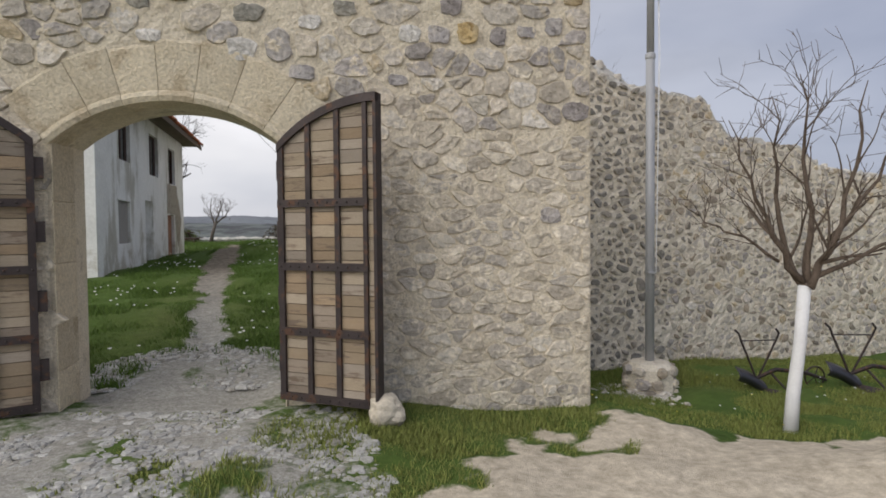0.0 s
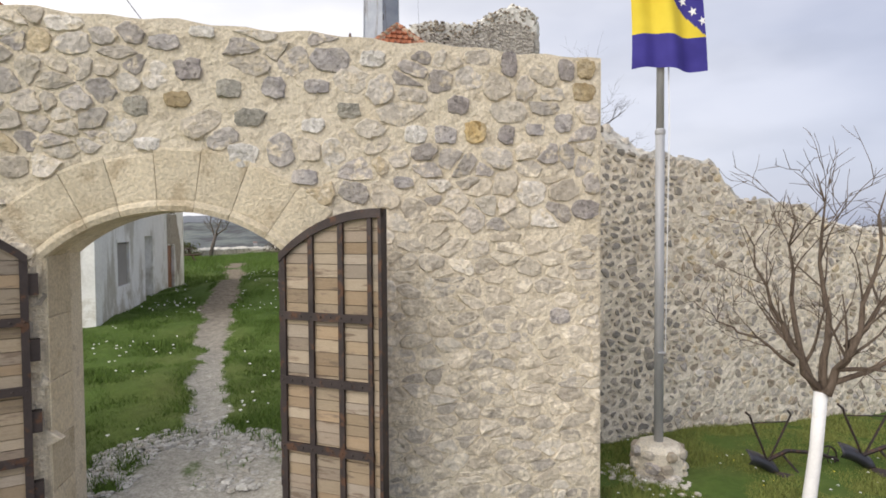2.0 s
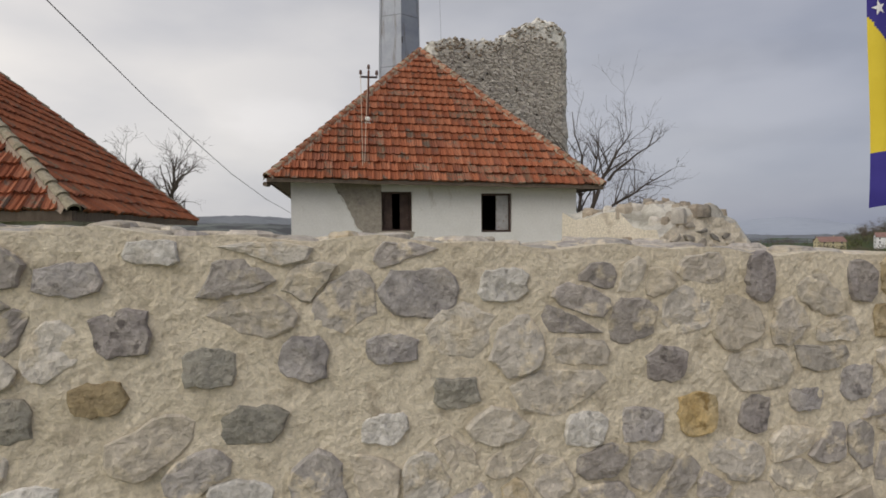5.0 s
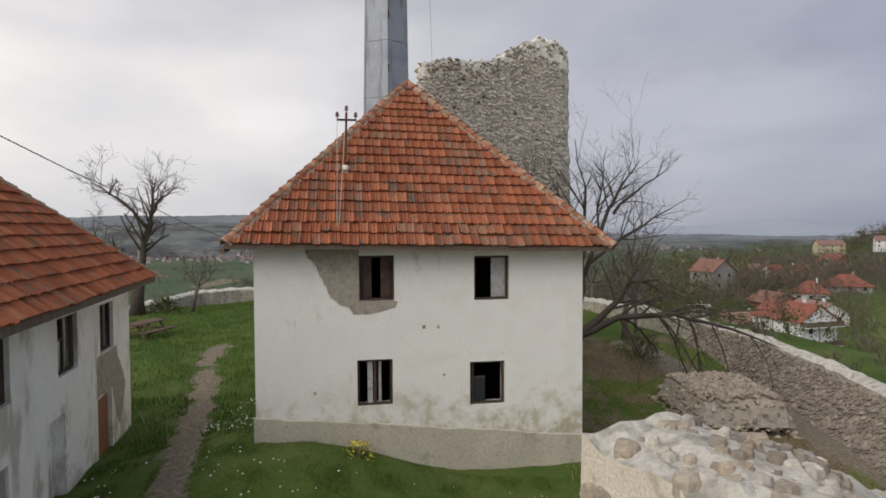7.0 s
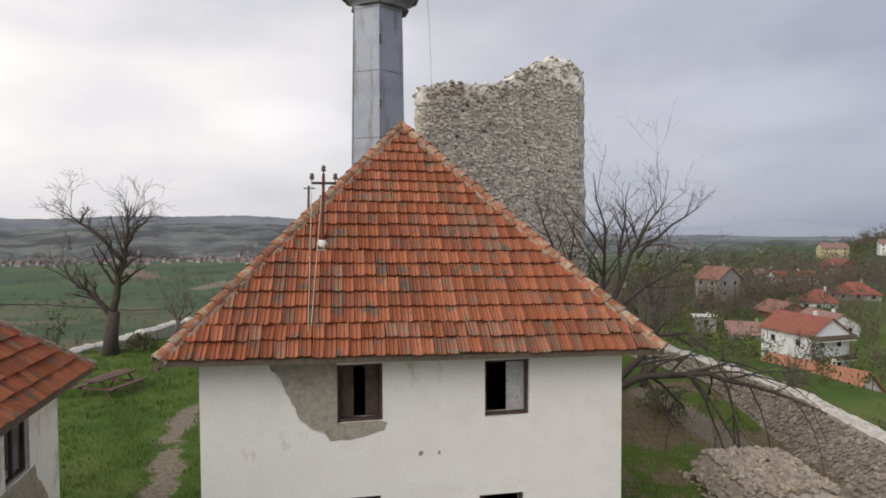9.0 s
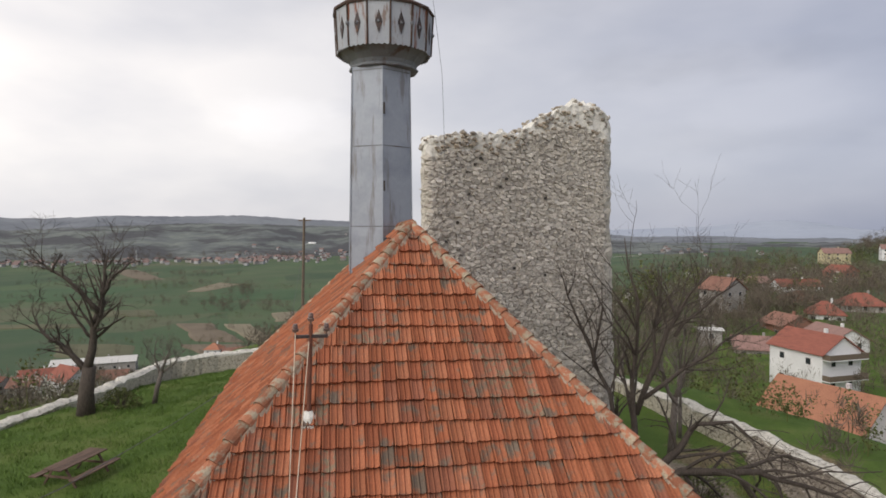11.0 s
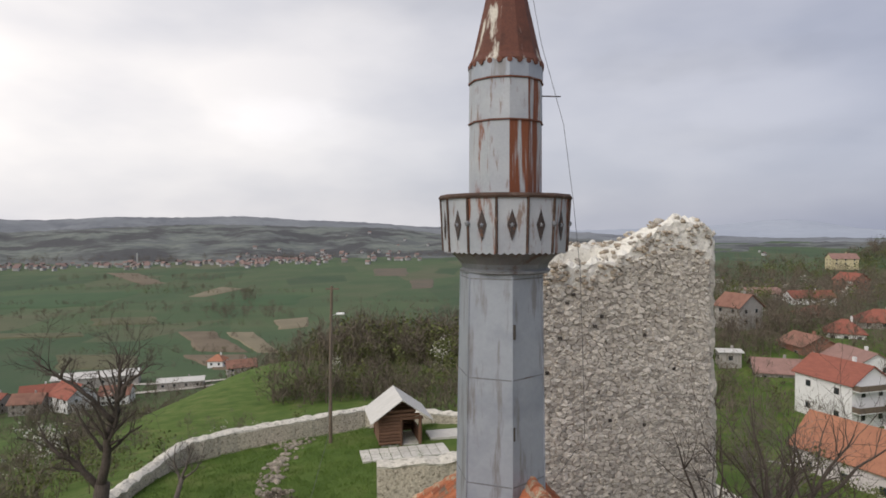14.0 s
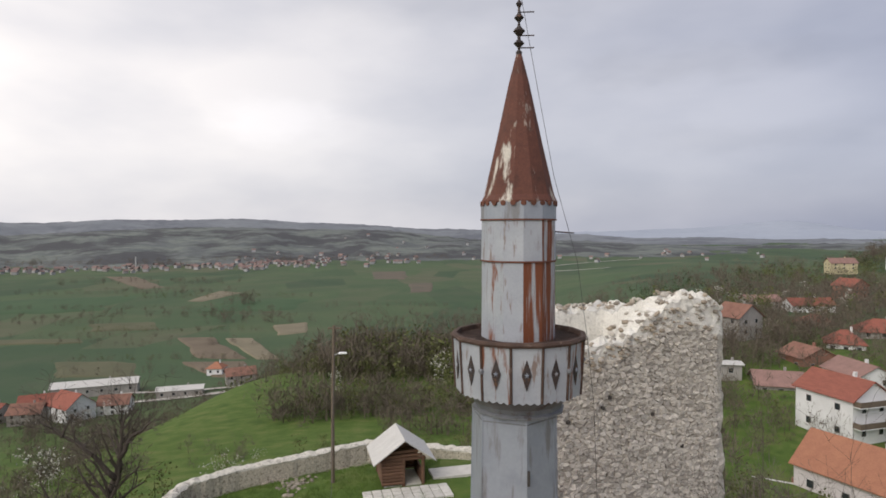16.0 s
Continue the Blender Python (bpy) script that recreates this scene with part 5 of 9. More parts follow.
def tower():
    ring = []
    x0, x1, y0, y1, r = -3.05, 5.15, 0.0, 6.0, 0.55
    for cx, cy, a0 in ((x1 - r, y0 + r, -90), (x1 - r, y1 - r, 0), (x0 + r, y1 - r, 90), (x0 + r, y0 + r, 180)):
        for a in range(a0, a0 + 91, 15):
            ring.append((cx + r * math.cos(radians(a)), cy + r * math.sin(radians(a))))
    pts = []
    for i, p in enumerate(ring):
        q = ring[(i + 1) % len(ring)]
        n = max(1, int(math.dist(p, q) / 0.13))
        pts.extend((p[0] + (q[0] - p[0]) * k / n, p[1] + (q[1] - p[1]) * k / n) for k in range(n))
    pts = [(u + 0.36 * v * (1 - (u - x0) / (x1 - x0)), v) for u, v in pts]
    cx, cy = (x0 + x1) / 2, (y0 + y1) / 2
    n = len(pts)
    vs, fs, idx = [], [], []
    levels = 110
    def face(p, t):
        top = tower_top(p[0], p[1])
        z = -0.5 + (top + 0.5) * t
        flare = 1 + 0.05 * (1 - t) + 0.012 * fbm(p[0] * 0.7, p[1] * 0.7, z * 0.5)
        j = 0.06 * fbm(p[0] * 1.6, p[1] * 1.6, z * 2.0) + 0.045 * fbm(p[0] * 5.0, p[1] * 5.0, z * 6.5) + 0.03 * fbm(p[0] * 13.0, p[1] * 13.0, z * 16.0)
        k = flare + j / 4
        return (cx + (p[0] - cx) * k, cy + (p[1] - cy) * k, z)
    for j in range(levels + 1):
        for p in pts:
            vs.append(face(p, j / levels))
    for j in range(levels):
        for i in range(n):
            fs.append((j * n + i, j * n + (i + 1) % n, (j + 1) * n + (i + 1) % n, (j + 1) * n + i))
            u, v, z = vs[j * n + i]
            idx.append(1 if z > tower_top(u, v) - cap_depth(u) else 0)
    # rim and hollow inside
    rings = [(0.93, 0.05), (0.80, -0.05), (0.62, -0.15), (0.56, -1.2), (0.52, -6.0)]
    for s, dz in rings:
        for p in pts:
            u, v = cx + (p[0] - cx) * s, cy + (p[1] - cy) * s
            vs.append((u, v, tower_top(u, v) + dz + 0.22 * fbm(u * 1.7, v * 1.7, dz)))
    for j in range(levels, levels + len(rings)):
        for i in range(n):
            fs.append((j * n + i, j * n + (i + 1) % n, (j + 1) * n + (i + 1) % n, (j + 1) * n + i))
            idx.append(1)
    fs.append(tuple((levels + len(rings)) * n + i for i in range(n)))
    idx.append(0)
    e = thing("ruined_tower", TOWER, "tall ruined rubble-stone tower with a broken white-limed top", "tower")
    body = part("tower_wall", (vs, fs), [M_RUBBLE, M_CAP], e, idx=idx, smooth=False)
    rng = random.Random(8)
    holes = [(rng.uniform(-2.6, 4.4), rng.uniform(5, 13.2)) for _ in range(13)] + [(0.0, 12.1), (1.9, 11.7), (3.1, 10.5)]
    cells = rubble_cells(-2.85, 4.7, 2.6, 15.3, 0.23, 1.85, lambda c, p: c[1] < tower_top(c[0], 0) - cap_depth(c[0]) + 0.08 and not any(math.dist(c, h) < 0.14 for h in holes), rng=rng, jitter=1.25, drop=0.05)
    def bend(v):
        t = (v[2] + 0.5) / 15.0
        k = 1 + 0.05 * (1 - t)
        r = 0.55
        edge = max(0, abs(v[0] - 0.95) - (4.0 - r))
        return (cx + (v[0] - cx) * k, v[1] + (cy - cy * k) - 0.012 + (r - math.sqrt(max(0, r * r - min(edge, r) ** 2))), v[2])
    lay_stones(e, cells, -0.004, 0.055, (M_PALE, M_PALE_J), rng, lambda c: c[1] > 10.5 and c[0] > -0.4, limit=240, bend=bend, rough=12, craggy=2.6)
    shapes = rubble_shapes("rim_stone", M_PALE, 5) + rubble_shapes("rim_stone", M_BROWNSTONE, 5)
    for i in range(260):
        a = rng.uniform(0, 2 * math.pi)
        s = rng.uniform(0.62, 1.02)
        p = pts[int(a / 2 / math.pi * n) % n]
        u, v = cx + (p[0] - cx) * s, cy + (p[1] - cy) * s
        w = rng.uniform(0.06, 0.16)
        m = Matrix.Translation((u, v, tower_top(u, v) + rng.uniform(-0.02, 0.05))) @ pose(0, 0, 0, rng.uniform(-30, 30), rng.uniform(-30, 30), rng.uniform(0, 360)) @ Matrix.Diagonal((w * rng.uniform(0.8, 1.4), w, w, 1))
        part("rim_stone", shapes[rng.randrange(10)], None, e, m=m)
    # stones that show through the lime cap on the outer face
    for i in range(150):
        u = rng.uniform(-2.6, 4.9)
        z = tower_top(u, 0) - rng.uniform(0.02, 1.0) * cap_depth(u)
        w = rng.uniform(0.05, 0.13)
        g = stone_geo((u, z), [(u + w * math.cos(b) * rng.uniform(.8, 1.1), z + w * 0.6 * math.sin(b)) for b in np.linspace(0, 2 * math.pi, 8, endpoint=False)], 0.0, rng.uniform(0.05, 0.11), rng, sink=0.1, n=8)
        part("rim_stone", ([bend(q) for q in g[0]], g[1]), M_BROWNSTONE if i % 3 else M_PALE, e)
    for u, z in holes:
        part("putlog_hole", box_bm(u - 0.05, u + 0.05, -0.11, -0.05, z - 0.05, z + 0.05), M_DARKROOM, e)


tower()


# ---- roofs ----
def tile_mesh(mat, name):
    """An interlocking clay tile: two shallow rolls, a lapped foot; x across, y up the slope, z off the roof."""
    xs = [-0.105, -0.085, -0.06, -0.02, 0.0, 0.02, 0.06, 0.085, 0.105]
    zs = [0.012, 0.046, 0.018, 0.004, 0.030, 0.004, 0.014, 0.046, 0.010]
    vs, fs = [], []
    for y, lift in ((-0.20, 0.058), (0.19, 0.0)):
        for x, z in zip(xs, zs):
            vs.append((x, y, z + lift))
    for x, z in zip(xs, zs):
        vs.append((x, -0.186, z - 0.002))
    n = len(xs)
    for i in range(n - 1):
        fs.append((i, i + 1, n + i + 1, n + i))
        fs.append((2 * n + i, 2 * n + i + 1, i + 1, i))
    return mesh_of(name, vs, fs, mat)


def join_mesh(name, me, mats, poses):
    """Many copies of a small mesh joined into one mesh."""
    co = np.empty(len(me.vertices) * 3)
    me.vertices.foreach_get("co", co)
    co = np.c_[co.reshape(-1, 3), np.ones(len(me.vertices))]
    polys = [tuple(p.vertices) for p in me.polygons]
    vs, fs = [], []
    for m in poses:
        k = len(vs)
        vs.extend((co @ np.array(m).T)[:, :3].tolist())
        fs.extend(tuple(i + k for i in p) for p in polys)
    return mesh_of(name, vs, fs, mats)


def roof_face(parent, a, b, c, d, rng, tile, tile_old, loose, name="roof_tile", course=0.35, wide=0.212, old=None):
    """Lay tiles on a roof face: eave from a to b, ridge from d to c (d = c for a hip end). Returns poses of the tiles left for the joined mesh."""
    a, b, c, d = (Vector(p) for p in (a, b, c, d))
    ax = (b - a).normalized()
    up = ((c + d) / 2 - (a + b) / 2)
    up = (up - ax * up.dot(ax)).normalized()
    nrm = ax.cross(up)
    height = (c - a).dot(up)
    rest = []
    rows = int(height / course)
    course = height / rows
    for r in range(rows):
        loosed = 2.4 if r < 2 else 1.0
        y = (r + 0.5) * course
        t = (y - 0.05) / height
        x0 = (d - a).dot(ax) * t
        x1 = (b - a).length + ((c - a).dot(ax) - (b - a).length) * t
        n = max(1, int((x1 - x0) / wide))
        start = x0 + ((x1 - x0) - n * wide) / 2
        sag = rng.uniform(-0.008, 0.008)
        for k in range(n):
            x = start + (k + 0.5) * wide
            p = a + ax * x + up * (y + sag + rng.uniform(-0.014, 0.010) + 0.02 * fbm(x * 0.6, r * 0.7, 2.0)) + nrm * (0.040 + loosed * rng.uniform(-0.007, 0.010))
            rot = Matrix((ax, up, nrm)).transposed().to_4x4()
            m = Matrix.Translation(p) @ rot @ pose(0, 0, 0, loosed * rng.uniform(-1.2, 1.2), loosed * rng.uniform(-1.5, 1.5), loosed * rng.uniform(-1.2, 1.2)) @ Matrix.Diagonal((1, course / 0.355, 1, 1))
            worn = old and old(x, y)
            if worn and rng.random() < worn:
                part(name, tile_old, None, parent, m=m)
            elif loose(x, y):
                part(name, tile, None, parent, m=m)
            else:
                rest.append(m)
    return rest


M_MOSSYHIP = surface("mortared_hip", [(0.27, 0.235, 0.165), (0.37, 0.325, 0.24), (0.31, 0.22, 0.15)], 5, 30, 0.95, 0.9, spots=(0.20, 0.185, 0.12), spot_at=0.56, spot_scale=6, dist=0.03)
M_BEDDING = surface("hip_bedding", [(0.26, 0.20, 0.15), (0.38, 0.30, 0.23), (0.30, 0.20, 0.14)], 6, 40, 0.95, 0.8, spots=(0.20, 0.17, 0.13), spot_scale=9, dist=0.02)


def hip_line(parent, p, q, rng, mortar=True, r=0.13, lift=0.05, mat=None):
    """Half-round hip tiles lapped up a hip or ridge, bedded in mortar."""
    p, q = Vector(p), Vector(q)
    d = (q - p).normalized()
    side = d.cross(Vector((0, 0, 1))).normalized()
    up = side.cross(d)
    n = int((q - p).length / 0.34)
    for i in range(n):
        base = p + d * ((q - p).length * i / n) + up * lift
        vs, fs = [], []
        for y, k in ((0.0, 1.0), (0.40, 0.82)):
            for j in range(8):
                a = math.pi * (j / 7) * 1.0
                vs.append(base + d * y + side * (r * k * math.cos(a)) + up * (r * k * math.sin(a) - 0.02 + (0.02 if y == 0 else 0)))
        for y, k in ((0.0, 0.84),):
            for j in range(8):
                a = math.pi * (j / 7)
                vs.append(base + d * y + side * (r * k * math.cos(a)) + up * (r * k * math.sin(a) - 0.02))
        for j in range(7):
            fs.append((j, j + 1, j + 9, j + 8))
            fs.append((j + 16, j + 17, j + 1, j))
        part("hip_tile", (vs, fs), mat or M_RIDGE, parent)
    if mortar:
        for s in (-1, 1):
            m = int((q - p).length / 0.16)
            vs, fs = [], []
            for i in range(m + 1):
                base = p + (q - p) * (i / m)
                w = 0.07 + 0.08 * abs(fbm(i * 0.7, s * 3.0, p.x))
                drop = 0.16
                for k, (off, dz) in enumerate(((0.07, 0.03), (0.12, 0.035 + 0.02 * rng.random()), (w + 0.07, -0.0))):
                    vs.append(base + side * (s * off) + Vector((0, 0, lift + dz - off * 0.72 + (0.06 if k == 1 else 0.045))))
            for i in range(m):
                for k in range(2):
                    a = i * 3 + k
                    fs.append((a, a + 1, a + 4, a + 3) if s > 0 else (a + 3, a + 4, a + 1, a))
            part("mortar_bed", (vs, fs), M_BEDDING, parent)


def opening_wall(x0, x1, z0, z1, holes, thick, z_low=None):
    """A wall in the xz plane with rectangular openings, from y = 0 inwards; holes as (x0, x1, z0, z1)."""
    xs = sorted({x0, x1, *(h[0] for h in holes), *(h[1] for h in holes)})
    zs = sorted({z0, z1, *(h[2] for h in holes), *(h[3] for h in holes)})
    bm = bmesh.new()
    cells = set()
    for i in range(len(xs) - 1):
        for j in range(len(zs) - 1):
            cx, cz = (xs[i] + xs[i + 1]) / 2, (zs[j] + zs[j + 1]) / 2
            if not any(h[0] < cx < h[1] and h[2] < cz < h[3] for h in holes):
                cells.add((i, j))
    vert = {}
    def v(i, y, j):
        key = (i, y, j)
        if key not in vert:
            vert[key] = bm.verts.new((xs[i], (0, thick)[y], zs[j]))
        return vert[key]
    for i, j in cells:
        bm.faces.new((v(i, 0, j), v(i + 1, 0, j), v(i + 1, 0, j + 1), v(i, 0, j + 1)))
        bm.faces.new((v(i, 1, j + 1), v(i + 1, 1, j + 1), v(i + 1, 1, j), v(i, 1, j)))
        for di, dj, a, b in ((-1, 0, (0, 0), (0, 1)), (1, 0, (1, 1), (1, 0)), (0, -1, (1, 0), (0, 0)), (0, 1, (0, 1), (1, 1))):
            if (i + di, j + dj) not in cells:
                bm.faces.new((v(i + a[0], 0, j + a[1]), v(i + b[0], 0, j + b[1]), v(i + b[0], 1, j + b[1]), v(i + a[0], 1, j + a[1])))
    bmesh.ops.recalc_face_normals(bm, faces=bm.faces)
    return bm


def casement(parent, x0, x1, z0, z1, rng, style="open", y=0.12, mat=None):
    """A weathered timber window set in an opening of the wall at y = 0."""
    mat = mat or M_FRAME
    w = part("window", box_bm(x0, x0 + 0.055, y - 0.04, y + 0.04, z0, z1, 0.006), mat, parent)
    part("frame_stile", box_bm(x1 - 0.055, x1, y - 0.04, y + 0.04, z0, z1, 0.006), mat, w)
    part("frame_head", box_bm(x0 + 0.055, x1 - 0.055, y - 0.04, y + 0.04, z1 - 0.055, z1, 0.006), mat, w)
    part("frame_sill", box_bm(x0 + 0.055, x1 - 0.055, y - 0.05, y + 0.05, z0, z0 + 0.05, 0.006), mat, w)
    mid = (x0 + x1) / 2
    if style in ("mullion", "both"):
        part("mullion", box_bm(mid - 0.035, mid + 0.035, y - 0.035, y + 0.035, z0 + 0.05, z1 - 0.055, 0.006), mat, w)
    if style in ("left", "both"):
        a = part("sash", box_bm(x0 + 0.06, x0 + 0.11, y - 0.025, y + 0.02, z0 + 0.06, z1 - 0.06, 0.004), mat, w)
        part("sash_rail", box_bm(x0 + 0.11, mid - 0.04, y - 0.025, y + 0.02, (z0 + z1) / 2 + 0.1, (z0 + z1) / 2 + 0.15, 0.004), mat, w)
        part("pane", box_bm(x0 + 0.11, mid - 0.04, y - 0.006, y + 0.0, z0 + 0.06, (z0 + z1) / 2 + 0.1), M_GLASS, w)
    if style in ("right", "both"):
        part("sash", box_bm(x1 - 0.11, x1 - 0.06, y - 0.025, y + 0.02, z0 + 0.06, z1 - 0.06, 0.004), mat, w)
        part("pane", box_bm(mid + 0.02, x1 - 0.11, y - 0.006, y + 0.0, z0 + 0.06, z1 - 0.06), M_GLASS, w)
    if style == "shutters":
        for a, b in ((x0 + 0.06, x0 + 0.06 + 0.3 * (x1 - x0)), (x1 - 0.06 - 0.3 * (x1 - x0), x1 - 0.06)):
            leaf = part("inner_shutter", box_bm(a, b, y + 0.05, y + 0.08, z0 + 0.06, z1 - 0.06, 0.005), mat, w)
            for zz in (z0 + 0.12, (z0 + z1) / 2 + 0.04):
                part("shutter_panel", box_bm(a + 0.05, b - 0.05, y + 0.042, y + 0.052, zz, zz + (z1 - z0) / 2 - 0.18, 0.004), mat, leaf)
    if style == "board":
        part("pale_board", box_bm(mid + 0.02, x1 - 0.06, y + 0.03, y + 0.05, z0 + 0.06, z1 - 0.05, 0.004), M_FRAMEW, w)
    return w


TILE = tile_mesh(M_TILE, "roof_tile")
TILE_OLD = tile_mesh(M_TILE_OLD, "old_roof_tile")
TILE_J = tile_mesh(M_TILE_J, "joined_tile")

# ---- the two-storey house ----
HOUSE = pose(-4.68, 17.44, 0, 0, 0, 10.5)
H_U0, H_U1, H_V1, H_EAVE = -0.07, 7.78, 12.4, 5.80


def house():
    rng = random.Random(31)
    e = thing("house", HOUSE, "white plastered two-storey house with a hipped red tile roof", "house")
    wins = [(2.27, 3.10, 4.52, 5.58), (5.02, 5.89, 4.47, 5.54), (2.22, 3.05, 2.05, 3.14), (4.91, 5.78, 1.93, 2.98)]
    front = part("wall", opening_wall(H_U0, H_U1, -0.3, H_EAVE + 0.12, wins, 0.42), M_PLASTER, e)
    for nm, x, y0, y1 in (("wall", H_U0, 0.42, H_V1), ("wall", H_U1 - 0.42, 0.42, H_V1)):
        part(nm, box_bm(x, x + 0.42, y0, y1, -0.3, H_EAVE + 0.12), M_PLASTER, e)
    part("wall", box_bm(H_U0 + 0.42, H_U1 - 0.42, H_V1 - 0.42, H_V1, -0.3, H_EAVE + 0.12), M_PLASTER, e)
    part("upper_floor", box_bm(H_U0 + 0.42, H_U1 - 0.42, 0.42, H_V1 - 0.42, 3.55, 3.75), M_OLDWOOD, e)
    part("attic_floor", box_bm(H_U0 + 0.42, H_U1 - 0.42, 0.42, H_V1 - 0.42, 5.75, 5.9), M_OLDWOOD, e)
    part("inner_wall", box_bm(H_U0 + 0.43, H_U1 - 0.43, 4.3, 4.5, 0.5, 5.75), M_DARKROOM, e)
    part("inner_wall", box_bm(3.9, 4.05, 0.43, 4.3, 0.5, 5.75), M_DARKROOM, e)
    # cement plinth that follows the sloping ground
    zs = lambda u: 1.93 - 0.115 * u
    vs, fs = [], []
    for i in range(33):
        u = H_U0 - 0.04 + (H_U1 - H_U0 + 0.08) * i / 32
        t = zs(u) + 0.05 * fbm(u * 2.5, 3.3)
        vs += [(u, -0.035, -0.3), (u, -0.035, t - 0.02), (u, -0.02, t), (u, 0.002, t + 0.005)]
    for i in range(32):
        for k in range(3):
            a = i * 4 + k
            fs.append((a, a + 4, a + 5, a + 1))
    part("plinth", (vs, fs), M_PLINTH, e, "stained cement plinth")
    part("plinth", box_bm(H_U1, H_U1 + 0.035, 0.0, H_V1, -0.3, 1.0), M_PLINTH, e)
    # fallen plaster round the upper window: bare masonry with a ragged outline and torn plaster lip
    edge = [(1.02, 5.80), (1.15, 5.55), (1.30, 5.35), (1.42, 5.05), (1.55, 4.85), (1.62, 4.62), (1.85, 4.45), (2.05, 4.38), (2.15, 4.22), (2.5, 4.20), (2.8, 4.27), (3.12, 4.35), (3.18, 4.5), (3.02, 4.53)]
    inner = [(2.28, 4.53), (2.28, 5.80)]
    fine = []
    for (a, za), (b, zb) in zip(edge[:-1], edge[1:]):
        for k in range(4):
            t = k / 4
            fine.append((a + (b - a) * t + 0.03 * fbm(a * 9 + t * 5, za * 9), za + (zb - za) * t + 0.03 * fbm(a * 9, za * 9 + t * 5)))
    fine.append(edge[-1])
    poly = fine + inner
    bm = bmesh.new()
    bm.faces.new([bm.verts.new((u, -0.006, z)) for u, z in poly])
    bmesh.ops.triangulate(bm, faces=bm.faces)
    bmesh.ops.recalc_face_normals(bm, faces=bm.faces)
    for f in bm.faces:
        if f.normal.y > 0:
            f.normal_flip()
    part("bare_patch", bm, M_BARE, e, "patch of bare masonry where plaster fell")
    vs, fs = [], []
    for u, z in fine[:32]:
        vs += [(u, 0.0, z), (u - 0.006, -0.016, z), (u - 0.022, -0.012, z - 0.004), (u - 0.045, 0.001, z - 0.008)]
    for i in range(31):
        for k in range(3):
            a = i * 4 + k
            fs.append((a, a + 1, a + 5, a + 4))
    part("plaster_lip", (vs, fs), M_PLASTER, e)
    for i in range(4):
        u, z = rng.uniform(1.2, 5.2), rng.uniform(2.2, 4.2)
        v, f = stone_geo((u, z), [(u + 0.05 * math.cos(a) * rng.uniform(.5, 1.2), z + 0.06 * math.sin(a) * rng.uniform(.5, 1.2)) for a in np.linspace(0, 6.28, 7, endpoint=False)], 0, 0.004, rng, sink=0.002, n=7)
        part("plaster_chip", (v, f), M_BARE, e)
    styles = ["shutters", "board", "mullion", "left"]
    for k, (w, st) in enumerate(zip(wins, styles)):
        casement(e, *w, rng, st)
    part("white_jamb_board", box_bm(2.46, 2.58, 0.1, 0.14, 2.1, 3.08, 0.005), M_FRAMEW, e)
    part("white_jamb_board", box_bm(2.72, 2.79, 0.16, 0.2, 2.1, 3.08, 0.005), M_FRAMEW, e)
    # roof
    L, R, F, B = H_U0 - 0.52, H_U1 + 0.56, -0.52, H_V1 + 0.5
    zl, zr = 5.86, 5.70
    a, b, c, d = (L, F, zl), (R, F, zr), (R, B, zr), (L, B, zl)
    p, q = (4.0, 4.45, 10.58), (4.0, 8.3, 10.5)
    deck = ([a, b, c, d, p, q], [(0, 1, 4), (1, 2, 5, 4), (2, 3, 5), (3, 0, 4, 5), (3, 2, 1, 0)])
    part("roof_deck", deck, M_OLDWOOD, e)
    for s0, s1 in ((a, b), (b, c), (d, a)):
        n = (Vector(s1) - Vector(s0)).normalized()
        out = n.cross(Vector((0, 0, 1)))
        s0v, s1v = Vector(s0), Vector(s1)
        vs = [s0v, s1v, s1v + out * 0.03, s0v + out * 0.03]
        vs = [v - Vector((0, 0, 0.07)) for v in vs] + [v + Vector((0, 0, 0.03)) for v in vs]
        part("fascia", ([tuple(v) for v in vs], [(3, 2, 1, 0), (4, 5, 6, 7), (0, 1, 5, 4), (1, 2, 6, 5), (2, 3, 7, 6), (3, 0, 4, 7)]), M_OLDWOOD, e)
    def stale(x, y):
        if 5.0 < x < 6.3 and 2.7 < y < 4.2:
            return 0.6
        if y < 0.75 and x > 3.4:
            return 0.5
        if x < 3.2 and 0.7 < y < 2.8:
            return 0.26
        return 0.07
    rest = roof_face(e, a, b, p, p, rng, TILE, TILE_OLD, lambda x, y: y > 3.2, old=stale)
    rest += roof_face(e, d, a, p, q, rng, TILE, TILE_OLD, lambda x, y: y > 4.3 and x > 3.5, old=lambda x, y: 0.02)
    rest += roof_face(e, b, c, q, p, rng, TILE, TILE_OLD, lambda x, y: False, old=lambda x, y: 0.0)
    rest += roof_face(e, c, d, q, q, rng, TILE, TILE_OLD, lambda x, y: False)
    tagged(part("roof_tiles", join_mesh("roof_tiles", TILE_J, M_TILE_J, rest), None, e), kind="stuff")
    for s0, s1 in ((a, p), (b, p), (d, q), (c, q), (p, q)):
        hip_line(e, s0, s1, rng)
    # short gutter stump at the corner
    part("gutter_stump", tube([(L - 0.08, F + 0.1, zl - 0.12), (L - 0.04, F + 0.6, zl - 0.10)], [0.06, 0.06], 8), M_OLDWOOD, e)


house()


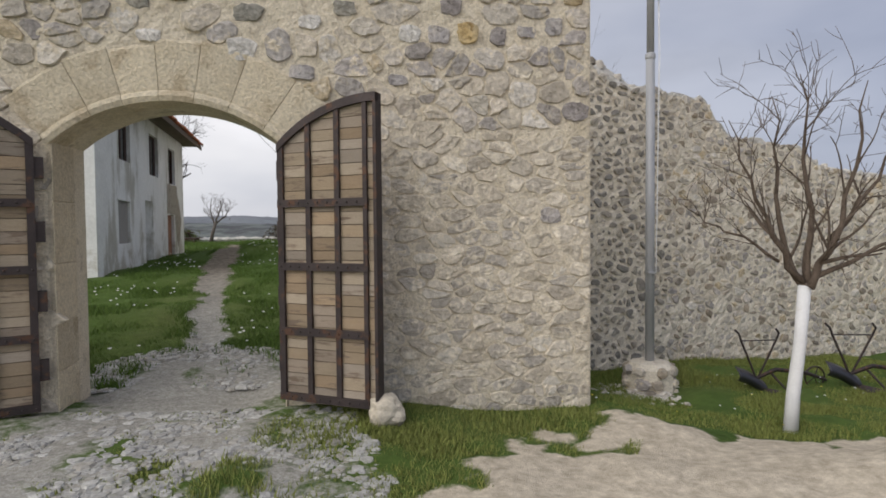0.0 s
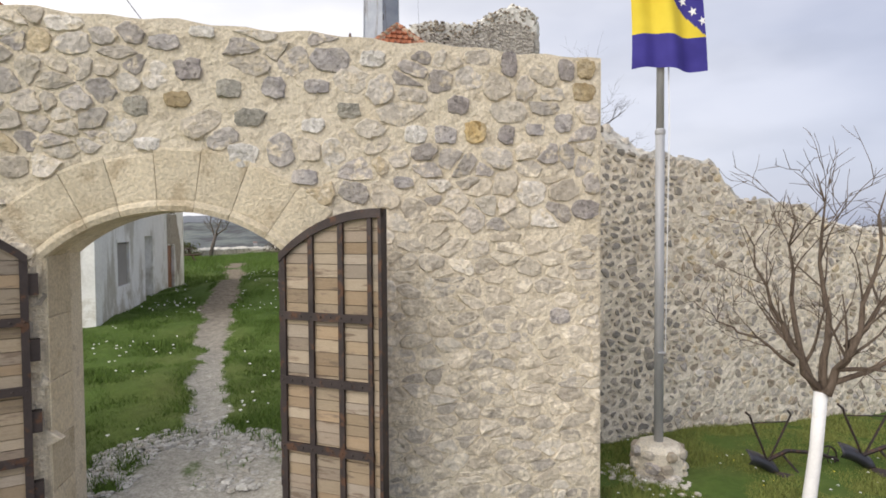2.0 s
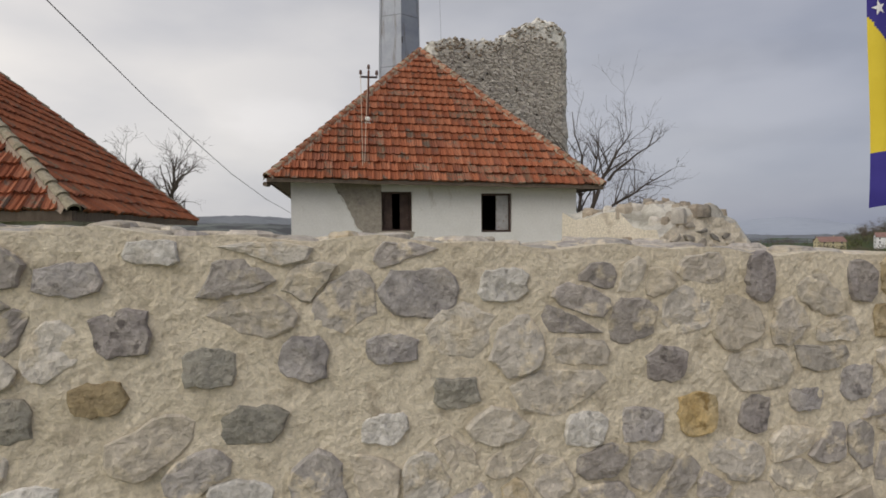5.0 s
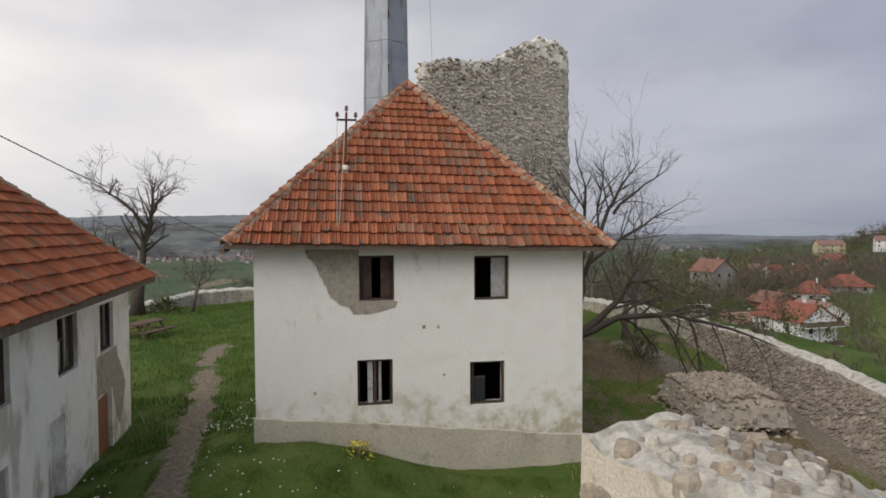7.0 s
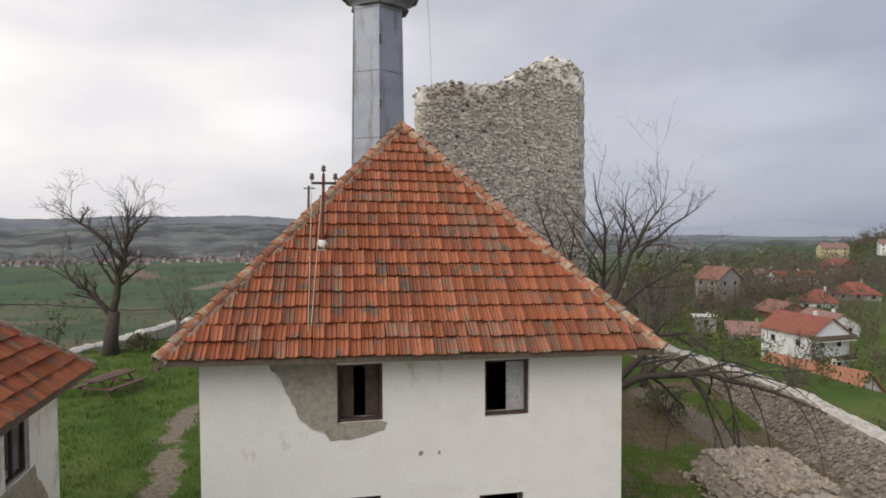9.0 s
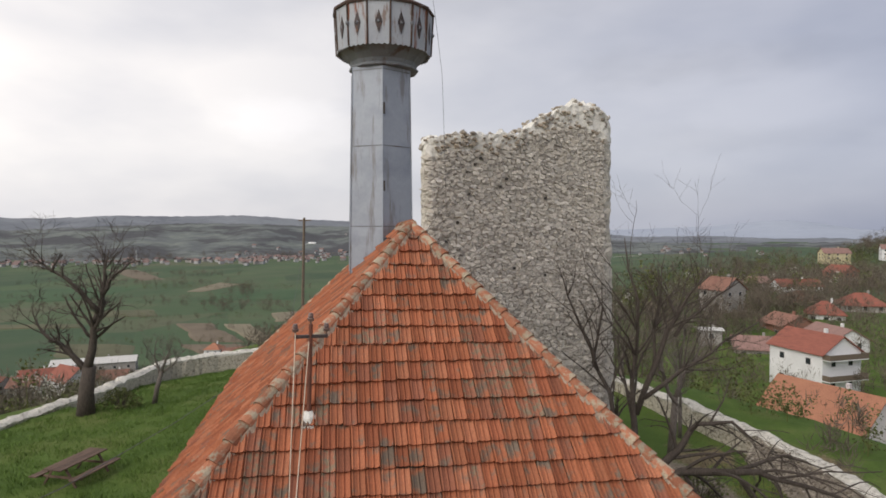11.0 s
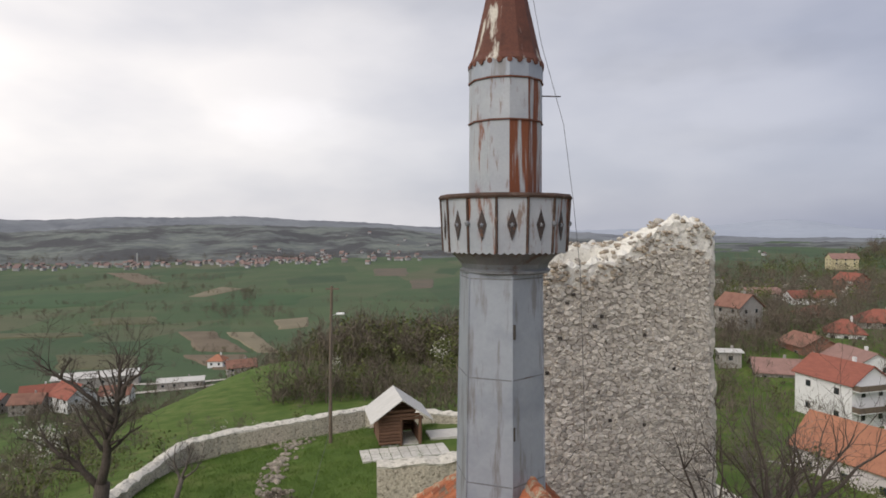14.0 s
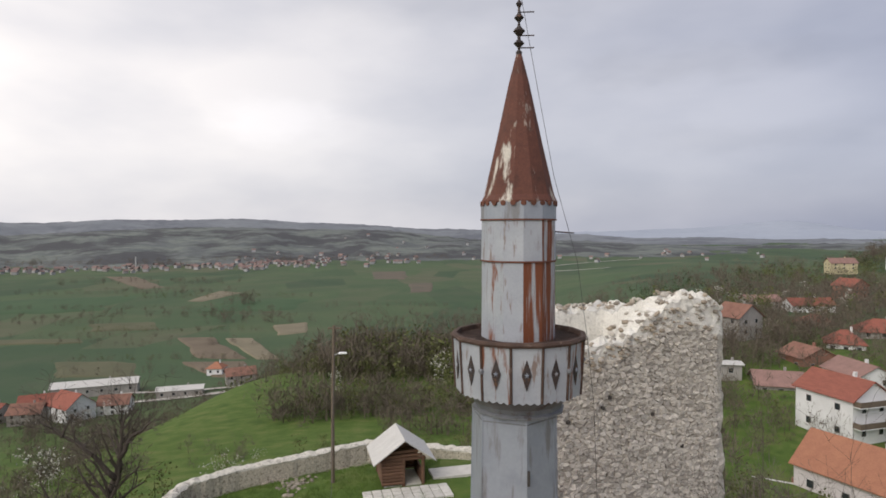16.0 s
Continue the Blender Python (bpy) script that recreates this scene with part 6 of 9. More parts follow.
def roof_mast():
    """The old electric mast on the roof: iron post, cross arm, three insulators, mortar foot."""
    base = HOUSE @ Vector((2.02, 1.42, 7.68))
    e = thing("electric_mast", Matrix.Translation(base) @ Matrix.Rotation(radians(10.5), 4, "Z"), "rusty iron electric mast with cross arm on the roof", "mast")
    part("post", tube([(0, 0, -0.1), (0.03, 0, 0.85), (0.05, 0, 1.45)], [0.035, 0.032, 0.03], 8), M_RUST, e)
    part("cross_arm", box_bm(-0.20, 0.30, -0.025, 0.025, 1.24, 1.29, 0.005), M_IRON, e)
    for x, z in ((-0.18, 1.29), (0.28, 1.29), (0.05, 1.45)):
        part("insulator", move(lathe([(0.012, 0), (0.012, 0.05), (0.045, 0.05), (0.05, 0.09), (0.03, 0.11), (0.045, 0.12), (0.03, 0.17)], 10), Matrix.Translation((x, 0, z))), M_PORCELAIN, e)
    part("mortar_foot", move(lathe([(0.20, -0.10), (0.15, 0.05), (0.06, 0.13)], 9), Matrix.Translation((0, 0, 0))), M_CAP, e)
    def hang(x, z, x1, y1, z1):
        pts = [(x + (x1 - x) * t, y1 * t, z + (z1 - z) * t) for t in np.linspace(0, 1, 9)]
        part("lead_wire", tube(pts, [0.008] * 9, 5), M_ROPE, e)
    hang(-0.18, 1.33, -0.24, -1.95, -1.95)
    hang(0.02, 1.2, -0.22, -1.9, -1.90)


roof_mast()

# ---- the neighbouring house ----
NEIGHBOUR = pose(-6.78, 10.76, 0, 0, 0, 13.6)


def neighbour():
    rng = random.Random(41)
    e = thing("old_house", NEIGHBOUR, "damp-stained white two-storey house with hipped tile roof", "house")
    W, D, Z = 8.4, 9.87, 4.86
    wins = [(1.75, 2.75, 3.45, 4.62), (4.75, 5.85, 3.35, 4.5), (7.35, 8.4, 3.3, 4.45), (4.15, 5.05, 0.6, 2.62), (7.05, 8.15, 0.85, 2.3), (1.6, 2.6, 1.5, 2.5)]
    turn = Matrix.Rotation(radians(90), 4, "Z")
    bm = opening_wall(0, D, -0.3, Z + 0.1, wins, 0.42)
    bmesh.ops.transform(bm, matrix=turn, verts=bm.verts)
    part("wall", bm, M_PLASTER2, e)
    part("wall", box_bm(-W, -0.42, 0, 0.42, -0.3, Z + 0.1), M_PLASTER2, e)
    part("wall", box_bm(-W, -0.42, D - 0.42, D, -0.3, Z + 0.1), M_PLASTER2, e)
    part("wall", box_bm(-W, -W + 0.42, 0.42, D - 0.42, -0.3, Z + 0.1), M_PLASTER2, e)
    part("upper_floor", box_bm(-W + 0.42, -0.42, 0.42, D - 0.42, 2.85, 3.02), M_OLDWOOD, e)
    part("inner_wall", box_bm(-3.2, -3.05, 0.42, D - 0.42, 0.4, Z), M_DARKROOM, e)
    for k, st in ((0, "both"), (1, "both"), (2, "mullion")):
        w = casement(e, *wins[k], rng, st)
        w.matrix_basis = turn
    def onside(name, x0, x1, y0, y1, z0, z1, mat, label="", bevel=0.004):
        bm = box_bm(x0, x1, y0, y1, z0, z1, bevel)
        bmesh.ops.transform(bm, matrix=turn, verts=bm.verts)
        return part(name, bm, mat, e, label)
    onside("blocked_window", 1.6, 2.6, 0.05, 0.2, 1.5, 2.5, M_HOUSEG, "window blocked with grey board")
    onside("niche_back", 4.15, 5.05, 0.22, 0.3, 0.6, 2.62, M_PLASTER2)
    onside("door", 7.05, 8.15, 0.10, 0.16, 0.85, 2.3, M_BROWN, "rust-brown sheet metal door")
    onside("window_surround", 1.52, 2.68, -0.012, 0.05, 2.5, 2.58, M_PLASTER2)
    # fallen plaster between the corner window and the brown door
    edge = [(7.1, 3.28), (7.0, 3.0), (7.05, 2.6), (7.0, 2.32), (8.17, 2.32), (8.3, 2.0), (8.5, 1.5), (8.75, 1.2), (9.1, 1.6), (9.35, 2.2), (9.0, 2.7), (8.72, 3.0), (8.6, 3.28)]
    fine = []
    for (a, za), (b, zb) in zip(edge, edge[1:] + edge[:1]):
        for k in range(4):
            t = k / 4
            fine.append((a + (b - a) * t + 0.04 * fbm(a * 7 + t * 5, za * 7), za + (zb - za) * t + 0.04 * fbm(a * 7, za * 7 + t * 5)))
    bm = bmesh.new()
    bm.faces.new([bm.verts.new((u, -0.006, z)) for u, z in fine])
    bmesh.ops.triangulate(bm, faces=bm.faces)
    for f in bm.faces:
        f.normal_update()
        if f.normal.y > 0:
            f.normal_flip()
    bmesh.ops.transform(bm, matrix=turn, verts=bm.verts)
    part("bare_patch", bm, M_BARE, e, "strip of bare masonry where plaster fell")
    o = 0.55
    a, b, c, d = (-W - o, -o, Z), (o, -o, Z), (o, D + o, Z), (-W - o, D + o, Z)
    run = (W + 2 * o) / 2
    p, q = (-W / 2, run - o, Z + run * 0.91), (-W / 2, D + o - run, Z + run * 0.91)
    part("roof_deck", ([a, b, c, d, p, q], [(0, 1, 4), (1, 2, 5, 4), (2, 3, 5), (3, 0, 4, 5), (3, 2, 1, 0)]), M_OLDWOOD, e)
    for s0, s1 in ((a, b), (b, c)):
        n = (Vector(s1) - Vector(s0)).normalized()
        out = n.cross(Vector((0, 0, 1)))
        s0v, s1v = Vector(s0), Vector(s1)
        vs = [s0v, s1v, s1v + out * 0.03, s0v + out * 0.03]
        vs = [v - Vector((0, 0, 0.12)) for v in vs] + [v + Vector((0, 0, 0.03)) for v in vs]
        part("fascia", ([tuple(v) for v in vs], [(3, 2, 1, 0), (4, 5, 6, 7), (0, 1, 5, 4), (1, 2, 6, 5), (2, 3, 7, 6), (3, 0, 4, 7)]), M_OLDWOOD, e)
    rest = roof_face(e, a, b, p, p, rng, TILE, TILE_OLD, lambda x, y: False, old=lambda x, y: 0.04)
    rest += roof_face(e, b, c, q, p, rng, TILE, TILE_OLD, lambda x, y: y < 2.6, old=lambda x, y: 0.04)
    rest += roof_face(e, d, a, p, q, rng, TILE, TILE_OLD, lambda x, y: False)
    rest += roof_face(e, c, d, q, q, rng, TILE, TILE_OLD, lambda x, y: False)
    tagged(part("roof_tiles", join_mesh("roof_tiles", TILE_J, M_TILE_J, rest), None, e), kind="stuff")
    for s0, s1 in ((b, p), (c, q), (p, q), (a, p), (d, q)):
        hip_line(e, s0, s1, rng, r=0.105, mat=M_MOSSYHIP)


neighbour()


# ---- minaret ----
M_RAIL = surface("rail_wood", [(0.05, 0.032, 0.025), (0.09, 0.055, 0.042)], 4, 40, 0.8, 0.4, spots=(0.14, 0.10, 0.08), spot_scale=7, dist=0.006)


def minaret():
    e = thing("minaret", pose(-2.43, 25.15, 0, 0, 0.3, 0), "sheet-zinc minaret with a rusty conical cap and balcony", "minaret")
    n, t = 6, -1 / 3
    prev = [(0.90, 5.5), (0.855, 10.4), (0.845, 10.6), (0.815, 12.5), (0.785, 14.39)]
    aside = Matrix.Translation((-0.085, 0, 0))
    part("shaft", move(lathe(prev, n, t), aside), M_ZINC, e)
    for z, r in ((10.62, 0.854), (12.52, 0.824), (14.30, 0.795)):
        part("seam_band", move(lathe([(r - 0.03, z - 0.015), (r - 0.004, z - 0.012), (r - 0.004, z + 0.012), (r - 0.03, z + 0.015)], n, t), aside), M_ZINCDARK, e)
    for k in range(n):
        a = 2 * math.pi * (k + t) / n
        pts = [(r * math.cos(a), r * math.sin(a), z) for r, z in ((0.902, 5.5), (0.857, 10.4), (0.787, 14.38))]
        part("corner_fold", move(tube(pts, [0.014] * 3, 5), aside), M_ZINC, e)
    # narrow slits
    for z, h in ((11.45, 0.24), (13.25, 0.26), (9.6, 0.22)):
        m = aside @ Matrix.Rotation(radians(12), 4, "Z")
        b = box_bm(-0.022, 0.022, -0.835, -0.70, z, z + h)
        bmesh.ops.transform(b, matrix=m, verts=b.verts)
        part("slit", b, M_DARKROOM, e)
    part("neck_ring", lathe([(0.78, 14.38), (0.845, 14.40), (0.85, 14.44), (0.80, 14.47)], 12), M_ZINCDARK, e, "dull grey ring")
    part("corbel", lathe([(0.79, 14.46), (0.83, 14.56), (0.94, 14.68), (1.06, 14.77), (1.12, 14.82)], 14, 0), M_ZINCDARK, e, "weathered dark sheet corbel")
    # balcony parapet of twelve panels
    N, r0, r1, zb, zt = 14, 1.15, 1.20, 14.80, 15.72
    floor_ = part("balcony_floor", lathe([(0.70, 14.80), (1.14, 14.81), (1.14, 14.88), (0.70, 14.88)], N, 0), M_ZINC, e)
    for k in range(N):
        a0, a1 = 2 * math.pi * k / N, 2 * math.pi * (k + 1) / N
        def at(a, r, z):
            return (r * math.cos(a), r * math.sin(a), z)
        mid = (a0 + a1) / 2
        # scalloped lower edge
        low = []
        for j in range(9):
            f = j / 8
            p = Vector(at(a0, r0, 0)).lerp(Vector(at(a1, r0, 0)), f)
            low.append((p.x, p.y, zb - (0.05 if j % 2 else 0.015)))
        outer = low + [at(a1, r1, zt), at(a0, r1, zt)]
        inner = [(x * 0.975, y * 0.975, z) for x, y, z in outer]
        m = len(outer)
        vs = outer + inner
        fs = [tuple(range(m)), tuple(range(2 * m - 1, m - 1, -1))] + [(i, i + m, (i + 1) % m + m, (i + 1) % m) for i in range(m)]
        rusty = k in (9, 12)
        panel = part("balcony_panel", (vs, fs), M_ZINCOLD if rusty else M_ZINCPALE, e)
        # diamond with a star boss
        c = Vector(at(mid, r0 * math.cos(math.pi / N) + 0.028, (zb + zt) / 2))
        tang = Vector((-math.sin(mid), math.cos(mid), 0))
        rad = Vector((math.cos(mid), math.sin(mid), 0))
        dia = [c + tang * 0.085, c + Vector((0, 0, 0.27)), c - tang * 0.085, c - Vector((0, 0, 0.27))]
        vs = [tuple(p) for p in dia] + [tuple(p + rad * 0.012) for p in dia]
        dm = part("diamond", (vs, [(4, 5, 6, 7), (0, 1, 5, 4), (1, 2, 6, 5), (2, 3, 7, 6), (3, 0, 4, 7)]), M_IRON, panel)
        star = []
        for j in range(10):
            rr = 0.05 if j % 2 == 0 else 0.02
            b = math.pi / 2 + j * math.pi / 5
            star.append(tuple(c + rad * 0.02 + tang * (rr * math.cos(b)) + Vector((0, 0, rr * math.sin(b)))))
        star.append(tuple(c + rad * 0.045))
        part("boss", (star, [(j, (j + 1) % 10, 10) for j in range(10)]), M_ZINC, panel)
        p0, p1 = at(a0, r0 + 0.006, zb - 0.02), at(a0, r1 + 0.008, zt)
        part("post_strip", tube([p0, p1], [0.024, 0.024], 6), M_RAIL, e)
        if k % 3 == 0:
            b = Vector(at(a0, r0 + 0.05, (zb + zt) / 2 + 0.02))
            part("bulb", move(lathe([(0.01, -0.05), (0.04, -0.02), (0.045, 0.02), (0.02, 0.05)], 8), Matrix.Translation(b)), M_ZINCDARK, e)
    part("handrail", lathe([(1.14, zt), (1.235, zt), (1.25, zt + 0.04), (1.22, zt + 0.085), (1.15, zt + 0.085), (1.14, zt)], N, 0), M_RAIL, e, "weathered dark balcony rail")
    # upper drum
    for k in range(12):
        a0, a1 = 2 * math.pi * k / 12, 2 * math.pi * (k + 1) / 12
        def face(name, r0_, z0, r1_, z1, mat, label=""):
            q = [(r * math.cos(a), r * math.sin(a), z) for a, r, z in ((a0, r0_, z0), (a1, r0_, z0), (a1, r1_, z1), (a0, r1_, z1))]
            part(name, (q + [(x * 0.97, y * 0.97, z) for x, y, z in q], [(0, 1, 2, 3), (7, 6, 5, 4), (0, 4, 5, 1), (1, 5, 6, 2), (2, 6, 7, 3), (3, 7, 4, 0)]), mat, e, label)
        face("drum_sheet", 0.685, 14.88, 0.672, 17.12, M_ZINCHEAVY if k in (9, 10) else M_ZINCOLD if k in (7, 11, 3) else M_ZINCPALE, "zinc sheet covered with long rust runs" if k in (9, 10) else "")
        face("upper_sheet", 0.685, 17.13, 0.672, 17.86, M_ZINCHEAVY if k == 10 else M_ZINCPALE)
        face("frieze_sheet", 0.69, 17.86, 0.69, 18.18, M_ZINC)
    for k in range(16):
        a = 2 * math.pi * (k + 0.3) / 16
        p = Vector((0.625 * math.cos(a), 0.625 * math.sin(a), 18.02))
        part("rosette", move(lathe([(0.07, 0), (0.065, 0.012), (0.035, 0.008), (0.02, 0.02)], 8), Matrix.Translation(p) @ Matrix.Rotation(a, 4, "Z") @ Matrix.Rotation(radians(90), 4, "Y")), M_ZINC, e)
    for z in (17.12, 17.86):
        part("drum_band", lathe([(0.65, z - 0.02), (0.70, z - 0.012), (0.70, z + 0.012), (0.65, z + 0.02)], 12, 0), M_RUST, e)
    cone = [(0.69, 18.16), (0.695, 18.20), (0.645, 18.30), (0.425, 19.25), (0.185, 20.35), (0.052, 20.86)]
    part("cap", lathe(cone, 12, 0.5), M_CAPRUST, e, "rusty conical sheet cap")
    for k in range(24):
        a = 2 * math.pi * k / 24
        p = Vector((0.687 * math.cos(a), 0.687 * math.sin(a), 18.15))
        part("scallop", move(lathe([(0.05, -0.012), (0.05, 0.012)], 7), Matrix.Translation(p) @ Matrix.Rotation(a, 4, "Z") @ Matrix.Rotation(radians(90), 4, "Y")), M_RUST, e)
    fin = part("finial", lathe([(0.05, 20.85), (0.06, 20.90), (0.02, 20.95), (0.03, 20.99), (0.10, 21.06), (0.03, 21.13), (0.03, 21.19), (0.11, 21.28), (0.03, 21.37), (0.02, 21.44), (0.09, 21.52), (0.03, 21.60), (0.02, 21.70), (0.06, 21.77), (0.015, 21.84), (0.01, 22.1)], 12), M_IRON, e)
    ring = [(0.13 * math.cos(a), 0, 22.2 + 0.13 * math.sin(a)) for a in np.linspace(-1.1, 4.2, 14)]
    part("crescent", tube(ring, [0.012 + 0.02 * math.sin(math.pi * i / 13) for i in range(14)], 6), M_IRON, fin)
    for z in (20.98, 21.2, 21.62):
        part("lamp_arm", tube([(0.0, 0, z), (0.27, -0.05, z - 0.01)], [0.012, 0.012], 5), M_IRON, fin)
    part("rod_bracket", tube([(0.60, 0.0, 17.65), (1.0, -0.1, 17.62)], [0.014, 0.012], 5), M_IRON, e)
    pts = [(0.03, 0, 21.95), (0.34, -0.05, 20.2), (0.64, -0.08, 18.6), (0.92, -0.1, 17.6), (1.06, -0.1, 17.1), (1.27, 0.0, 15.7), (1.43, 0.1, 14.4), (1.5, 0.1, 12.6), (1.54, 0.1, 11.2), (0.9, 0.1, 10.3)]
    part("earth_wire", tube(pts, [0.005] * len(pts), 5), M_WIRE, e)


minaret()


# ---- outer walls ----
def ring_wall(name, label, line, thick, top, seed, inner_side=1, step=0.3):
    """A low fortress wall along a line, with a rounded white lime cap and an uneven rubble face."""
    pts = [Vector((*p, 0)) for p in line]
    path = []
    for a, b in zip(pts[:-1], pts[1:]):
        k = max(1, int((b - a).length / step))
        path.extend(a.lerp(b, i / k) for i in range(k))
    path.append(pts[-1])
    vs, fs, idx = [], [], []
    prof = 9
    for i, p in enumerate(path):
        d = (path[min(i + 1, len(path) - 1)] - path[max(i - 1, 0)]).normalized()
        nrm = Vector((-d.y, d.x, 0))
        t = top(i / (len(path) - 1)) + 0.10 * fbm(p.x * 0.9, p.y * 0.9, seed) + 0.07 * fbm(p.x * 3, p.y * 3, seed)
        h = thick / 2
        for k, (off, z) in enumerate(((-h - 0.05, -3.2), (-h, t - 0.25), (-h - 0.03, t - 0.14), (-h * 0.6, t - 0.02), (0, t + 0.04), (h * 0.6, t - 0.02), (h + 0.03, t - 0.14), (h, t - 0.25), (h + 0.05, -3.2))):
            w = 0.06 * fbm(p.x * 1.5, p.y * 1.5, k * 1.7 + seed) + 0.05 * fbm(p.x * 5, p.y * 5, k * 2.3 + seed)
            vs.append(p + nrm * (off + w) + Vector((0, 0, z + (w if 1 < k < 7 else 0))))
    for i in range(len(path) - 1):
        for k in range(prof - 1):
            a = i * prof + k
            fs.append((a, a + 1, a + prof + 1, a + prof))
            idx.append(1 if 1 <= k <= 6 else 0)
    fs.append(tuple(range(prof - 1, -1, -1)))
    fs.append(tuple(range((len(path) - 1) * prof, len(path) * prof)))
    idx += [0, 0]
    wall = tagged(part(name, (vs, fs), [M_RINGWALL, M_COPING], idx=idx, smooth=False), label, "wall", kind="structure")
    return wall, path


FAR_LINE = [(-24, 22), (-23.6, 32), (-22.8, 39.5), (-21.3, 46.5), (-20.9, 53.8), (-18.2, 56.2), (-14.9, 58.2), (-9.8, 61.4), (-3.1, 60.0), (3.0, 57.5), (8.0, 52.5), (10.7, 48.8), (12.9, 43.2), (14.2, 38.5), (14.9, 33.5), (14.7, 28.5), (14.3, 25.0), (13.6, 20.5), (12.6, 14.5), (11.6, 10.6)]
wall_outer, OUTER = ring_wall("wall_outer", "low outer fortress wall with white lime coping", FAR_LINE, 0.75, lambda t: 1.12 - 0.24 * float(smooth01(0.55, 0.68, t)), 2.0)


def outer_face():
    """Stones on the inner face of the east stretch, which is passed nearest."""
    rng = random.Random(77)
    vs, fs = [], []
    a, b = Vector((14.9, 33.5, 0)), Vector((12.6, 14.5, 0))
    line = [(14.2, 38.5), (14.9, 33.5), (14.7, 28.5), (14.3, 25.0), (13.6, 20.5), (12.6, 14.5)]
    acc = [0]
    for p, q in zip(line[:-1], line[1:]):
        acc.append(acc[-1] + math.dist(p, q))
    def place(v):
        s = min(max(v[0], 0), acc[-1] - 1e-3)
        for i in range(len(acc) - 1):
            if s <= acc[i + 1]:
                break
        t = (s - acc[i]) / (acc[i + 1] - acc[i])
        p, q = Vector((*line[i], 0)), Vector((*line[i + 1], 0))
        d = (q - p).normalized()
        nrm = Vector((d.y, -d.x, 0))
        return p.lerp(q, t) + nrm * (0.39 - v[1] + 0.62 * max(0.0, 0.6 - v[2])) + Vector((0, 0, v[2]))
    cells = rubble_cells(0.1, acc[-1] - 0.1, -1.3, 0.68, 0.17, 1.2, rng=rng, jitter=1.1, drop=0.2)
    ss, hs = np.arange(0, acc[-1], 0.4), (-1.4, -0.9, -0.4, 0.1, 0.5, 0.75)
    bank = [place((s, -0.01 + 0.06 * fbm(s, h, 2.0), h)) for s in ss for h in hs]
    bf = [(i * 6 + k, i * 6 + k + 1, i * 6 + k + 7, i * 6 + k + 6) for i in range(len(ss) - 1) for k in range(5)]
    part("rubble_bank", (bank, bf), M_BARE, wall_outer)
    for c, poly in cells:
        g = stone_geo(c, poly, 0.012, rng.uniform(0.03, 0.13), rng)
        k = len(vs)
        vs.extend(place(v) for v in g[0])
        fs.extend(tuple(i + k for i in f) for f in g[1])
    tagged(part("rubble_facing", (vs, fs), M_EARTHSTONE_J, wall_outer), kind="stuff")


outer_face()
# ---- trees ----
def grow(rng, p, d, length, radius, depth, out, droop=0.0, wild=0.35, kids=(3, 5), taper=0.55, reach=0.62):
    """A wandering branch and its children; out collects (level, points, radii)."""
    n = 6 if depth > 1 else 4
    pts, rad = [p.copy()], [radius]
    q = p.copy()
    d = d.normalized()
    for i in range(1, n + 1):
        d = (d + Vector((rng.gauss(0, wild), rng.gauss(0, wild), rng.gauss(0, wild) - droop)) * (0.55 if depth > 1 else 0.8) * 0.45).normalized()
        q = q + d * (length / n)
        pts.append(q.copy())
        rad.append(radius * (1 - (1 - taper) * i / n))
    out.append((depth, pts, rad))
    if depth <= 0:
        return
    for _ in range(rng.randint(*kids)):
        t = rng.uniform(0.3, 1.0)
        i = min(n - 1, int(t * n))
        base = pts[i].lerp(pts[i + 1], t * n - i)
        along = (pts[i + 1] - pts[i]).normalized()
        side = along.orthogonal().normalized()
        side.rotate(Matrix.Rotation(rng.uniform(0, 2 * math.pi), 3, along))
        nd = (along * rng.uniform(0.5, 0.9) + side * rng.uniform(0.5, 0.9) + Vector((0, 0, 0.22 - droop))).normalized()
        grow(rng, base, nd, length * rng.uniform(reach - 0.15, reach + 0.1), max(0.004, rad[i] * rng.uniform(0.42, 0.6)), depth - 1, out, droop, wild, kids, taper, reach)


